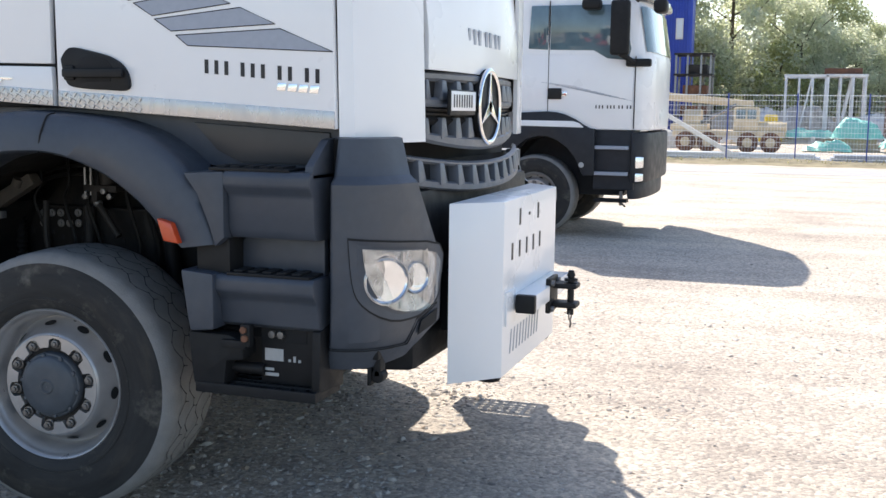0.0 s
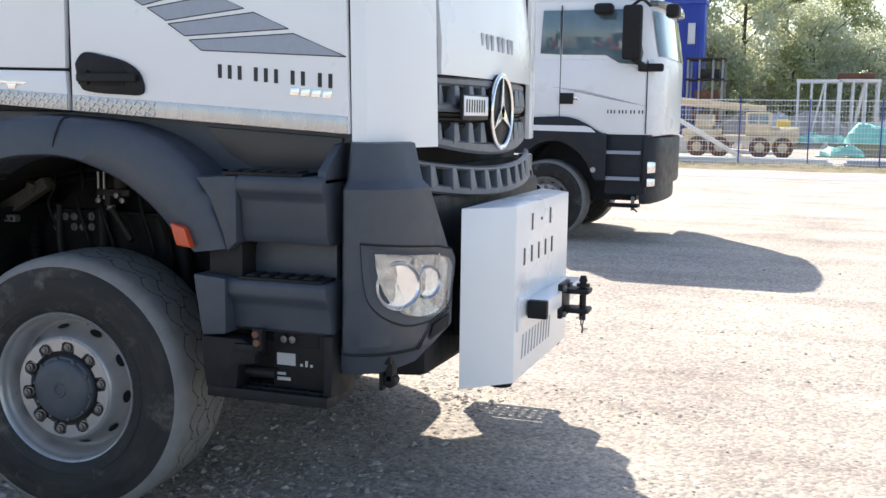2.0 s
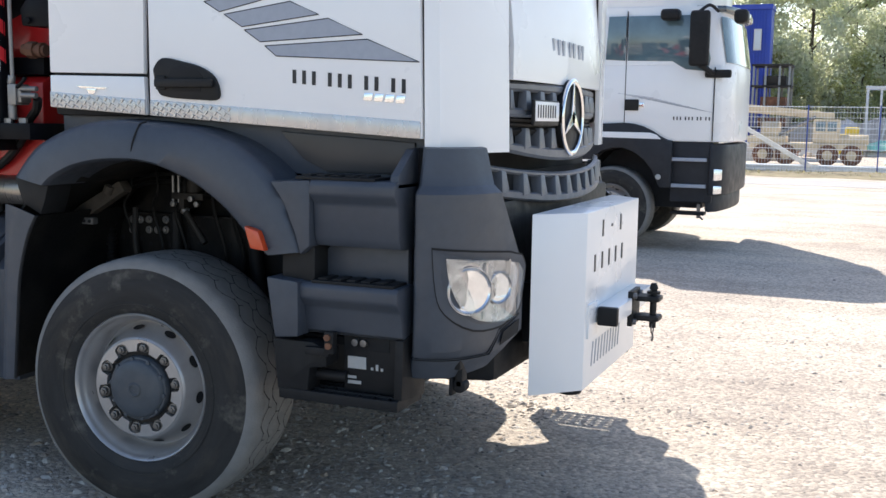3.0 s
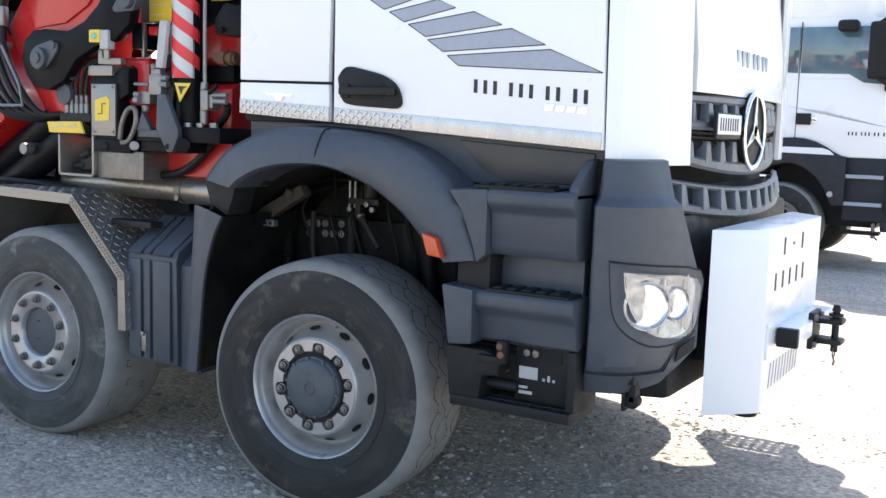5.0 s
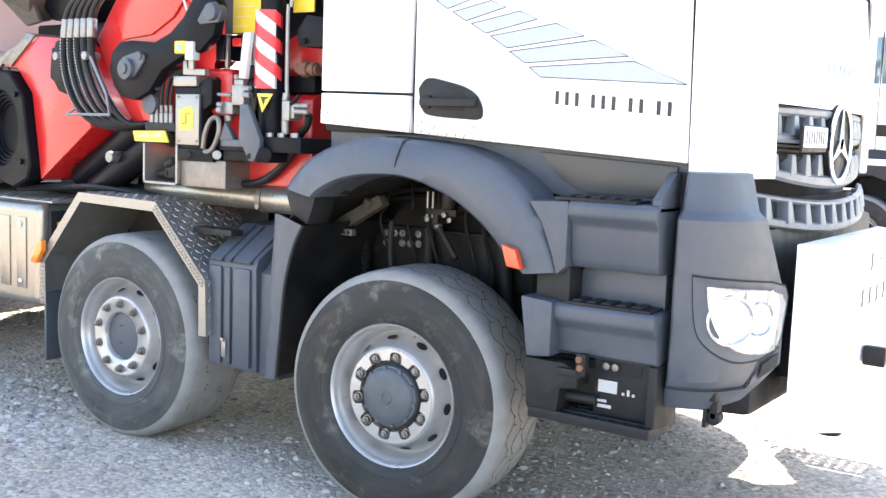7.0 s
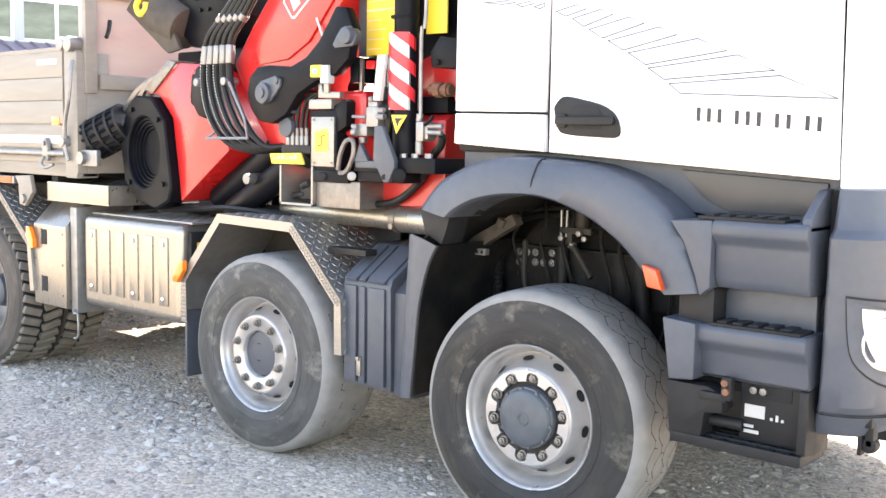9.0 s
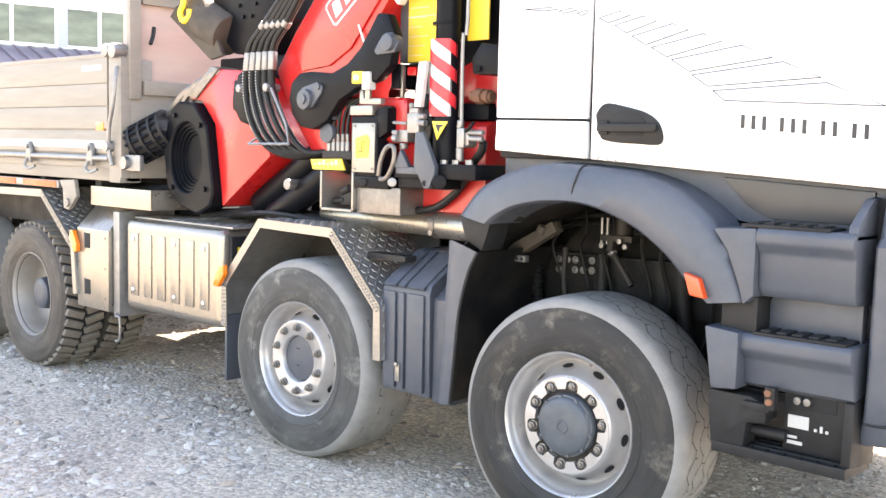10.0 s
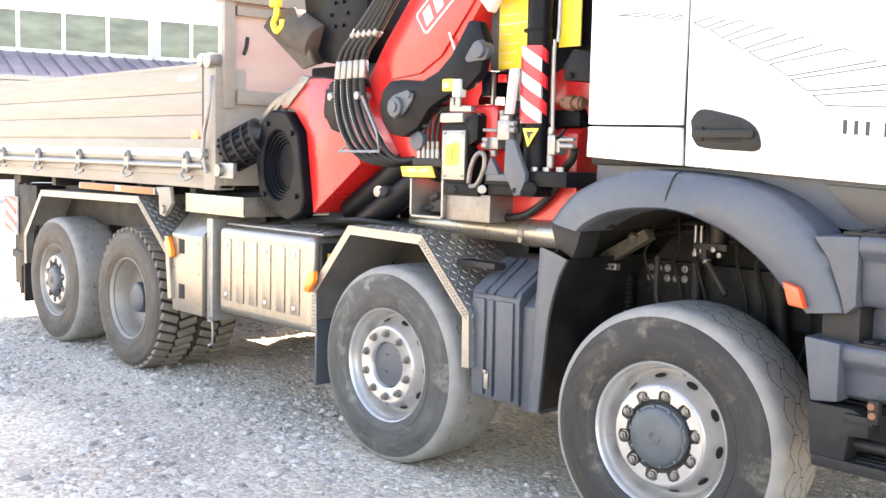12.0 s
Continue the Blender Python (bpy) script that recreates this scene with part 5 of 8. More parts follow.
for z in (0.66, 0.97):
    part("grip_slot", box(-3.985, -3.915, -0.088, -0.08, z - 0.05, z + 0.05, 0.003), "gap", loc)
    part("slot_frame", box(-3.995, -3.985, -0.091, -0.08, z - 0.055, z + 0.055, 0.002), "steel", loc)
for x, z in ((-3.72, 0.60), (-3.72, 0.80), (-3.72, 1.0), (-4.07, 0.82)):
    part("rivet", cyl((x, -0.084, z), (x, -0.089, z), 0.008, 8), "steel", loc)
part("locker_end", prof([(-0.06, 0.50), (-0.06, 1.18), (0.35, 1.20), (0.35, 0.50)], -3.66, -3.585, 0.004), "galv", loc)
part("hook_rod", tube([(-3.62, -0.06, 0.52), (-3.60, -0.08, 0.50), (-3.55, -0.08, 0.50), (-3.55, -0.08, 0.36), (-3.60, -0.08, 0.34)], 0.008, 6, 2), "galv", loc)
part("tray", join(box(-3.95, -3.2, -0.06, -0.05, 1.215, 1.335, 0.003), box(-3.95, -3.94, -0.06, 0.6, 1.215, 1.335, 0.003), box(-3.21, -3.2, -0.06, 0.6, 1.215, 1.335, 0.003), box(-3.95, -3.2, -0.06, 0.6, 1.21, 1.22, 0.002)), "stainless", truck, "open stainless steel tray")
for k in range(6):
    part("coiled_strap", tube([(-3.85 + 0.1 * k, 0.05, 1.27), (-3.8 + 0.1 * k, 0.2, 1.33), (-3.75 + 0.09 * k, 0.4, 1.29)], 0.035, 8, 4), "chassis", truck)
pipe = part("exhaust_pipe", join(cyl((-1.95, 0.30, 1.255), (-0.95, 0.16, 1.265), 0.058, 24), cyl((-0.98, 0.165, 1.265), (-0.60, 0.11, 1.268), 0.064, 24, bev=0.005)), "stainless", truck, "heat-stained stainless exhaust pipe")
part("pipe_clamp", join(cyl((-0.97, 0.163, 1.265), (-0.93, 0.158, 1.265), 0.068, 24), cyl((-0.95, 0.10, 1.23), (-0.95, 0.085, 1.23), 0.014, 10)), "steel", pipe)
part("deck_plate", box(-3.4, -0.6, 0.45, 1.85, 1.16, 1.20, 0.006), "chassis", truck)
part("frame_box", box(-3.4, -2.2, 0.62, 1.7, 0.55, 1.1, 0.02), "chassis", truck)
part("frame_box", box(-4.3, -3.6, 0.4, 1.9, 0.55, 1.2, 0.02), "chassis", truck)
part("air_tank", cyl((-3.3, 0.62, 0.55), (-2.6, 0.62, 0.55), 0.13, 20, bev=0.03), "chassis", truck)
part("rear_frame", join(box(-7.15, -6.95, -0.05, 2.35, 0.55, 0.68, 0.01), box(-7.05, -6.98, 0.0, 0.07, 0.30, 1.30, 0.006), box(-7.0, -6.9, 0.02, 0.5, 1.2, 1.3, 0.01)), "chassis", truck)
part("rear_plate", box(-7.10, -6.70, -0.02, 0.0, 0.64, 1.285, 0.004), "chassis", truck, "dark plate behind the rear mudguard")
part("rear_post", join(box(-7.34, -7.22, 0.02, 0.14, 0.36, 1.36, 0.01), box(-7.20, -7.12, 0.0, 0.10, 0.33, 0.95, 0.008), box(-7.36, -7.05, 0.0, 0.30, 0.60, 0.68, 0.008), cyl((-7.16, 0.05, 0.28), (-7.16, 0.05, 0.36), 0.05, 14)), "chassis", truck, "dark rear support with a foot")
sign = part("warning_board", box(-7.40, -7.11, -0.045, -0.025, 0.825, 1.172, 0.004), "signwhite", truck, "red and white striped warning board")
for k in range(4):
    z = 0.78 + 0.12 * k
    zz = [min(max(v, 0.828), 1.169) for v in (z + 0.10, z - 0.02, z + 0.04, z + 0.16)]
    part("board_stripe", slab([(-7.398, zz[0]), (-7.112, zz[1]), (-7.112, max(zz[2], zz[1] + 0.002)), (-7.398, max(zz[3], zz[0] + 0.002))], -0.0485, 0.003, 0), "signred", sign)

# far side of the truck: unseen parts mirrored to shape its ground shadow
part("wheel_arch", solid(loft([[(b.x, 1.70, b.z + 0.02) for b in si], [(b.x, 2.56, b.z) for b in si], [(a.x, 2.55, a.z) for a in so], [(a.x, 2.28, a.z + 0.01) for a in so]]), 0.008), "grey", truck, "dark grey moulded wheel arch", sharp=60)
# unseen box added where sun slipped behind the far front wheel
part("battery_box", box(-0.95, -0.52, 1.86, 2.45, 0.44, 1.20, 0.02), "grey", truck, "unseen dark grey far-side box added to close a sun gap")
part("upper_step", prof([(2.36, 1.388), (2.595, 1.388), (2.60, 1.335), (2.565, 1.18), (2.36, 1.14)], 0.70, 1.21, 0.01), "grey", truck)
part("lower_step", prof([(2.36, 1.012), (2.585, 1.012), (2.598, 0.955), (2.55, 0.83), (2.36, 0.812)], 0.68, 1.235, 0.01), "grey", truck)
part("side_bracket", join(box(0.70, 0.76, 2.36, 2.50, 0.58, 0.82, 0.01), box(1.13, 1.19, 2.36, 2.50, 0.58, 0.82, 0.01)), "black", truck)
far_step = part("foot_step", join(box(0.70, 1.19, 2.565, 2.58, 0.565, 0.605, 0.004), box(0.70, 1.19, 2.36, 2.38, 0.565, 0.605, 0.004), box(0.70, 0.72, 2.37, 2.57, 0.565, 0.605, 0.004), box(1.17, 1.19, 2.37, 2.57, 0.565, 0.605, 0.004)), "black", truck, "black open-grid foot step")
for k in range(3):
    part("step_rib", box(0.72, 1.175, 2.42 + 0.045 * k, 2.432 + 0.045 * k, 0.57, 0.60, 0.002), "black", far_step)
for k in range(8):
    part("step_rib", box(0.76 + 0.053 * k, 0.772 + 0.053 * k, 2.375, 2.57, 0.57, 0.60, 0.002), "black", far_step)
# unseen mirrored mudguard and sheet, placed to stop sun at the second axle
part("mudguard", solid(loft([[(x, y, z) for x, z in ((-2.43, 0.60), (-2.43, 0.86), (-2.09, 1.232), (-1.48, 1.222), (-1.12, 0.87), (-1.11, 0.60))] for y in (1.78, 2.42)]), 0.006), "chequer", truck, "bent chequer-plate mudguard on the far side", sharp=10)
part("inner_sheet", box(-2.42, -1.12, 1.76, 1.78, 0.55, 1.2, 0.003), "chassis", truck)

# ---- dump body ----
body = thing("dump_body", (-5.8, 1.15, 1.38), "pale aluminium dump body with hinged side boards", "dump body")
board = part("side_board", box(-8.4, -3.635, -0.085, -0.055, 1.50, 2.18, 0.004), "bed", body, "pale ribbed aluminium side board")
for k, (z0, z1) in enumerate(((1.555, 1.70), (1.712, 1.855), (1.859, 2.0), (2.004, 2.165))):
    part("plank", box(-8.4, -3.66, -0.098, -0.08, z0, z1, 0.003), "bed", board)
part("rim_bead", box(-8.4, -3.64, -0.102, -0.05, 2.163, 2.19, 0.006), "bed", board)
part("white_line", box(-8.4, -3.66, -0.1, -0.085, 1.585, 1.635, 0.002), "signwhite", board)
part("label_sheet", box(-3.98, -3.73, -0.1, -0.085, 2.085, 2.12, 0.001), "signwhite", board)
part("reflector", box(-3.80, -3.70, -0.102, -0.09, 1.70, 1.755, 0.003), "orange", board)
post = part("corner_post", join(box(-3.635, -3.50, -0.10, 0.05, 1.37, 2.22, 0.008), box(-3.50, -3.485, -0.10, 0.12, 1.40, 2.15, 0.004)), "bed", body, "pale aluminium corner post")
part("top_pivot", join(cyl((-3.62, -0.14, 2.205), (-3.62, -0.05, 2.205), 0.042, 18, bev=0.006), cyl((-3.53, -0.14, 2.20), (-3.53, -0.05, 2.20), 0.048, 18, bev=0.006), box(-3.64, -3.50, -0.11, -0.09, 2.17, 2.24, 0.006)), "galv", post)
part("lock_rod", tube([(-3.50, -0.12, 2.10), (-3.485, -0.14, 2.0), (-3.50, -0.15, 1.85), (-3.56, -0.14, 1.72), (-3.585, -0.13, 1.58), (-3.56, -0.12, 1.48)], 0.014, 8, 5), "galv", post)
part("lower_pivot", join(cyl((-3.60, -0.15, 1.60), (-3.60, -0.06, 1.60), 0.035, 16, bev=0.005), box(-3.60, -3.30, -0.08, -0.05, 1.45, 1.55, 0.006), cyl((-3.45, -0.11, 1.50), (-3.45, -0.05, 1.50), 0.04, 16)), "galv", post)
part("floor_beam", join(box(-8.4, -3.5, -0.06, 0.05, 1.375, 1.47, 0.006), box(-8.4, -3.5, -0.08, -0.05, 1.46, 1.50, 0.004)), "bed", body)
rod = part("hinge_rod", cyl((-8.4, -0.115, 1.522), (-3.60, -0.115, 1.522), 0.019, 14), "galv", body, "galvanised hinge rod")
for x in (-3.83, -4.70, -5.55, -6.39, -7.21, -8.0):
    lt = part("board_latch", join(slab([(x - 0.035, 1.47), (x + 0.03, 1.47), (x + 0.035, 1.56), (x + 0.012, 1.62), (x - 0.018, 1.62), (x - 0.038, 1.57)], -0.135, 0.03, 0.008), cyl((x, -0.15, 1.585), (x, -0.10, 1.585), 0.016, 12)), "galv", body, "galvanised board latch")
    part("latch_handle", tube([(x, -0.14, 1.50), (x - 0.01, -0.155, 1.455), (x + 0.04, -0.15, 1.43), (x + 0.10, -0.13, 1.45)], 0.011, 6, 3), "galv", lt)
part("floor", box(-8.4, -3.5, 0.0, 2.3, 1.44, 1.48, 0.004), "bed", body)
part("side_board", box(-8.4, -3.6, 2.33, 2.37, 1.48, 2.18, 0.006), "bed", body)
part("tail_board", box(-8.44, -8.40, 0.0, 2.3, 1.48, 2.18, 0.006), "bed", body)
hb = part("headboard", box(-3.56, -3.50, -0.04, 2.34, 1.48, 2.80, 0.006), "bedred", body, "faded pinkish headboard in an aluminium frame")
part("headboard_rail", box(-3.50, -3.47, 0.05, 2.34, 2.50, 2.56, 0.006), "bed", hb)
part("headboard_rail", box(-3.50, -3.45, 0.05, 2.34, 1.93, 2.02, 0.006), "bed", hb)
part("headboard_rail", box(-3.50, -3.46, -0.05, 0.03, 1.9, 2.8, 0.006), "bed", hb)
part("headboard_cap", box(-3.58, -3.44, -0.06, 2.36, 2.58, 2.72, 0.01), "bed", hb)
part("lower_sheet", box(-3.50, -3.478, -0.03, 2.3, 1.40, 1.93, 0.003), "bed", hb)
part("hand_lever", tube([(-3.46, 0.12, 2.36), (-3.44, 0.10, 2.30), (-3.42, 0.07, 2.25)], 0.014, 6, 3), "black", hb)
for x in (-8.0, -7.2, -6.4, -5.6, -4.8, -4.0):
    part("cross_bearer", box(x, x + 0.08, 0.0, 2.3, 1.30, 1.38, 0.006), "chassis", body)
guardrail = part("side_rail", box(-5.62, -4.33, -0.095, -0.06, 1.305, 1.355, 0.004), "galv", truck, "side rail with orange reflector strips")
for x0, x1 in ((-5.58, -4.98), (-4.86, -4.36)):
    part("reflector_strip", box(x0, x1, -0.099, -0.09, 1.308, 1.352, 0.001), "reflectorange", guardrail)
part("rail_bracket", join(slab([(-4.33, 1.36), (-4.12, 1.37), (-4.09, 1.26), (-4.20, 1.16), (-4.27, 1.17), (-4.28, 1.30)], -0.09, 0.03, 0.006), cyl((-4.2, -0.11, 1.21), (-4.2, -0.05, 1.21), 0.03, 12)), "bed", truck)
part("bearer_box", box(-6.6, -4.0, 0.2, 2.1, 1.0, 1.3, 0.01), "chassis", truck)

# unseen second gearbox block, added to stop sun reaching ground between the wheels
part("gearbox", join(box(-1.75, -0.35, 0.80, 1.50, 0.48, 1.15, 0.06), cyl((-2.6, 1.15, 0.72), (-1.7, 1.15, 0.72), 0.10, 16)), "under", truck, "unseen gearbox and shaft added to block sun under the chassis")
# unseen tank added on the sun's path to darken a spot below
part("fuel_tank", box(-3.25, -2.32, 1.72, 2.32, 0.42, 1.12, 0.05), "alu", truck, "unseen far-side metal tank added to block sun")

# ---- loader crane ----
crane = thing("loader_crane", (-1.6, 0.6, 1.2), "red folding loader crane with black hydraulic hoses behind the cab", "crane")
# base and column
part("crane_base", join(box(-1.60, -0.70, 0.26, 1.9, 1.34, 1.50, 0.02), prof([(0.14, 1.33), (0.14, 1.74), (0.19, 1.77), (0.7, 1.77), (0.7, 1.30), (0.2, 1.30)], -1.30, -0.655, 0.015)), "red", crane, "red crane base frame")
# added dark block stands in for the shaded recess above the base
part("base_cover", box(-0.98, -0.655, 0.15, 0.7, 1.772, 1.85, 0.01), "navy", crane)
part("column", box(-1.22, -0.60, 0.22, 0.66, 1.80, 3.3, 0.02), "navy", crane, "dark crane column")
part("base_gusset", slab([(-0.93, 2.0), (-0.62, 2.12), (-0.62, 1.83), (-0.93, 1.83)], 0.20, 0.03, 0.006), "red", crane)
# outrigger beam end: octagonal flange and red housing
C = Vector((-2.985, 1.545))
octo = [(-3.16, 1.83), (-3.06, 1.885), (-2.90, 1.87), (-2.77, 1.74), (-2.70, 1.345), (-2.73, 1.26), (-2.86, 1.205), (-3.06, 1.25), (-3.19, 1.36), (-3.24, 1.62)]
n = 60


def octo_r(t):
    best = 0.5
    d = Vector((math.cos(t), math.sin(t)))
    for p, q in zip(octo, octo[1:] + octo[:1]):
        p, q = Vector(p) - C, Vector(q) - C
        den = d.x * (q.y - p.y) - d.y * (q.x - p.x)
        if abs(den) < 1e-9:
            continue
        r = (p.x * (q.y - p.y) - p.y * (q.x - p.x)) / den
        u = (p.x * d.y - p.y * d.x) / den
        if r > 0 and -1e-6 <= u <= 1 + 1e-6:
            best = r
    return best


rows = []
for f, y, r in ((1, 0.16, 0), (1, 0.055, 0), (0.965, 0.045, 0), (0, 0.045, 0.178), (0, 0.052, 0.170), (0, 0.075, 0.166), (0, 0.075, 0.156), (0, 0.09, 0.152), (0, 0.09, 0.142), (0, 0.105, 0.138), (0, 0.105, 0.128), (0, 0.12, 0.124), (0, 0.12, 0.114), (0, 0.13, 0.110), (0, 0.13, 0.001)):
    row = []
    for i in range(n):
        t = 2 * math.pi * i / n
        rr = octo_r(t) * f if f else r
        rz = rr if f else rr * 1.25
        row.append((C.x + rr * math.cos(t), y, C.y + rz * math.sin(t)))
    rows.append(row)
flange = part("flange", loft(rows, True), "navy", crane, "dark octagonal flange with a deep round socket", sharp=30)
for x, z in ((-3.10, 1.80), (-2.83, 1.74), (-2.78, 1.36), (-3.13, 1.36)):
    part("flange_bolt", cyl((x, 0.045, z), (x, 0.03, z), 0.016, 8), "navy", flange)
part("housing", slab([(-3.05, 1.90), (-2.76, 2.075), (-2.46, 2.055), (-2.40, 1.98), (-2.22, 1.57), (-2.68, 1.26), (-2.70, 1.40), (-2.76, 1.75), (-2.9, 1.89)], 0.10, 0.62, 0.012), "red", crane, "red welded steel housing")
part("housing_back", slab([(-3.1, 1.85), (-2.72, 1.85), (-2.72, 1.30), (-3.1, 1.30)], 0.20, 0.5, 0.01), "navy", crane)
part("housing_cap", slab([(-3.04, 1.92), (-2.78, 2.09), (-2.70, 2.075), (-2.94, 1.90)], 0.085, 0.5, 0.008), "steel", crane)
part("hook_lug", slab([(-2.50, 2.0), (-2.44, 1.99), (-2.41, 1.86), (-2.36, 1.74), (-2.44, 1.76), (-2.52, 1.86)], 0.05, 0.06, 0.012), "navy", crane)
# hose cage
CA, CB = Vector((-3.46, -0.01, 1.605)), Vector((-3.25, 0.10, 1.72))
cage = part("hose_cage", cyl(CA, CB, 0.112, 18, bev=0.01), "gap", crane, "black hose roll in a slatted cage")
d = (CB - CA).normalized()
u, v = frame_of(d)
for k in range(14):
    t = 2 * math.pi * k / 14
    o = (u * math.cos(t) + v * math.sin(t)) * 0.118
    part("cage_slat", tube([CA + o, CB + o], 0.012, 6, 1), "navy", cage)
for f in (0.1, 0.4, 0.7, 0.95):
    p = CA.lerp(CB, f)
    part("cage_ring", cyl(p, p + d * 0.018, 0.131, 20), "black", cage)
for k in range(3):
    part("cage_arm", tube([(-3.30 + 0.14 * k, 0.12, 1.80 + 0.05 * k), (-3.10 + 0.13 * k, 0.10, 1.93 + 0.05 * k), (-2.95 + 0.12 * k, 0.12, 1.99 + 0.035 * k)], 0.022, 6, 4), "galv", cage)
# main boom
boom = part("boom", slab([(-2.03, 2.03), (-1.88, 2.22), (-1.62, 2.50), (-1.20, 2.86), (-0.85, 2.70), (-1.10, 2.42), (-1.33, 2.14), (-1.46, 1.92), (-1.47, 1.70), (-1.57, 1.575), (-1.72, 1.585), (-1.90, 1.80)], -0.01, 0.30, 0.018), "red", crane, "red main boom")
part("boom_side", slab([(-1.86, 2.17), (-1.62, 2.44), (-1.20, 2.78), (-0.98, 2.68), (-1.20, 2.36), (-1.42, 2.12), (-1.58, 2.04), (-1.80, 2.02)], -0.025, 0.02, 0.006), "red", boom)
c0, dd = Vector((-1.455, 2.375)), Vector((0.79, 0.61)).normalized()
nn = Vector((-dd.y, dd.x))


def on_boom(a, b):
    p = c0 + dd * a + nn * b
    return (p.x, p.y)


logo = part("logo_frame", slab([on_boom(*q) for q in ((-0.155, -0.05), (-0.14, -0.068), (0.30, -0.068), (0.30, 0.068), (-0.14, 0.068), (-0.155, 0.05))], -0.0275, 0.003, 0), "signwhite", boom, "white outlined plain mark")
part("logo_field", slab([on_boom(*q) for q in ((-0.145, -0.045), (-0.132, -0.058), (0.31, -0.058), (0.31, 0.058), (-0.132, 0.058), (-0.145, 0.045))], -0.0290, 0.003, 0), "red", logo)
for k in range(4):
    a = -0.11 + 0.095 * k
    part("lettering_bar", slab([on_boom(a - 0.008, -0.038), on_boom(a + 0.052, -0.038), on_boom(a + 0.068, 0.038), on_boom(a + 0.008, 0.038)], -0.0305, 0.003, 0), "signwhite", logo)
part("weld_bead", tube([(-1.36, -0.027, 2.23), (-1.31, -0.027, 2.13)], 0.006, 6, 1), "signwhite", boom)
link = part("boom_link", slab([(-1.80, 1.785), (-1.835, 1.87), (-1.815, 1.955), (-1.75, 2.005), (-1.66, 2.01), (-1.50, 1.995), (-1.38, 2.04), (-1.29, 2.11), (-1.22, 2.20), (-1.17, 2.27), (-1.10, 2.26), (-1.05, 2.16), (-1.08, 2.02), (-1.17, 1.95), (-1.31, 1.92), (-1.44, 1.86), (-1.53, 1.76), (-1.64, 1.715), (-1.74, 1.73)], -0.080, 0.06, 0.014), "navy", crane, "dark curved link plate")
part("pivot_plate", slab([(-1.755, 1.85), (-1.75, 1.90), (-1.71, 1.93), (-1.60, 1.955), (-1.555, 1.935), (-1.56, 1.90), (-1.63, 1.83), (-1.70, 1.81)], -0.092, 0.02, 0.008), "grey", link)
part("pivot_pin", join(cyl((-1.675, -0.115, 1.868), (-1.675, -0.04, 1.868), 0.052, 24, bev=0.006), cyl((-1.675, -0.125, 1.868), (-1.675, -0.11, 1.868), 0.026, 12), cyl((-1.585, -0.10, 1.93), (-1.585, -0.05, 1.93), 0.018, 12)), "grey", link)
part("link_roller", join(cyl((-1.068, -0.12, 2.123), (-1.068, -0.04, 2.123), 0.040, 24, bev=0.008), slab([(-1.176, 2.087), (-1.156, 2.069), (-1.037, 2.075), (-1.013, 2.118), (-1.055, 2.17), (-1.096, 2.169), (-1.14, 2.136)], -0.095, 0.02, 0.008)), "grey", link, "grey pin roller on a bracket")
part("knee_pin", join(cyl((-1.575, -0.045, 1.70), (-1.575, 0.02, 1.70), 0.052, 20, bev=0.008), cyl((-1.535, -0.05, 1.79), (-1.535, 0.02, 1.79), 0.026, 14, bev=0.004)), "grey", link)
part("yellow_arm", slab([(-1.20, 2.46), (-1.06, 2.36), (-1.04, 2.44), (-0.95, 2.34), (-0.93, 2.6), (-1.1, 2.75)], -0.05, 0.05, 0.01), "yellow", crane)
part("white_arm", slab([(-1.16, 2.40), (-1.06, 2.30), (-0.98, 2.40), (-1.10, 2.52)], -0.055, 0.05, 0.006), "signwhite", crane)
# hoses over the knee
bundle = part("hose_bracket", join(tube([(-2.14, -0.11, 1.635), (-1.79, -0.11, 1.64), (-1.815, -0.11, 1.74), (-1.945, -0.11, 1.93)], 0.008, 6, 1, False), tube([(-2.14, -0.11, 1.635), (-2.10, -0.06, 1.68), (-2.235, -0.06, 1.93)], 0.008, 6, 1, False)), "galv", crane, "bent rod guide for the hoses")
for k in range(10):
    f = k / 9
    y = -0.055 - 0.03 * (k % 2)
    off = 0.235 * f - 0.015
    pts = [(-1.66 + off * 0.55, y, 2.66), (-1.86 + off * 0.7, y, 2.44), (-2.05 + off * 0.9, y, 2.27), (-2.18 + off, y, 2.15), (-2.215 + off * 1.12, y, 1.95), (-2.165 + off * 1.35, y, 1.76), (-2.06 + off * 1.35, y + 0.02, 1.63), (-1.88 + off * 0.9, y + 0.05, 1.575 + 0.02 * f), (-1.66 + off * 0.4, y + 0.12, 1.60 + 0.03 * f), (-1.5, 0.10, 1.72)]
    hs = part("hose", tube(pts, 0.0165, 8, 6), "hose", crane, "black hydraulic hose" if k == 0 else "")
    if k in (0, 1, 3, 5):
        sp = smooth_pts(pts, 40)
        bm = bm_new()
        for i in range(128, 240, 3):
            a, b = sp[i], sp[i + 1]
            merge(bm, poly([a + Vector((-0.005, -0.0163, 0)), b + Vector((-0.005, -0.0163, 0)), b + Vector((0.002, -0.0170, 0)), a + Vector((0.002, -0.0170, 0))], (0, -0.0012, 0)))
        tagged(part("print_mark", bm, "signwhite", hs), kind="stuff")
    part("ferrule", cyl((-2.19 + off, y, 2.125), (-2.20 + off * 1.03, y, 2.03), 0.021, 10, bev=0.003), "galv", hs)
    part("ferrule", cyl((-2.045 + off * 0.9, y, 2.275), (-2.075 + off * 0.92, y, 2.25), 0.021, 10, bev=0.003), "galv", hs)
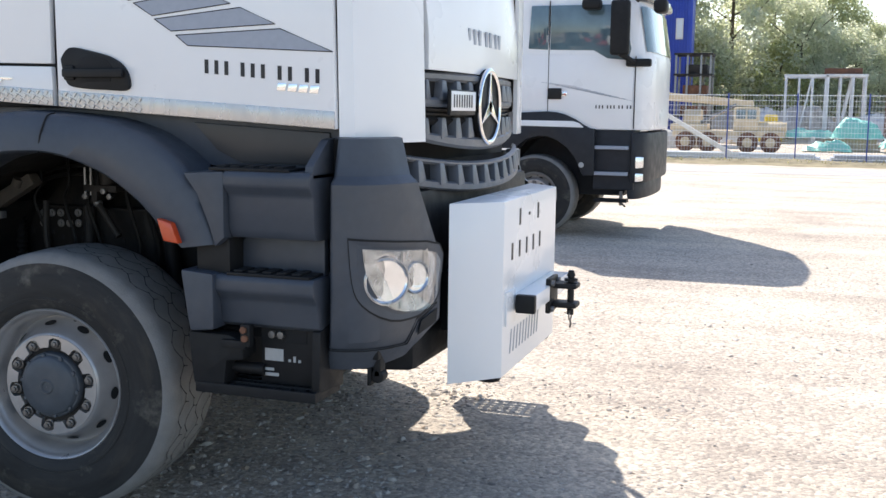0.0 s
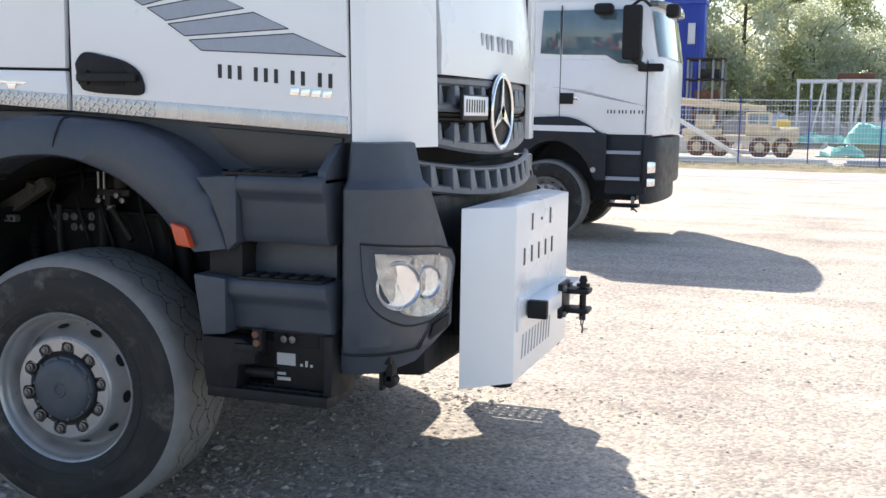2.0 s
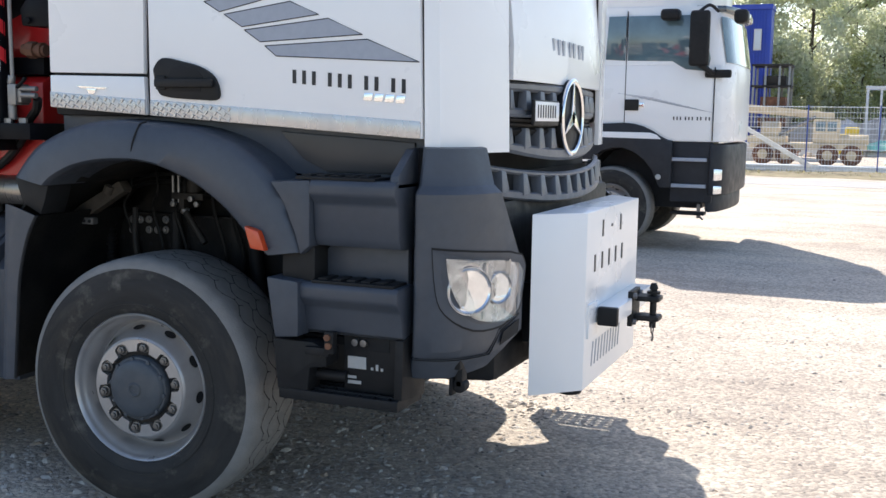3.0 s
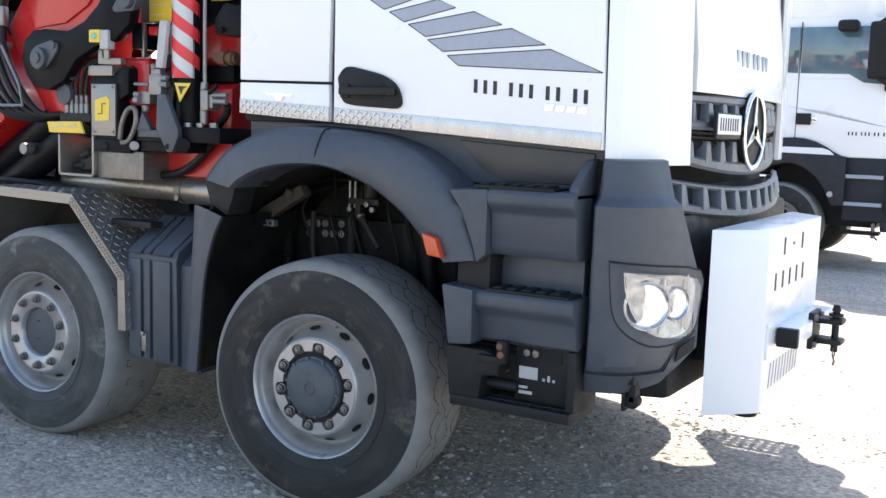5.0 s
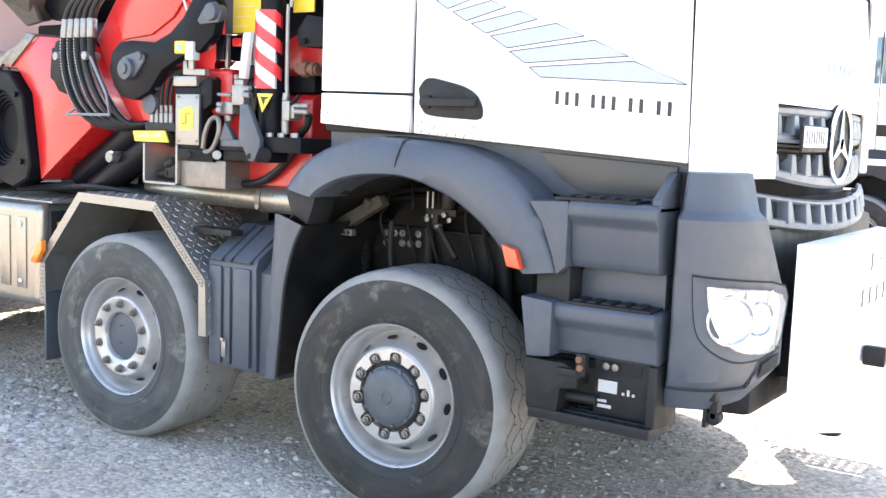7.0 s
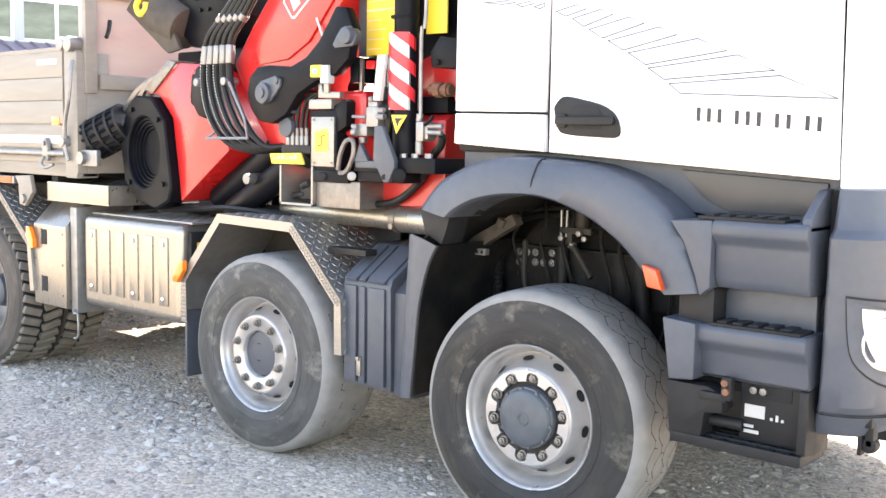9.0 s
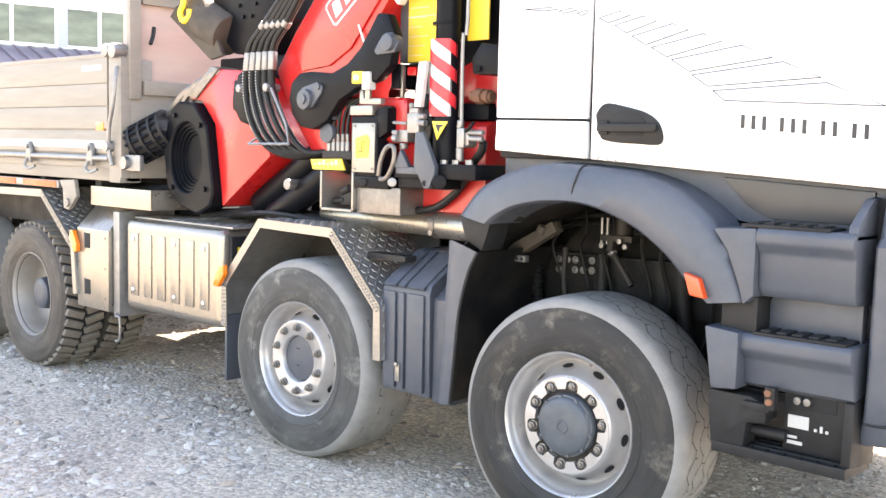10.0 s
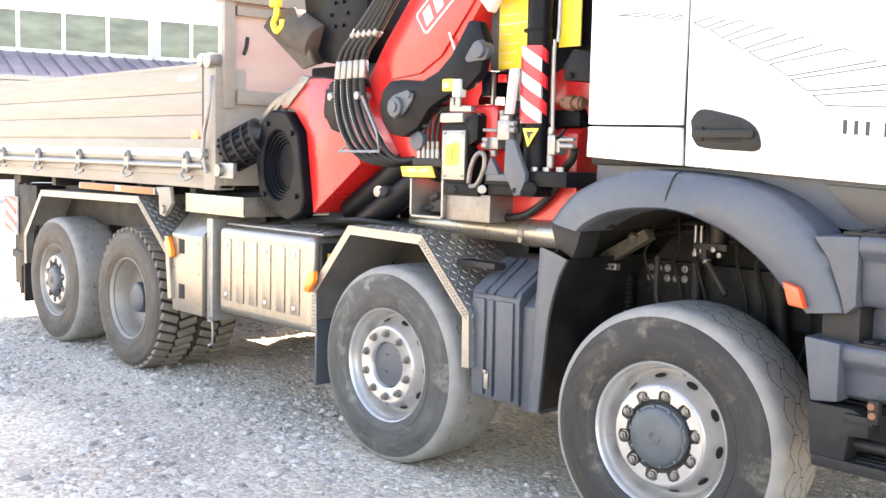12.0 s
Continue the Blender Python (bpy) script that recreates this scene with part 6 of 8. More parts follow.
part("cam_plate", slab([(-2.42, 1.88), (-2.38, 2.02), (-2.26, 2.08), (-2.18, 1.95), (-2.20, 1.74), (-2.30, 1.76), (-2.43, 1.83)], -0.012, 0.03, 0.012), "navy", crane)
part("guide_bolt", cyl((-2.225, -0.12, 1.935), (-2.225, -0.03, 1.935), 0.022, 12, bev=0.004), "galv", bundle)
part("guide_bolt", cyl((-1.985, -0.12, 1.935), (-1.985, -0.03, 1.935), 0.022, 12, bev=0.004), "galv", bundle)
# rotator, winch block and yellow hook
winch = part("winch_block", slab([(-2.98, 2.62), (-2.93, 2.33), (-2.74, 2.17), (-2.50, 2.165), (-2.33, 2.36), (-2.35, 2.8), (-2.9, 2.8)], 0.22, 0.5, 0.02), "navy", crane, "dark winch block")
part("drum", cyl((-3.06, 0.22, 2.40), (-2.80, 0.24, 2.28), 0.13, 20, bev=0.02), "dustmetal", winch)
part("drum_bracket", slab([(-3.31, 2.42), (-3.24, 2.48), (-2.98, 2.52), (-2.90, 2.40), (-2.74, 2.155), (-2.87, 2.135), (-3.0, 2.22)], 0.14, 0.03, 0.008), "dustmetal", winch)
for k in range(6):
    t = 2 * math.pi * k / 6
    part("block_bolt", cyl((-2.60 + 0.08 * math.cos(t), 0.222, 2.45 + 0.08 * math.sin(t)), (-2.60 + 0.08 * math.cos(t), 0.205, 2.45 + 0.08 * math.sin(t)), 0.012, 8), "navy", winch)
part("hook", join(tube([(-3.10, 0.10, 2.55), (-3.09, 0.10, 2.48), (-3.125, 0.10, 2.425), (-3.09, 0.10, 2.375), (-3.03, 0.10, 2.40), (-3.025, 0.10, 2.44)], 0.02, 8, 5), cyl((-3.10, 0.10, 2.52), (-3.10, 0.10, 2.66), 0.04, 14, bev=0.01)), "yellow", crane, "yellow load hook")
part("cross_arm", box(-3.0, -2.2, 0.30, 0.55, 2.02, 2.16, 0.02), "navy", crane)
# rams below
for p, q, r in (((-2.55, 0.30, 1.28), (-1.78, 0.22, 1.66), 0.085), ((-2.30, 0.20, 1.22), (-1.55, 0.15, 1.60), 0.075), ((-2.6, 0.5, 1.3), (-1.7, 0.5, 1.9), 0.10)):
    ram = part("ram", join(cyl(p, q, r, 22, bev=0.012), cyl(q, Vector(q) + (Vector(q) - Vector(p)) * 0.25, r * 0.5, 16)), "navy", crane, "dark hydraulic ram")
    part("ram_collar", cyl(Vector(p).lerp(Vector(q), 0.90), Vector(p).lerp(Vector(q), 0.98), r * 1.12, 20, bev=0.006), "black", ram)
part("ram_eye", cyl((-2.02, 0.06, 1.42), (-2.02, 0.16, 1.42), 0.03, 14, bev=0.004), "galv", crane)
part("knuckle_plate", slab([(-2.5, 1.22), (-1.5, 1.22), (-1.35, 1.45), (-1.5, 1.62), (-1.9, 1.5), (-2.4, 1.45)], 0.62, 0.05, 0.01), "navy", crane)
# control stand
ctrl = part("control_stand", join(box(-1.4, -1.205, -0.03, 0.1, 1.483, 1.785, 0.01), slab([(-1.238, 1.799), (-1.162, 1.836), (-1.14, 1.822), (-1.143, 1.706), (-1.202, 1.677)], -0.028, 0.1, 0.006), box(-1.371, -1.116, -0.04, 0.1, 1.432, 1.492, 0.008)), "navy", crane, "crane control stand with a yellow switch box")
part("dial_plate", box(-1.378, -1.214, -0.042, -0.028, 1.509, 1.75, 0.003), "alu", ctrl, "scratched aluminium dial plate")
part("yellow_sticker", slab([(-1.35, 1.675), (-1.271, 1.694), (-1.25, 1.676), (-1.256, 1.582), (-1.349, 1.577)], -0.0445, 0.003, 0), "yellow", ctrl)
part("lettering_bar", tube([(-1.325, -0.046, 1.61), (-1.3, -0.046, 1.611), (-1.3, -0.046, 1.658), (-1.276, -0.046, 1.658)], 0.0025, 4, 1, False), "ink", ctrl)
part("screw", cyl((-1.362, -0.042, 1.737), (-1.356, -0.048, 1.737), 0.006, 8), "steel", ctrl)
part("screw", cyl((-1.233, -0.042, 1.737), (-1.226, -0.048, 1.737), 0.006, 8), "steel", ctrl)
part("screw", cyl((-1.36, -0.042, 1.524), (-1.353, -0.048, 1.524), 0.006, 8), "steel", ctrl)
part("screw", cyl((-1.23, -0.042, 1.527), (-1.224, -0.048, 1.528), 0.006, 8), "steel", ctrl)
part("stand_cap", box(-1.395, -1.231, -0.045, 0.03, 1.788, 1.836, 0.005), "alu", ctrl, "pale metal head block")
part("box_bracket", join(slab([(-1.32, 1.911), (-1.295, 1.91), (-1.288, 1.871), (-1.168, 1.867), (-1.167, 1.839), (-1.319, 1.842)], -0.05, 0.03, 0.003), box(-1.27, -1.236, -0.06, -0.045, 1.864, 1.96, 0.003)), "alu", ctrl)
sw = part("switch_box", box(-1.325, -1.253, -0.1, -0.05, 1.937, 1.997, 0.008), "yellow", ctrl, "yellow switch box with a green button")
part("button", cyl((-1.293, -0.098, 1.966), (-1.277, -0.112, 1.965), 0.014, 16, bev=0.003), "tarp", sw)
part("switch_side", box(-1.258, -1.202, -0.095, -0.05, 1.907, 1.994, 0.006), "paper", sw)
part("round_lamp", cyl((-1.375, -0.04, 1.916), (-1.443, 0.02, 1.921), 0.03, 18, bev=0.006), "grey", ctrl)
part("red_cover", box(-1.476, -1.08, 0.03, 0.24, 1.653, 1.878, 0.035, 3), "red", ctrl, "red rounded valve cover")
hs = part("control_hose", tube([(-1.573, -0.02, 1.637), (-1.578, -0.02, 1.729), (-1.56, -0.01, 1.821), (-1.507, 0.01, 1.866), (-1.457, 0.03, 1.871)], 0.009, 8, 5), "hose", crane)
part("hose_fitting", cyl((-1.573, -0.02, 1.594), (-1.574, -0.02, 1.656), 0.013, 10, bev=0.003), "galv", hs)
part("hose_sleeve", cyl((-1.574, -0.02, 1.656), (-1.576, -0.02, 1.695), 0.0105, 10, bev=0.002), "steel", hs)
hs = part("control_hose", tube([(-1.538, -0.02, 1.638), (-1.542, -0.02, 1.729), (-1.525, -0.01, 1.821), (-1.473, 0.01, 1.866), (-1.423, 0.03, 1.871)], 0.009, 8, 5), "hose", crane)
part("hose_fitting", cyl((-1.538, -0.02, 1.595), (-1.538, -0.02, 1.656), 0.013, 10, bev=0.003), "galv", hs)
part("hose_sleeve", cyl((-1.538, -0.02, 1.656), (-1.54, -0.02, 1.695), 0.0105, 10, bev=0.002), "steel", hs)
hs = part("control_hose", tube([(-1.503, -0.02, 1.638), (-1.507, -0.02, 1.729), (-1.49, -0.01, 1.82), (-1.438, 0.01, 1.865), (-1.388, 0.03, 1.87)], 0.009, 8, 5), "hose", crane)
part("hose_fitting", cyl((-1.502, -0.02, 1.596), (-1.503, -0.02, 1.657), 0.013, 10, bev=0.003), "galv", hs)
part("hose_sleeve", cyl((-1.503, -0.02, 1.657), (-1.505, -0.02, 1.695), 0.0105, 10, bev=0.002), "steel", hs)
hs = part("control_hose", tube([(-1.468, -0.02, 1.639), (-1.472, -0.02, 1.729), (-1.455, -0.01, 1.82), (-1.404, 0.01, 1.865), (-1.355, 0.03, 1.869)], 0.009, 8, 5), "hose", crane)
part("hose_fitting", cyl((-1.467, -0.02, 1.596), (-1.468, -0.02, 1.657), 0.013, 10, bev=0.003), "galv", hs)
part("hose_sleeve", cyl((-1.468, -0.02, 1.657), (-1.47, -0.02, 1.696), 0.0105, 10, bev=0.002), "steel", hs)
hs = part("control_hose", tube([(-1.433, -0.02, 1.639), (-1.437, -0.02, 1.729), (-1.421, -0.01, 1.82), (-1.37, 0.01, 1.864), (-1.321, 0.03, 1.869)], 0.009, 8, 5), "hose", crane)
part("hose_fitting", cyl((-1.433, -0.02, 1.597), (-1.433, -0.02, 1.657), 0.013, 10, bev=0.003), "galv", hs)
part("hose_sleeve", cyl((-1.433, -0.02, 1.657), (-1.435, -0.02, 1.696), 0.0105, 10, bev=0.002), "steel", hs)
part("valve_bar", box(-1.6, -1.379, -0.045, 0.06, 1.569, 1.61, 0.006), "black", crane)
yp = part("yellow_plate", slab([(-1.672, 1.565), (-1.437, 1.572), (-1.409, 1.515), (-1.656, 1.514)], -0.062, 0.012, 0.002), "yellow", crane, "yellow instruction plate")
part("lettering_bar", box(-1.643, -1.621, -0.0635, -0.0615, 1.537, 1.543, 0), "machine", yp)
part("lettering_bar", box(-1.61, -1.588, -0.0635, -0.0615, 1.538, 1.552, 0), "machine", yp)
part("lettering_bar", box(-1.578, -1.556, -0.0635, -0.0615, 1.539, 1.561, 0), "machine", yp)
part("lettering_bar", box(-1.546, -1.524, -0.0635, -0.0615, 1.54, 1.546, 0), "machine", yp)
part("lettering_bar", box(-1.514, -1.492, -0.0635, -0.0615, 1.54, 1.554, 0), "machine", yp)
part("lettering_bar", box(-1.483, -1.461, -0.0635, -0.0615, 1.541, 1.563, 0), "machine", yp)
tb = part("tool_box", join(box(-1.62, -1.606, -0.04, 0.25, 1.308, 1.507, 0.002), box(-1.380, -1.366, -0.04, 0.25, 1.308, 1.507, 0.002), box(-1.62, -1.366, -0.04, 0.25, 1.308, 1.320, 0.002), box(-1.62, -1.366, 0.235, 0.25, 1.308, 1.507, 0.002)), "alu", crane, "open aluminium tool box")
part("box_plug", join(cyl((-1.588, 0.03, 1.352), (-1.504, 0.03, 1.362), 0.016, 12, bev=0.0), box(-1.53, -1.443, 0.02, 0.12, 1.336, 1.42, 0.008), cyl((-1.511, 0.02, 1.405), (-1.456, 0.02, 1.426), 0.02, 12, bev=0.0)), "black", tb)
part("deck_box", box(-1.363, -1.052, -0.02, 0.3, 1.308, 1.441, 0.006), "steel", crane, "plain steel deck box")
# outrigger leg
leg = part("outrigger_leg", join(cyl((-0.822, 0.05, 1.563), (-0.827, 0.05, 1.777), 0.064, 28), cyl((-0.827, 0.05, 1.774), (-0.826, 0.05, 3.1), 0.058, 28, bev=0.004)), "navy", crane, "dark outrigger leg with a striped sleeve")
part("striped_sleeve", cyl((-0.841, 0.05, 1.782), (-0.841, 0.05, 2.135), 0.0705, 32), "signwhite", leg, "white sleeve with red diagonal stripes")
for k in range(4):
    rows = []
    zb_ = 1.697 + 0.118 * k
    for i in range(17):
        t = math.pi + math.pi * i / 16
        sl = 0.15 * (1 - i / 16)
        lo, hi = (min(max(zb_ + sl + h, 1.782), 2.135) for h in (0, 0.058))
        rows.append([(-0.841 + 0.0722 * math.cos(t), 0.05 + 0.0722 * math.sin(t), lo), (-0.841 + 0.0722 * math.cos(t), 0.05 + 0.0722 * math.sin(t), hi)])
    part("sleeve_stripe", loft(rows), "signred", leg)
tri = part("warning_sign", slab([(-0.827, 1.758), (-0.728, 1.757), (-0.794, 1.672)], -0.047, 0.004, 0.001), "yellow", leg, "yellow triangular warning sign")
part("sign_mark", slab([(-0.804, 1.744), (-0.748, 1.742), (-0.775, 1.729), (-0.784, 1.705)], -0.049, 0.003, 0), "ink", tri)
part("leg_collar", cyl((-0.836, 0.05, 2.201), (-0.836, 0.05, 2.214), 0.068, 24, bev=0.003), "navy", leg)
part("slide_rod", tube([(-0.686, 0.0, 1.752), (-0.689, 0.0, 2.013), (-0.686, 0.0, 2.152), (-0.664, 0.0, 2.204), (-0.664, 0.0, 2.9)], 0.0085, 8, 3), "galv", leg)
part("lock_block", join(box(-0.688, -0.643, -0.03, 0.05, 1.64, 1.727, 0.005), box(-0.65, -0.623, -0.02, 0.04, 1.65, 1.721, 0.004), cyl((-0.625, -0.02, 1.708), (-0.536, -0.02, 1.707), 0.012, 10, bev=0.003), cyl((-0.617, -0.02, 1.681), (-0.538, -0.02, 1.679), 0.013, 10, bev=0.003), cyl((-0.692, 0.0, 1.641), (-0.691, 0.0, 1.577), 0.018, 12, bev=0.003), cyl((-0.694, 0.0, 1.728), (-0.689, 0.0, 1.763), 0.016, 12, bev=0.003)), "galv", leg)
part("lock_handle", tube([(-0.631, -0.03, 1.713), (-0.593, -0.04, 1.735), (-0.576, -0.04, 1.753)], 0.008, 8, 5), "navy", crane)
part("elbow_hose", tube([(-0.552, 0.0, 1.666), (-0.579, 0.02, 1.623), (-0.648, 0.05, 1.578), (-0.711, 0.08, 1.51), (-0.804, 0.1, 1.427), (-0.928, 0.1, 1.352), (-1.076, 0.1, 1.333), (-1.178, 0.1, 1.375), (-1.188, 0.1, 1.435)], 0.019, 8, 5), "hose", crane)
part("leg_frame", join(box(-1.062, -0.784, -0.055, 0.14, 1.493, 1.551, 0.006), box(-0.8, -0.551, -0.05, 0.16, 1.495, 1.564, 0.006), box(-1.052, -0.751, -0.04, 0.1, 1.445, 1.503, 0.01)), "navy", crane, "dark outrigger frame")
part("frame_rail", box(-1.045, -0.791, -0.06, -0.05, 1.512, 1.544, 0.003), "grey", crane)
part("grey_bracket", slab([(-0.898, 1.708), (-0.847, 1.706), (-0.767, 1.551), (-0.768, 1.518), (-0.802, 1.451), (-0.836, 1.447), (-0.869, 1.5), (-0.904, 1.55)], -0.085, 0.03, 0.008), "grey", crane, "grey pierced lifting bracket")
part("bracket_hole", cyl((-0.825, -0.088, 1.474), (-0.83, -0.083, 1.474), 0.013, 14, bev=0), "gap", crane)
part("grey_bracket", slab([(-1.013, 1.627), (-0.955, 1.543), (-1.052, 1.54)], -0.065, 0.03, 0.006), "grey", crane)
part("guide_ring", cyl((-0.745, -0.075, 1.483), (-0.836, 0.02, 1.479), 0.033, 18, bev=0.005), "navy", crane)
part("guide_ring", cyl((-1.281, -0.055, 1.461), (-1.364, 0.02, 1.457), 0.02, 16, bev=0.004), "black", crane)
part("guide_ring", cyl((-1.068, -0.06, 1.469), (-1.151, 0.02, 1.465), 0.022, 16, bev=0.004), "galv", crane)
part("bolt_head", cyl((-0.768, -0.02, 1.555), (-0.769, -0.02, 1.582), 0.018, 6, bev=0.0), "galv", crane)
part("bolt_head", cyl((-0.614, -0.02, 1.559), (-0.615, -0.02, 1.585), 0.018, 6, bev=0.0), "galv", crane)
part("bolt_head", cyl((-0.696, -0.02, 1.557), (-0.696, -0.02, 1.583), 0.018, 6, bev=0.0), "galv", crane)
part("hanging_link", tube([(-1.162, -0.06, 1.497), (-1.144, -0.065, 1.567), (-1.112, -0.065, 1.625), (-1.075, -0.065, 1.643), (-1.052, -0.065, 1.624), (-1.054, -0.065, 1.569), (-1.083, -0.065, 1.511), (-1.118, -0.06, 1.484), (-1.152, -0.06, 1.483)], 0.012, 8, 5), "steel", crane, "hanging steel chain link")
valve = part("valve_block", join(box(-0.997, -0.919, -0.04, 0.04, 1.704, 1.796, 0.006), box(-0.994, -0.935, -0.03, 0.03, 1.795, 1.821, 0.005), box(-1.065, -1.001, -0.03, 0.03, 1.661, 1.718, 0.006), cyl((-1.091, -0.03, 1.678), (-1.062, -0.03, 1.678), 0.02, 12, bev=0.0), cyl((-0.931, -0.03, 1.78), (-0.887, -0.03, 1.78), 0.013, 10, bev=0.0), cyl((-0.931, -0.03, 1.752), (-0.883, -0.03, 1.75), 0.015, 10, bev=0.0), cyl((-1.091, -0.035, 1.752), (-1.0, -0.035, 1.749), 0.008, 8, bev=0.0), cyl((-1.091, -0.035, 1.706), (-1.058, -0.035, 1.704), 0.012, 10, bev=0.0)), "galv", crane, "galvanised valve block")
part("lever", slab([(-0.923, 2.032), (-0.874, 2.034), (-0.905, 1.823), (-0.949, 1.825)], -0.045, 0.025, 0.004), "paper", valve, "pale hand lever")
part("spool_cap", cyl((-0.98, -0.02, 1.82), (-0.984, -0.02, 1.843), 0.016, 12, bev=0.003), "steel", valve)
part("spool_cap", cyl((-1.035, -0.02, 1.655), (-1.034, -0.02, 1.627), 0.02, 12, bev=0.003), "steel", valve)
part("spindle", cyl((-0.943, 0.03, 1.89), (-0.942, 0.03, 2.019), 0.01, 10, bev=0.0), "galv", valve)
part("spindle", cyl((-0.916, 0.03, 1.889), (-0.916, 0.03, 2.018), 0.01, 10, bev=0.0), "galv", valve)
part("spindle", cyl((-0.894, 0.03, 1.889), (-0.894, 0.03, 2.017), 0.01, 10, bev=0.0), "galv", valve)
part("column_post", box(-0.964, -0.907, 0.03, 0.14, 1.56, 1.887, 0.01), "navy", crane)
part("column_post", box(-1.117, -1.1, 0.03, 0.05, 1.876, 2.031, 0.002), "alu", crane)
part("dark_housing", join(box(-1.171, -1.113, 0.02, 0.14, 1.915, 2.035, 0.006), box(-1.127, -0.897, 0.04, 0.1, 2.028, 2.032, 0.002)), "navy", crane)
part("red_valve", box(-1.093, -1.035, 0.05, 0.12, 1.98, 2.02, 0.005), "red", crane)
part("valve_hose", tube([(-0.956, 0.02, 1.822), (-0.912, 0.0, 1.798), (-0.903, 0.0, 1.708), (-0.954, 0.03, 1.617), (-1.013, 0.05, 1.559)], 0.008, 6, 4), "hose", crane)
part("valve_hose", tube([(-0.943, 0.02, 1.821), (-0.903, 0.0, 1.798), (-0.895, 0.0, 1.708), (-0.946, 0.03, 1.617), (-0.997, 0.05, 1.559)], 0.008, 6, 4), "hose", crane)
part("valve_hose", tube([(-0.931, 0.02, 1.821), (-0.893, 0.0, 1.798), (-0.887, 0.0, 1.708), (-0.938, 0.03, 1.617), (-0.981, 0.05, 1.559)], 0.008, 6, 4), "hose", crane)
part("valve_hose", tube([(-0.918, 0.02, 1.821), (-0.884, 0.0, 1.798), (-0.879, 0.0, 1.708), (-0.93, 0.03, 1.618), (-0.965, 0.05, 1.56)], 0.008, 6, 4), "hose", crane)
s1 = part("yellow_chart", box(-1.126, -0.933, 0.085, 0.095, 2.045, 2.75, 0.003), "yellow", crane, "yellow load chart")
part("chart_frame", box(-1.193, -0.938, 0.097, 0.14, 2.044, 2.8, 0.004), "grey", s1)
part("chart_line", box(-1.126, -0.933, 0.083, 0.0855, 2.259, 2.263, 0), "machine", s1)
for k in range(9):
    part("lettering_bar", box(-1.114, -1.026 + 0.018 * (k % 3), 0.083, 0.0855, 2.075 + 0.045 * k, 2.079 + 0.045 * k, 0), "machine", s1)
part("yellow_chart", box(-0.78, -0.652, 0.13, 0.14, 2.135, 2.6, 0.003), "yellow", crane, "yellow load chart")
part("side_box", join(slab([(-0.654, 2.04), (-0.598, 2.107), (-0.47, 2.089), (-0.467, 1.961), (-0.645, 1.971)], 0.02, 0.2, 0.008), cyl((-0.618, 0.02, 1.992), (-0.6, 0.0, 1.99), 0.014, 10, bev=0.003)), "navy", crane, "dark steel box")
part("pipe_union", join(cyl((-0.715, 0.1, 1.878), (-0.589, 0.1, 1.873), 0.024, 14, bev=0.0), cyl((-0.685, 0.1, 1.877), (-0.645, 0.1, 1.875), 0.036, 8, bev=0.0), cyl((-0.626, 0.1, 1.875), (-0.604, 0.1, 1.874), 0.032, 12, bev=0.0)), "rust", crane)
for k in range(5):
    part("deck_hose", tube([(-2.9 + 0.02 * k, 0.1 + 0.03 * k, 1.20), (-2.6, 0.16 + 0.05 * k, 1.22), (-2.2, 0.1 + 0.06 * k, 1.25), (-1.8, 0.18 + 0.05 * k, 1.22)], 0.016, 6, 4), "hose", crane)

# ---- second truck, further back ----
t2 = thing("truck", (-1.5, 11.0, 0), "white truck with dark lower body and mirrors, parked on gravel", "truck")
Y2 = 9.85
T2L = Vector((-1.5, 11.0, 0))
for x, y, flip in ((-0.48, Y2 + 0.03, False), (-0.48, Y2 + 2.38, True)):
    copy_part(wf, Matrix.Translation(Vector((x, y, 0.518)) - T2L) @ Matrix.Rotation(radians(180 if flip else 0), 4, "Z"), t2)
for x, y, flip in ((-3.9, Y2 + 0.03, False), (-3.9, Y2 + 2.38, True)):
    copy_part(wd, Matrix.Translation(Vector((x, y, 0.518)) - T2L) @ Matrix.Rotation(radians(180 if flip else 0), 4, "Z"), t2)


def mirror2(p):
    return p + [(x, 2 * (Y2 + 1.2) - y) for x, y in reversed(p)]


N2 = [(0.74, Y2), (0.86, Y2 + 0.06), (0.94, Y2 + 0.20), (0.98, Y2 + 0.45), (1.0, Y2 + 1.0)]
cab2 = part("cab", join(plan([(-1.25, Y2)] + mirror2(N2) + [(-1.25, Y2 + 2.4)], 1.38, 2.34, 0.03)), "white", t2, "white truck cab")
bm = loft([[(x - 0.16 * (z - 2.3), y + (0.05 * (z - 2.3) if y < Y2 + 1 else -0.05 * (z - 2.3)), z) for x, y in [(-1.25, Y2)] + mirror2(N2) + [(-1.25, Y2 + 2.4)]] for z in (2.33, 2.6, 2.95, 3.05)], True)
bm.faces.new([v for v in bm.verts if v.co.z > 3.04])
part("cab_top", bm, "white", cab2)
part("roof", plan([(-1.25, Y2 + 0.06)] + mirror2([(0.45, Y2 + 0.06), (0.66, Y2 + 0.25), (0.74, Y2 + 1.0)]) + [(-1.25, Y2 + 2.34)], 3.0, 3.72, 0.07), "white", cab2)
part("sun_visor", plan(mirror2([(0.5, Y2 + 0.05), (0.86, Y2 + 0.15), (0.98, Y2 + 0.5), (1.02, Y2 + 1.0)]), 2.98, 3.06, 0.02), "darkglass", cab2, "dark sun visor")
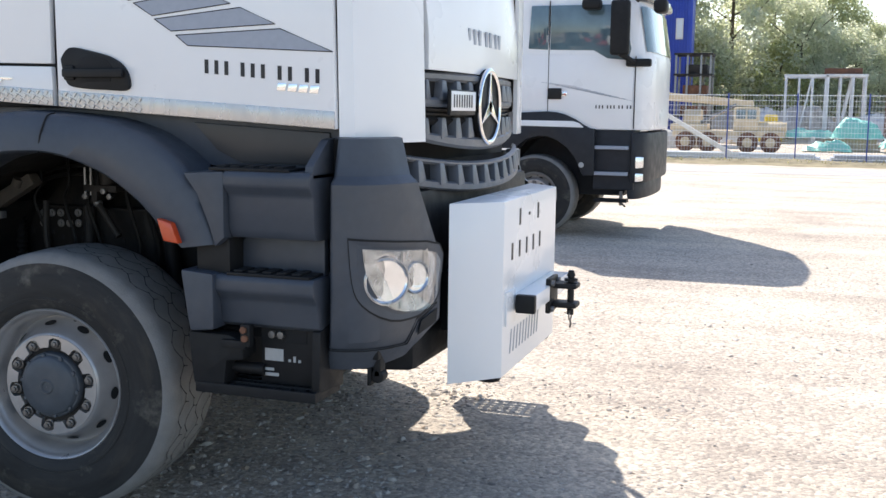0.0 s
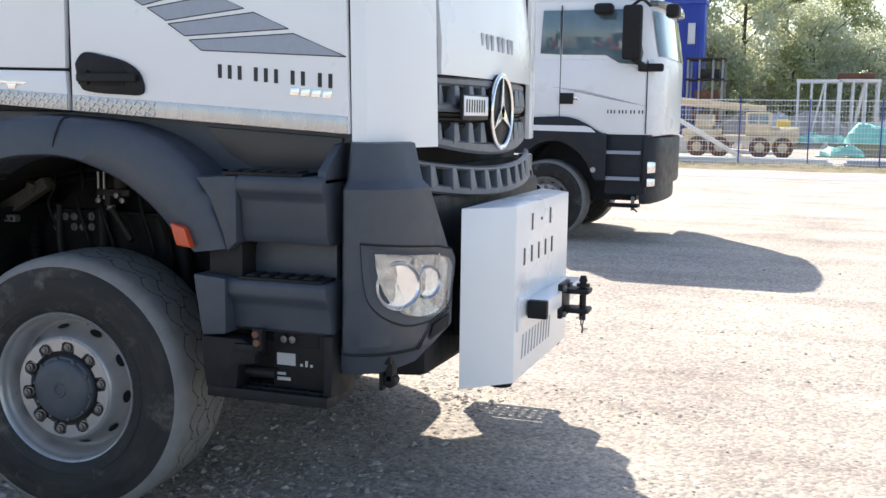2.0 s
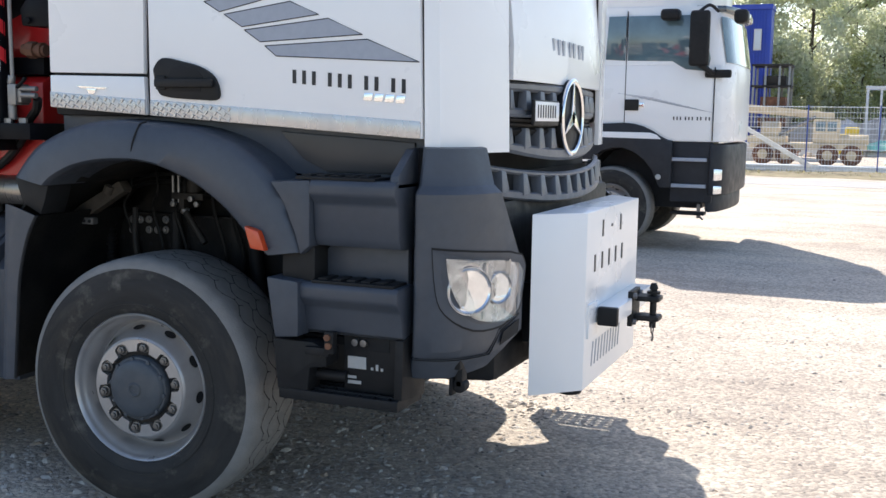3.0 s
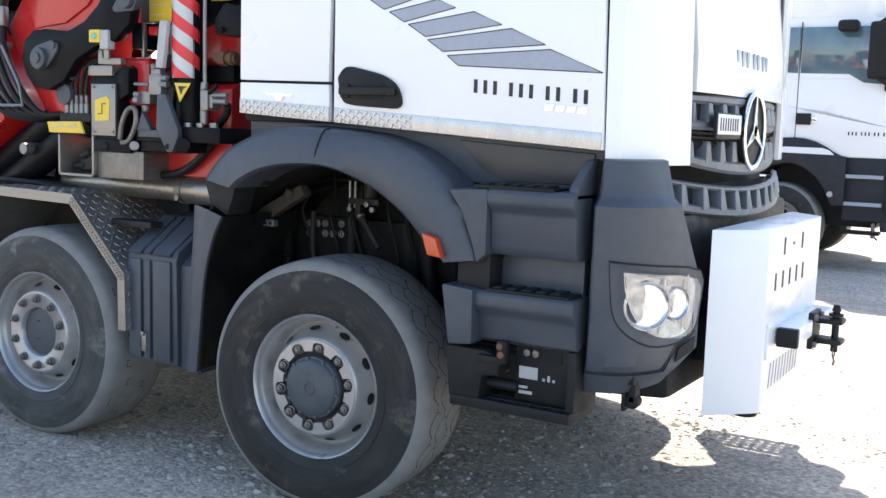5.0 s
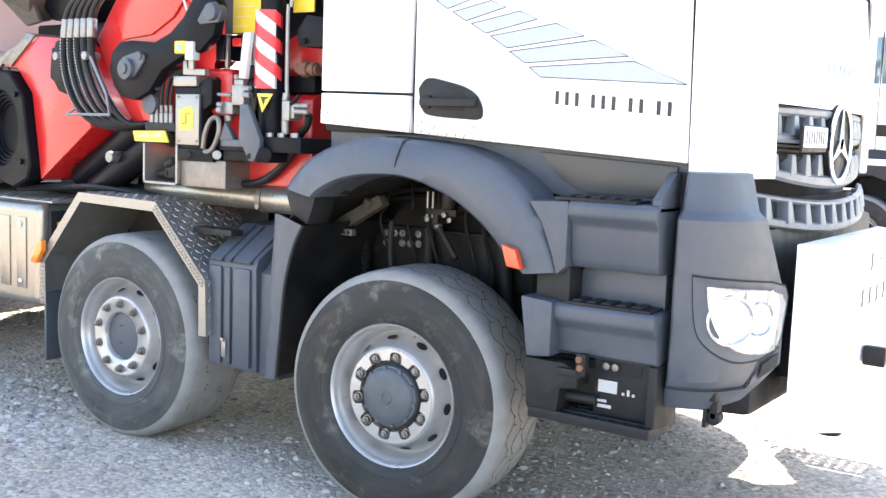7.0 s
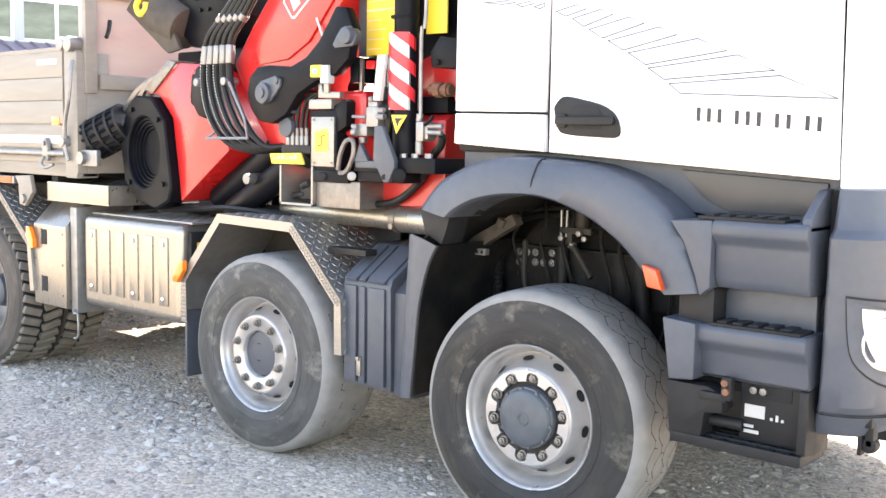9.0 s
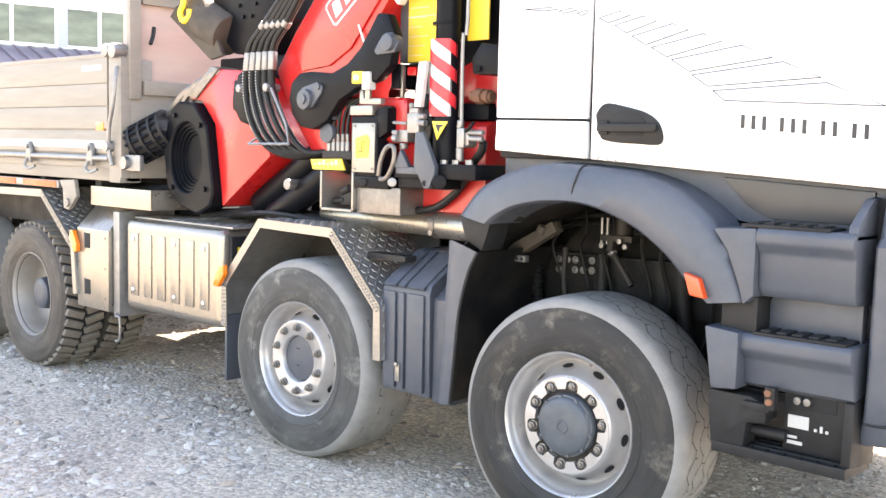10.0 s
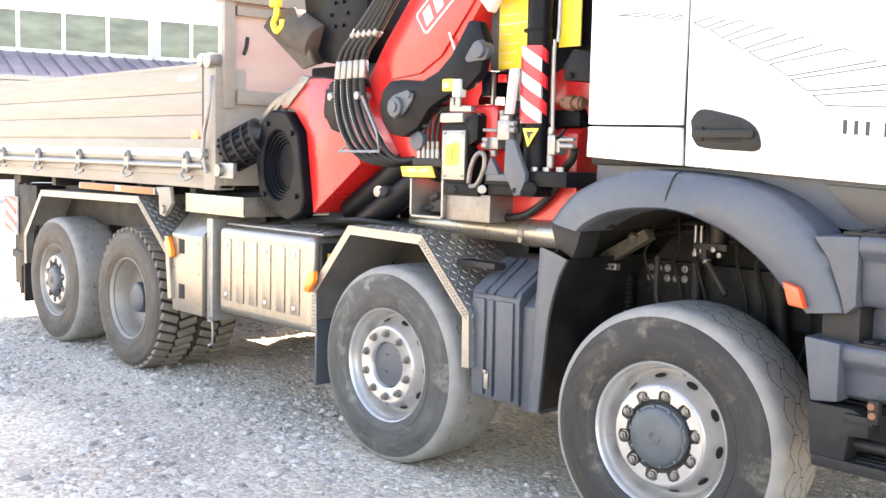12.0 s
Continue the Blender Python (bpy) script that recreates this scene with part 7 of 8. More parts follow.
for k, pts in enumerate(([(-0.60, 2.40), (-0.345, 2.385), (-0.345, 2.94), (-0.57, 2.94)], [(-0.315, 2.385), (0.25, 2.375), (0.42, 2.275), (0.69, 2.25), (0.72, 2.40), (0.60, 2.94), (-0.315, 2.94)])):
    part("side_window", slab(pts, Y2 - 0.004, 0.06, 0.006), "cabglass", cab2, "side window with the sky's reflection in its colour")
part("windscreen", loft([[(x + 0.012 - 0.16 * (z - 2.3), y, z) for x, y in mirror2([(0.895, Y2 + 0.12), (0.94, Y2 + 0.20), (0.98, Y2 + 0.45), (1.0, Y2 + 1.0)])] for z in (2.36, 2.92)]), "cabglass", cab2)
part("door_seam", box(-0.335, -0.325, Y2 - 0.002, Y2 + 0.02, 1.40, 3.0, 0), "gap", cab2)
part("door_seam", box(0.775, 0.785, Y2 - 0.002, Y2 + 0.02, 1.40, 2.30, 0), "gap", cab2)
part("door_handle", box(-0.33, -0.15, Y2 - 0.03, Y2, 1.76, 1.90, 0.01), "black", cab2)
part("handle_plate", box(-0.15, -0.08, Y2 - 0.015, Y2, 1.80, 1.86, 0.01), "chrome", cab2)
for k in range(10):
    x = 0.29 + 0.042 * k + 0.02 * ((k > 2) + (k > 5) + (k > 7))
    part("lettering_bar", slab([(x, 1.648), (x + 0.016, 1.648), (x + 0.016, 1.69), (x, 1.69)], Y2 - 0.003, 0.004, 0), "ink", cab2)
for k in range(9):
    x = 0.76 - 0.09 * k
    z = 1.745 + 0.022 * k
    part("decal_stripe", slab([(x, z), (x, z + 0.004), (x - 0.46, z + 0.088 - 0.004 * k), (x - 0.46, z + 0.084 - 0.004 * k)], Y2 - 0.004, 0.005, 0), "decal", cab2)
mir = part("mirror", box(0.49, 0.73, Y2 - 0.28, Y2 - 0.16, 2.30, 2.97, 0.05, 3), "black", cab2, "tall black side mirror")
part("mirror_arm", tube([(0.78, Y2 + 0.05, 2.22), (0.74, Y2 - 0.10, 2.24), (0.62, Y2 - 0.22, 2.32)], 0.035, 8, 4), "black", mir)
part("mirror_arm", tube([(0.78, Y2 + 0.05, 2.98), (0.70, Y2 - 0.12, 3.04), (0.60, Y2 - 0.22, 2.96)], 0.02, 8, 4), "black", mir)
part("arm_cover", box(0.66, 0.98, Y2 - 0.05, Y2 + 0.04, 2.17, 2.27, 0.03), "black", cab2)
part("kerb_mirror", box(0.12, 0.36, Y2 - 0.25, Y2 - 0.05, 2.86, 3.0, 0.06, 3), "black", cab2)
part("front_mirror", box(0.98, 1.15, Y2 - 0.10, Y2 + 0.15, 2.82, 2.99, 0.06, 3), "black", cab2)
arch2 = part("wheel_arch", slab([(-1.25, 1.575), (-0.70, 1.585), (-0.32, 1.605), (-0.20, 1.595), (-0.08, 1.565), (0.05, 1.505), (0.15, 1.44), (0.236, 1.398), (0.30, 1.39), (0.30, 0.80), (0.16, 0.79), (0.12, 0.87), (0.05, 1.02), (-0.05, 1.14), (-0.18, 1.235), (-0.32, 1.285), (-0.46, 1.285), (-0.60, 1.24), (-0.74, 1.13), (-0.84, 0.98), (-0.90, 0.80), (-1.25, 0.80)], Y2 - 0.05, 0.10, 0.012), "fardark", t2, "dark grey wheel arch with a white stripe")
part("arch_trim", slab([(-1.25, 1.425), (0.16, 1.405), (0.10, 1.46), (0.02, 1.485), (-1.25, 1.49)], Y2 - 0.056, 0.02, 0.004), "white", arch2)
part("arch_lining", solid(loft([[(x, y, z) for x, z in ((0.16, 0.79), (0.05, 1.02), (-0.18, 1.235), (-0.39, 1.29), (-0.60, 1.24), (-0.84, 0.98), (-0.90, 0.80))] for y in (Y2 + 0.05, Y2 + 0.6)]), 0.01), "under", arch2)
part("side_reflector", cyl((0.14, Y2 - 0.05, 0.93), (0.14, Y2 - 0.062, 0.93), 0.035, 16, bev=0.004), "paper", arch2)
part("lower_body", join(box(0.28, 0.80, Y2 + 0.03, Y2 + 0.30, 0.62, 1.385, 0.02), box(-1.2, 0.6, Y2 + 0.62, Y2 + 1.9, 0.5, 1.39, 0.02)), "fardark", t2)
for z in (1.155, 0.825):
    part("step_edge", box(0.27, 0.73, Y2 - 0.03, Y2 + 0.12, z - 0.02, z + 0.025, 0.006), "decal", t2, "pale step edge")
part("under_step", box(0.30, 0.72, Y2, Y2 + 0.2, 0.46, 0.50, 0.006), "black", t2)
bp2 = part("bumper", join(plan(mirror2([(0.74, Y2 + 0.3), (0.76, Y2 - 0.03), (0.83, Y2 - 0.01), (0.90, Y2 + 0.06), (0.95, Y2 + 0.22), (0.975, Y2 + 0.5), (0.99, Y2 + 1.0)]), 0.72, 1.355, 0.06), plan(mirror2([(0.70, Y2 + 0.3), (0.72, Y2 + 0.02), (0.80, Y2 + 0.06), (0.88, Y2 + 0.2), (0.93, Y2 + 0.6), (0.95, Y2 + 1.0)]), 0.50, 0.74, 0.05)), "fardark", t2, "dark grey rounded bumper")
for z0, z1 in ((0.90, 1.05), (0.73, 0.84)):
    part("headlight", poly([(0.815, Y2 - 0.014, z0), (0.86, Y2 + 0.022, z0 + 0.004), (0.905, Y2 + 0.068, z0 + 0.012), (0.905, Y2 + 0.068, z1 - 0.006), (0.86, Y2 + 0.022, z1), (0.815, Y2 - 0.014, z1)], (0.012, -0.018, 0), 0.008), "reflect", bp2, "clear headlight")
for y in (0.75, 1.6):
    part("chassis_rail", box(-5.0, 0.9, Y2 + y, Y2 + y + 0.08, 0.75, 1.0, 0.006), "chassis", t2)
part("load_body", box(-5.2, -1.5, Y2 + 0.0, Y2 + 2.4, 1.15, 2.3, 0.02), "bed", t2)
part("tow_eye", join(box(0.62, 0.66, Y2 + 0.06, Y2 + 0.12, 0.42, 0.60, 0.006), tube([(0.64, Y2 + 0.09, 0.52), (0.66, Y2 + 0.09, 0.44), (0.70, Y2 + 0.09, 0.40)], 0.012, 6)), "steel", t2)

# ---- yard edge ----
rows = []
for i in range(60):
    x = -14 + 0.8 * i
    rows.append([(x, 30.6 + 0.25 * math.sin(i * 1.7), 0.004), (x, 31.3, 0.10 + 0.03 * math.sin(i * 2.3)), (x, 32.4, 0.13 + 0.03 * math.sin(i)), (x, 33.6, 0.02)])
M["soil"] = mat("dry_verge_soil", (0.20, 0.16, 0.09), 0.95, var=0.3, scale=4, bump=0.6, bscale=9, dirt=(0.33, 0.29, 0.17), damt=0.6)
whole("verge", loft(rows), "soil", "strip of dry soil and grass under the fence", "verge", kind="structure")
rnd = random.Random(5)
bm = bm_new()
for i in range(1500):
    x, y = rnd.uniform(-12, 30), rnd.gauss(31.9, 0.5)
    h, w, a = rnd.uniform(0.04, 0.15), rnd.uniform(0.015, 0.04), rnd.uniform(0, 6.28)
    d = Vector((math.cos(a), math.sin(a), 0)) * w
    p = Vector((x, y, 0.08))
    bm.faces.new([bm.verts.new(p - d), bm.verts.new(p + d), bm.verts.new(p + Vector((d.y * 2, d.x * 2, h)))])
whole("grass", bm, "grass", "tufts of dry yellow-green grass", "grass", kind="stuff")
M["road"] = mat("worn_asphalt", (0.36, 0.35, 0.335), 0.9, var=0.08, scale=3, bump=0.2, bscale=40)
whole("road", box(-60, 60, 26.0, 29.2, -0.05, 0.004, 0), "road", "pale worn strip of asphalt", "road", kind="structure")
fence = thing("fence", (4, 33, 0), "blue-posted wire mesh fence", "fence", kind="structure")
M["bluepost"] = mat("blue_post_paint", (0.06, 0.09, 0.30), 0.5, var=0.1)
M["wire"] = mat("fence_wire", (0.85, 0.85, 0.86), 0.5, 0.2)
for i in range(17):
    x = -10.55 + 2.2 * i
    part("post", box(x - 0.022, x + 0.022, 32.97, 33.03, 0, 2.28, 0.004), "bluepost", fence)
    bm = bm_new()
    for k in range(13):
        merge(bm, box(x, x + 2.2, 33.035, 33.043, 0.14 + 0.172 * k, 0.152 + 0.172 * k + 0.010 * (k % 4 == 0), 0))
    for k in range(22):
        merge(bm, box(x + 0.1 * k, x + 0.1 * k + 0.007, 33.044, 33.048, 0.12, 2.25, 0))
    part("mesh_panel", bm, "wire", fence)
for i, (x, y, ln, rz, c) in enumerate(((-1.0, 34.2, 4.2, 4, "cladding"), (1.8, 34.4, 3.6, -3, "cladding"), (5.6, 34.3, 3.8, 2, "decal"), (9.0, 34.5, 4.0, 0, "cladding"))):
    st = thing("panel_stack", (x, y, 0), "stack of pale sheet panels on the ground", "building material", "panel stacks")
    for k in range(3):
        part("panel", box(-ln / 2 + 0.1 * k, ln / 2 - 0.15 * k, -0.4, 0.4, 0.09 * k, 0.09 * k + 0.08, 0.01), c, st, m=Matrix())
    st.rotation_euler = (0, 0, radians(rz))
whole("leaning_beam", poly([(-2.15, 33.5, 1.75), (-2.05, 33.5, 1.85), (0.62, 33.5, 0.30), (0.52, 33.5, 0.18)], (0, 0.15, 0), 0.01), "board", "pale beam leaning behind the fence", "beam")
whole("prop", box(-2.2, -2.05, 33.45, 33.65, 0, 1.95, 0.01), "board", "pale upright prop behind the fence", "prop")

M["frame"] = mat("weathered_galvanised_frame", (0.66, 0.66, 0.66), 0.55, 0.2, var=0.12, scale=3)
# ochre wheeled machine
mach = thing("mobile_crane", (-0.6, 42, 0), "ochre old wheeled crane carrier among scrap", "machine")
part("carrier", join(box(-2.3, 2.2, 41.2, 43.0, 0.62, 0.90, 0.05), box(-2.4, -0.9, 41.3, 42.9, 0.88, 1.15, 0.05)), "machine", mach)
mc = part("driver_cab", join(prof([(41.3, 0.9), (41.3, 1.35), (41.38, 1.85), (42.5, 1.85), (42.55, 0.9)], 0.15, 1.15, 0.05), prof([(41.35, 0.85), (41.35, 1.12), (41.5, 1.25), (42.4, 1.25), (42.5, 0.85)], 1.15, 2.25, 0.05)), "machine", mach)
part("cab_window", box(0.25, 0.62, 41.30, 41.34, 1.38, 1.76, 0.01), "cabglass", mc)
part("cab_window", box(0.70, 1.05, 41.30, 41.34, 1.38, 1.76, 0.01), "cabglass", mc)
part("jib", join(poly([(-3.2, 42.0, 2.15), (-3.2, 42.0, 2.50), (0.9, 42.0, 2.12), (0.9, 42.0, 1.86)], (0, 0.4, 0), 0.04), poly([(-3.3, 41.9, 2.05), (-3.3, 41.9, 2.55), (-2.6, 41.9, 2.5), (-2.6, 41.9, 2.1)], (0, 0.6, 0), 0.04)), "machine", mach, "ochre jib beam")
part("turret", prof([(41.5, 1.12), (41.5, 1.5), (41.8, 1.75), (42.7, 1.75), (42.8, 1.12)], -1.9, -1.2, 0.06), "machine", mach)
part("jib_ram", cyl((-1.2, 41.7, 1.2), (0.2, 41.9, 1.95), 0.07, 12), "galv", mach)
for x in (-1.75, -0.85, 0.75, 1.65):
    wh = part("wheel", cyl((x, 41.1, 0.42), (x, 41.4, 0.42), 0.42, 20, bev=0.06), "rust", mach)
    part("wheel_rim", cyl((x, 41.08, 0.42), (x, 41.12, 0.42), 0.2, 16, bev=0.02), "machine", wh)
whole("digger", join(box(0.5, 1.9, 56.0, 57.4, 0.55, 1.15, 0.1), box(0.9, 1.6, 56.2, 57.2, 1.1, 1.55, 0.1), box(0.55, 1.85, 55.9, 57.5, 0.0, 0.55, 0.15)), "yellow", "small yellow digger among heaps", "machine")
M["heap"] = mat("pale_rubble", (0.66, 0.62, 0.55), 0.9, var=0.2, scale=2, bump=0.8, bscale=4, dirt=(0.25, 0.2, 0.16), damt=0.5)


def mound(name, x, y, rx, ry, h, material, label, cat, seed):
    r = random.Random(seed)
    n, m = 26, 9
    rows = []
    for j in range(m):
        f = j / (m - 1)
        row = []
        for i in range(n):
            t = 2 * math.pi * i / n
            k = 1 + 0.28 * noise.noise(Vector((math.cos(t) * 1.7 + seed, math.sin(t) * 1.7, f * 2)))
            z = h * (math.sin(f * math.pi / 2) ** 0.8) * (1 + 0.35 * noise.noise(Vector((math.cos(t) * 2.2, math.sin(t) * 2.2 + seed, f * 3)))) if f > 0 else -0.02
            rr = (1 - f ** 1.6) * k
            row.append((x + rx * rr * math.cos(t), y + ry * rr * math.sin(t), z))
        rows.append(row)
    return whole(name, loft(rows, True), material, label, cat, sharp=20)


def draped(name, x0, x1, y0, y1, ztop, zlow, seed, label):
    """A thrown sheet: a creased top with hanging, uneven hems."""
    nx, ny = 22, 12
    rows = []
    for j in range(ny):
        v = j / (ny - 1)
        row = []
        for i in range(nx):
            u = i / (nx - 1)
            e = min(u, 1 - u, v * 1.2) * 4
            cr = noise.noise(Vector((u * 5 + seed, v * 3, 0))) * 0.16 + abs(noise.noise(Vector((u * 9 + v * 5, v * 7, seed)))) * 0.16
            z = zlow + (ztop - zlow) * min(1, e) ** 0.7 * (0.72 + 0.28 * math.sin(3.0 * u + seed)) + cr * min(1, e + 0.3)
            row.append((x0 + (x1 - x0) * u + 0.12 * noise.noise(Vector((u * 4, v * 4, seed + 3))), y0 + (y1 - y0) * v + 0.2 * noise.noise(Vector((u * 4, v * 4, seed + 9))), max(z, 0.02)))
        rows.append(row)
    return whole(name, solid(loft(rows), 0.01), "tarp", label, "tarpaulin", sharp=14)


draped("tarpaulin", 1.8, 4.9, 57.0, 59.5, 1.05, 0.30, 3, "green tarpaulin thrown over stacked goods")
draped("tarpaulin", 4.1, 6.3, 45.2, 47.0, 1.40, 0.55, 7, "green tarpaulin draped over a heap")
draped("tarpaulin", 2.9, 4.9, 43.8, 45.4, 0.50, 0.05, 11, "crumpled green tarpaulin on the ground")
draped("tarpaulin", 6.0, 8.6, 43.5, 45.0, 0.95, 0.25, 15, "green tarpaulin over building goods")
for x0, x1, y0, y1, z, mt in ((2.1, 4.6, 57.3, 59.2, 0.45, "board"), (4.3, 6.1, 45.5, 46.8, 0.60, "wood"), (6.3, 8.3, 43.8, 44.8, 0.30, "board"), (4.9, 5.6, 56.5, 57.5, 0.9, "rust")):
    whole("goods_crate", join(box(x0, x1, y0, y1, 0, z * 0.5, 0.02), box(x0 + 0.1, x1 - 0.15, y0 + 0.1, y1 - 0.1, z * 0.5, z, 0.02)), mt, "stacked building goods in the storage yard", "building material")
for i, (x, y, rx, h) in enumerate(((8.6, 50, 2.2, 0.9), (11.5, 42, 2.5, 1.2), (-4.5, 46, 2.2, 1.1), (13, 47, 4, 1.5))):
    mound("rubble_mound", x, y, rx, rx * 0.7, h, "heap", "pale heap of rubble and boards", "rubble", 30 + i)
for i in range(9):
    mound("rubble_mound", -4.0 + 2.3 * i, 64.0 + 0.8 * (i % 3), 2.1 + 0.3 * (i % 2), 1.1, 1.3 + 0.22 * (i % 4), ("heap", "wood", "board")[i % 3], "pale heap of rubble at the back of the yard", "rubble", 60 + i)
rnd = random.Random(77)
for i in range(110):
    x, y = rnd.uniform(-5, 14), rnd.uniform(44, 56)
    if -0.5 < x < 6.8:
        y = rnd.uniform(53, 63)
        if y < 57 and 0.8 < x < 4.5:
            continue
    mt = rnd.choice(("wood", "rust", "board", "machine", "board", "board", "wood", "board", "galv", "wood"))
    l, w, h = rnd.uniform(0.4, 1.9), rnd.uniform(0.2, 0.7), rnd.uniform(0.10, 0.55)
    o = whole("scrap_bundle", join(box(-l / 2, l / 2, -w / 2, w / 2, 0, h * 0.5, 0.02), box(-l / 2 + 0.1, l / 2 - 0.2, -w / 2 + 0.05, w / 2 - 0.1, h * 0.5, h, 0.02)), mt, {"wood": "stack of weathered timber", "rust": "rusty steel parts stacked up", "galv": "bundle of grey steel sections", "machine": "ochre steel parts on the ground", "board": "pale boards stacked flat", "chassis": "dark steel scrap on the ground", "tarp": "green covered crate among scrap"}[mt] , "scrap", "scrap in the storage yard")
    o.location, o.rotation_euler = (x, y, 0), (0, 0, rnd.uniform(-0.5, 0.5))
for i, (x, y, w, h, mt) in enumerate(((2.95, 61.5, 2.2, 3.70, "frame"), (5.15, 61.5, 2.0, 3.72, "frame"), (9.6, 60, 4.5, 3.4, "rust"))):
    fr_ = thing("steel_frame", (x, y, 0), "open grey steel frame with a flat top", "steel frame", "steel frames in the yard")
    for dx in (-w / 2, -w / 6, w / 6, w / 2):
        for dy in (-1.2, 1.2):
            part("post", box(x + dx - 0.06, x + dx + 0.06, y + dy - 0.06, y + dy + 0.06, 0, h, 0.01), mt, fr_)
    for dy in (-1.2, 1.2):
        part("beam", box(x - w / 2 - 0.1, x + w / 2 + 0.1, y + dy - 0.08, y + dy + 0.08, h, h + 0.16, 0.01), mt, fr_)
        part("brace", poly([(x - w / 6, y + dy, 0.4), (x - w / 6 + 0.1, y + dy, 0.4), (x + w / 6, y + dy, h), (x + w / 6 - 0.1, y + dy, h)], (0, 0.05, 0)), mt, fr_)
    if i == 1:
        part("rusty_deck", box(x - w / 2 - 0.2, x + w / 2 - 0.2, y - 1.0, y + 1.0, h + 0.16, h + 0.5, 0.03), "rust", fr_)
rack = thing("storage_rack", (-1.9, 50, 0), "dark steel storage rack with scrap on it", "rack")
for x in (-3.15, -2.6, -1.95, -1.5):
    for y in (49.2, 50.8):
        part("upright", box(x - 0.05, x + 0.05, y - 0.05, y + 0.05, 0, 4.5, 0.006), "galv", rack)
for z in (1.4, 2.4, 3.4, 4.4):
    part("shelf", box(-3.25, -1.42, 49.1, 50.9, z, z + 0.1, 0.01), "chassis", rack)
    if z < 4:
        part("shelf_load", box(-3.05 + 0.1 * z, -1.65, 49.3, 50.6, z + 0.1, z + 0.55, 0.04), "rust" if z < 3 else "chassis", rack)

# blue shed
shed = thing("blue_shed", (-9, 56, 0), "tall blue sheet-metal building", "building")
part("wall", box(-16, -2.85, 53.2, 54.6, 0, 7.55, 0.02), "blue", shed)
for k in range(30):
    x = -7.3 + 0.145 * k
    part("sheet_rib", box(x, x + 0.06, 53.15, 53.2, 0.0, 7.5, 0.01), "blue", shed)
part("parapet", box(-16.1, -2.8, 53.1, 54.7, 7.5, 7.75, 0.02), "blue", shed)
w1 = part("window", box(-3.68, -3.30, 53.08, 53.16, 5.42, 6.5, 0.01), "signwhite", shed, "white window")
part("pane", box(-3.62, -3.36, 53.06, 53.085, 5.5, 6.42, 0.004), "cladding", w1)


# ---- trees ----
def make_tree(seed, height, spread, leafmat, leaf=0.26, blobs=46, per=64):
    r = random.Random(seed)
    tr = thing("tree", (0, 0, 0), "leafy broad tree with an uneven green crown", "tree", "trees behind the yard")
    bm = bm_new()
    merge(bm, cyl((0, 0, 0), (0.1, 0.05, height * 0.45), 0.22, 10, 0.13))
    merge(bm, cyl((0.1, 0.05, height * 0.45), (0.0, 0.1, height * 0.9), 0.13, 8, 0.03))
    for k in range(9):
        a = r.uniform(0, 6.28)
        z = height * r.uniform(0.25, 0.75)
        e = Vector((math.cos(a), math.sin(a), 0)) * spread * r.uniform(0.5, 0.9) + Vector((0, 0, z + height * r.uniform(0.08, 0.2)))
        merge(bm, cyl((0.06, 0.03, z), e, 0.07, 6, 0.015))
    part("trunk", bm, "bark", tr, m=Matrix())
    verts, faces = [], []
    for k in range(blobs):
        a, f = r.uniform(0, 6.28), r.uniform(0.0, 1.0)
        prof_r = spread * (0.55 + 0.45 * math.sin(min(f * 1.25, 1) * math.pi)) * (1.0 if f < 0.75 else (1.08 - f) * 2.6)
        rad = prof_r * math.sqrt(r.uniform(0.15, 1.0))
        c = Vector((rad * math.cos(a), rad * math.sin(a), height * (0.06 + 0.92 * f)))
        br = r.uniform(0.5, 1.15) * spread * 0.30
        for q in range(per):
            d = Vector((r.gauss(0, 1), r.gauss(0, 1), r.gauss(0, 0.8))).normalized()
            p = c + d * br * r.uniform(0.55, 1.08)
            nn = (d + Vector((r.gauss(0, 0.6), r.gauss(0, 0.6), r.gauss(0.3, 0.6)))).normalized()
            u = nn.orthogonal().normalized()
            u = Matrix.Rotation(r.uniform(0, 6.28), 3, nn) @ u
            v = nn.cross(u)
            s = leaf * r.uniform(0.5, 1.25)
            i0 = len(verts)
            verts += [p - u * s * 0.5, p + v * s * 0.32, p + u * s * 0.55, p - v * s * 0.30]
            faces.append((i0, i0 + 1, i0 + 2, i0 + 3))
    me = bpy.data.meshes.new("crown")
    me.from_pydata(verts, [], faces)
    me.materials.append(M[leafmat])
    cr = new("crown", me)
    cr.parent = tr
    return tr


protos = [make_tree(1, 11.5, 3.6, "leaf", 0.24, 120, 170), make_tree(2, 13.5, 3.4, "leaf_s", 0.24, 130, 170), make_tree(3, 9.5, 3.6, "leaf_s", 0.23, 110, 170), make_tree(4, 6.8, 2.8, "leaf_y", 0.21, 80, 150)]
spots = [(0, -9.5, 74, 1.1, 0), (1, -5.6, 69, 1.0, 1), (3, -4.3, 68, 1.0, 2), (1, -1.8, 70, 1.08, 3), (0, 0.6, 76, 1.15, 4), (2, 2.6, 70, 0.95, 1), (0, 4.6, 78, 1.0, 2), (3, 1.3, 68, 0.9, 5), (2, 5.9, 69, 0.74, 4), (1, 7.8, 80, 0.60, 5), (2, 9.2, 70, 0.74, 0), (2, 11.8, 69, 0.68, 2), (0, 13.5, 74, 0.66, 3), (2, 3.6, 69, 0.62, 0), (2, 7.4, 69, 0.62, 3), (2, -2.7, 69, 0.7, 5), (0, -12.5, 70, 1.0, 1), (2, 17.0, 72, 0.9, 2), (0, 21.0, 76, 0.9, 4)]
used = set()
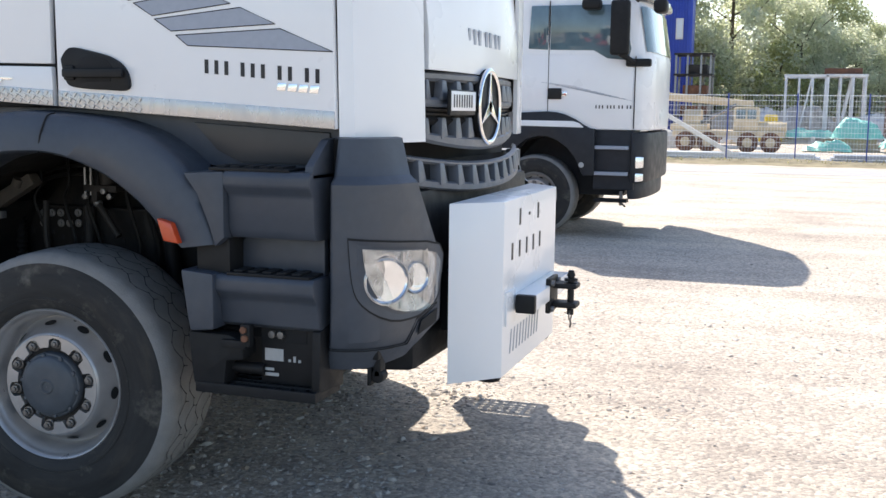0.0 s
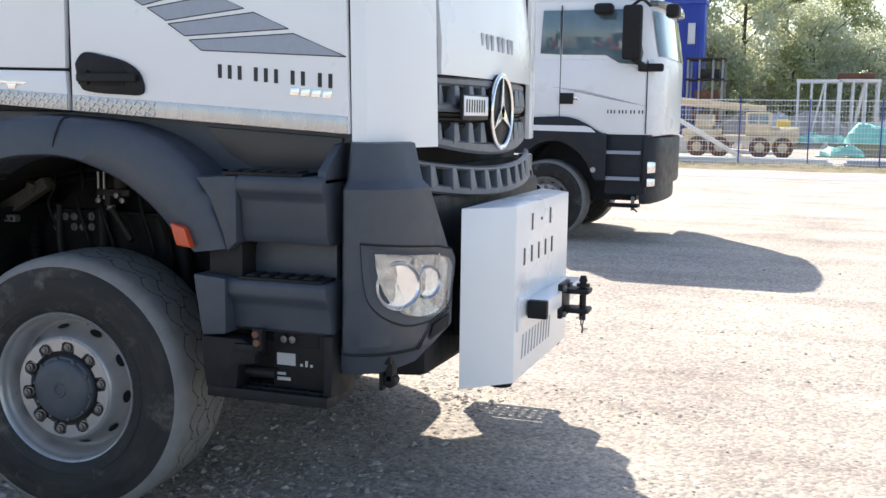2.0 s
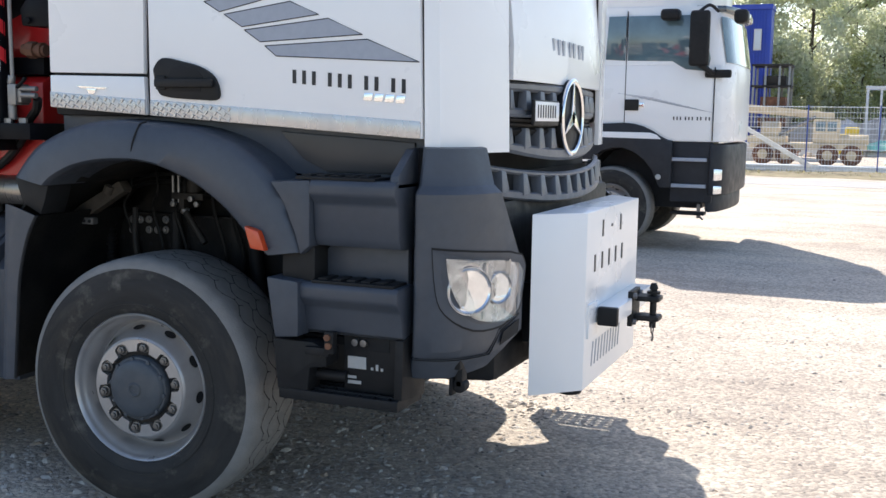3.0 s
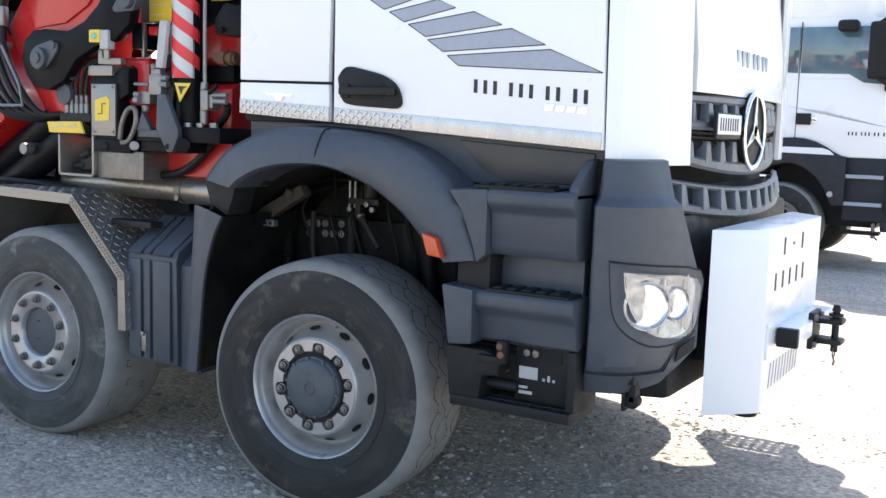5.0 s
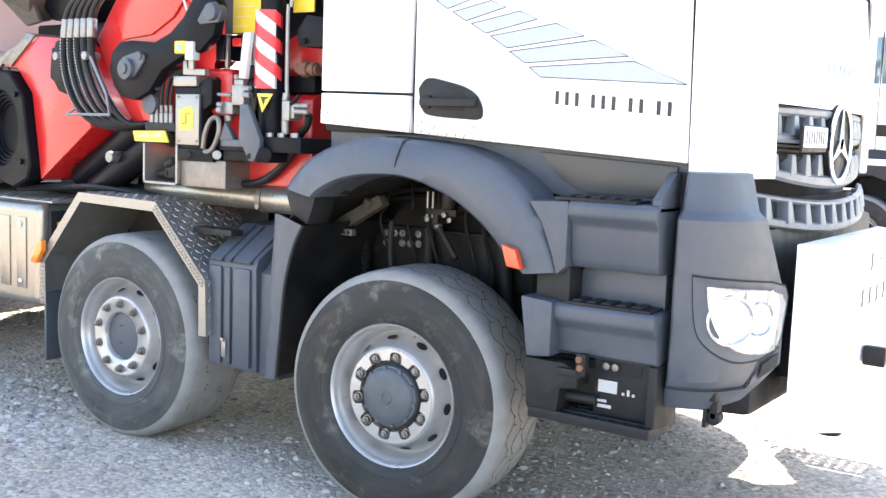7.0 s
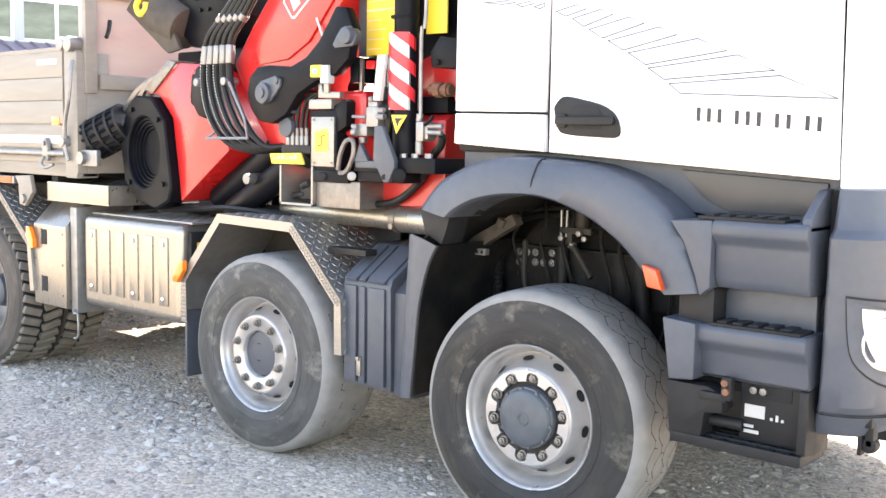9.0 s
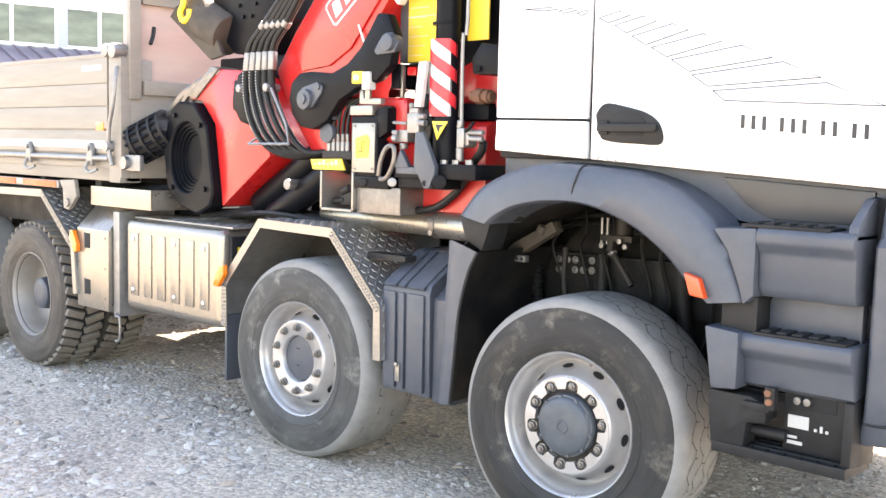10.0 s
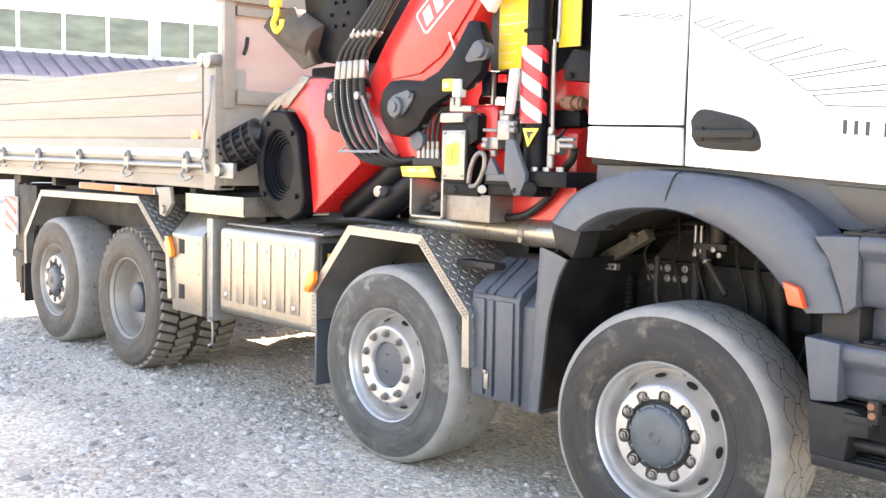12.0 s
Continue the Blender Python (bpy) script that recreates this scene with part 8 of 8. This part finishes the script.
for k, x, y, s, rz in spots:
    mm = Matrix.Translation((x, y, 0)) @ Matrix.Rotation(rz * 1.05, 4, "Z")
    if k not in used:
        used.add(k)
        o = protos[k]
        o.matrix_world = mm
    else:
        o = copy_thing(protos[k], mm)
    o.scale = (s, s, s)

# ---- pale workshop with a mauve lean-to roof ----
hall = thing("workshop", (-32.6, 12.5, 0), "pale clad workshop with a window band and a mauve lean-to roof", "building")
hd = Vector((0.243, 0.970, 0))
hn = Vector((0.970, -0.243, 0))
H0 = Vector((-33.5, 9.1, 0))


def hp(s, out, z):
    p = H0 + hd * s + hn * out
    return (p.x, p.y, z)


def hbox(s0, s1, o0, o1, z0, z1, bev=0.0):
    return poly([hp(s0, o0, z0), hp(s1, o0, z0), hp(s1, o1, z0), hp(s0, o1, z0)], (0, 0, z1 - z0), bev)


part("wall", hbox(-16, 14, -9, 0, 0, 4.86), "cladding", hall)
part("wall", hbox(-16, 14, -9, 0, 6.28, 9.5), "cladding", hall)
part("wall", hbox(-16, 14, -9, -1.2, 4.86, 6.28), "cladding", hall)
for k in range(76):
    part("cladding_rib", hbox(-14 + 0.35 * k, -14 + 0.35 * k + 0.05, 0, 0.03, 6.36, 9.4), "cladding", hall)
part("roof", hbox(-16.3, 14.3, -9.4, 0.4, 9.5, 9.8, 0.03), "purple", hall)
# mottled green in the colour stands in for hills reflected in the panes
M["pane"] = mat("workshop_glass_hill_reflection", (0.085, 0.10, 0.07), 0.06, var=0.55, scale=0.9, coat=0.25, stretch=(1, 1, 3))
for k in range(19):
    s = -14.05 + 1.46 * k
    wd_ = part("window", join(hbox(s - 0.06, s + 0.06, -0.05, 0.05, 4.86, 6.30), hbox(s + 0.06, s + 1.40, -0.05, 0.05, 6.20, 6.30), hbox(s + 0.06, s + 1.40, -0.05, 0.06, 4.84, 4.94)), "white", hall, "white framed window")
    part("pane", hbox(s + 0.06, s + 1.40, -0.02, 0.0, 4.94, 6.20), "pane", wd_)
part("blue_pilaster", hbox(4.98, 5.30, -0.02, 0.07, 4.86, 6.35), "decal", hall)
part("lean_to_roof", poly([hp(-16, 0.0, 4.80), hp(14, 0.0, 4.80), hp(14, 4.2, 3.80), hp(-16, 4.2, 3.80)], (0, 0, -0.08), 0), "purple", hall, "mauve ribbed sheet roof")
for k in range(52):
    s = -14 + 0.5 * k
    part("roof_rib", poly([hp(s, 0.0, 4.80), hp(s + 0.07, 0.0, 4.80), hp(s + 0.07, 4.22, 3.80), hp(s, 4.22, 3.80)], (0, 0, 0.07), 0), "purple", hall)
part("gutter", hbox(-16, 14, 4.15, 4.35, 3.62, 3.78, 0.02), "galv", hall)
part("lower_wall", hbox(-16, 14, 3.3, 3.9, 0, 3.62), "cladding", hall)
for k in range(30):
    part("roof_bracket", hbox(-14 + 0.9 * k, -13.9 + 0.9 * k, 3.9, 4.2, 3.45, 3.70), "galv", hall)

# ---- loose stones ----
rnd = random.Random(13)
verts, faces = [], []
OCT = [(1, 0, 0), (0, 1, 0), (-1, 0, 0), (0, -1, 0), (0, 0, 1)]
for i in range(80000):
    if i % 4:
        x, y = rnd.uniform(-9.5, 2.6), rnd.uniform(-2.3, 2.6)
    else:
        x, y = rnd.uniform(-3, 7), rnd.uniform(-0.5, 9)
    bare = noise.noise(Vector((x * 0.55 + 3.1, y * 1.3, 0.4)))
    if y < 2.6 and bare > 0.05 and rnd.random() < min(0.85, 0.3 + bare * 2):
        continue
    if x > -6 and rnd.random() < 0.75 * math.exp(-((y + 0.95 + 0.12 * x) / 0.42) ** 2) + 0.6 * math.exp(-((y + 2.0) / 0.25) ** 2):
        continue
    s = min(0.005 + rnd.expovariate(1 / 0.0060), 0.036)
    if x > 1.2 or y > 2.6:
        if i % 2:
            continue
        s *= 0.5
    elif x > -1.2:
        s *= 0.8
    else:
        s *= 1.6 if i % 61 == 0 else 1.2
    a = rnd.uniform(0, 6.28)
    ca, sa = math.cos(a), math.sin(a)
    sx, sy, sz = s * rnd.uniform(0.8, 1.5), s * rnd.uniform(0.6, 1.1), s * rnd.uniform(0.3, 0.65)
    i0 = len(verts)
    ring = 6
    for k in range(ring):
        t = 2 * math.pi * k / ring + rnd.uniform(-0.3, 0.3)
        px, py = sx * math.cos(t) * rnd.uniform(0.8, 1.1), sy * math.sin(t) * rnd.uniform(0.8, 1.1)
        verts.append((x + ca * px - sa * py, y + sa * px + ca * py, sz * rnd.uniform(-0.15, 0.35)))
    for k in range(3):
        t = 2 * math.pi * k / 3 + rnd.uniform(-0.4, 0.4)
        px, py = sx * 0.45 * math.cos(t), sy * 0.45 * math.sin(t)
        verts.append((x + ca * px - sa * py, y + sa * px + ca * py, sz * rnd.uniform(0.75, 1.05)))
    faces += [(i0 + 6, i0 + 7, i0 + 8), (i0, i0 + 1, i0 + 6), (i0 + 1, i0 + 7, i0 + 6), (i0 + 1, i0 + 2, i0 + 7), (i0 + 2, i0 + 3, i0 + 7), (i0 + 3, i0 + 8, i0 + 7), (i0 + 3, i0 + 4, i0 + 8), (i0 + 4, i0 + 5, i0 + 8), (i0 + 5, i0 + 6, i0 + 8), (i0 + 5, i0, i0 + 6)]
me = bpy.data.meshes.new("gravel")
me.from_pydata(verts, [], faces)
me.materials.append(M["stone"])
tagged(new("gravel", me), "loose grey and pale gravel stones", "gravel", kind="stuff")
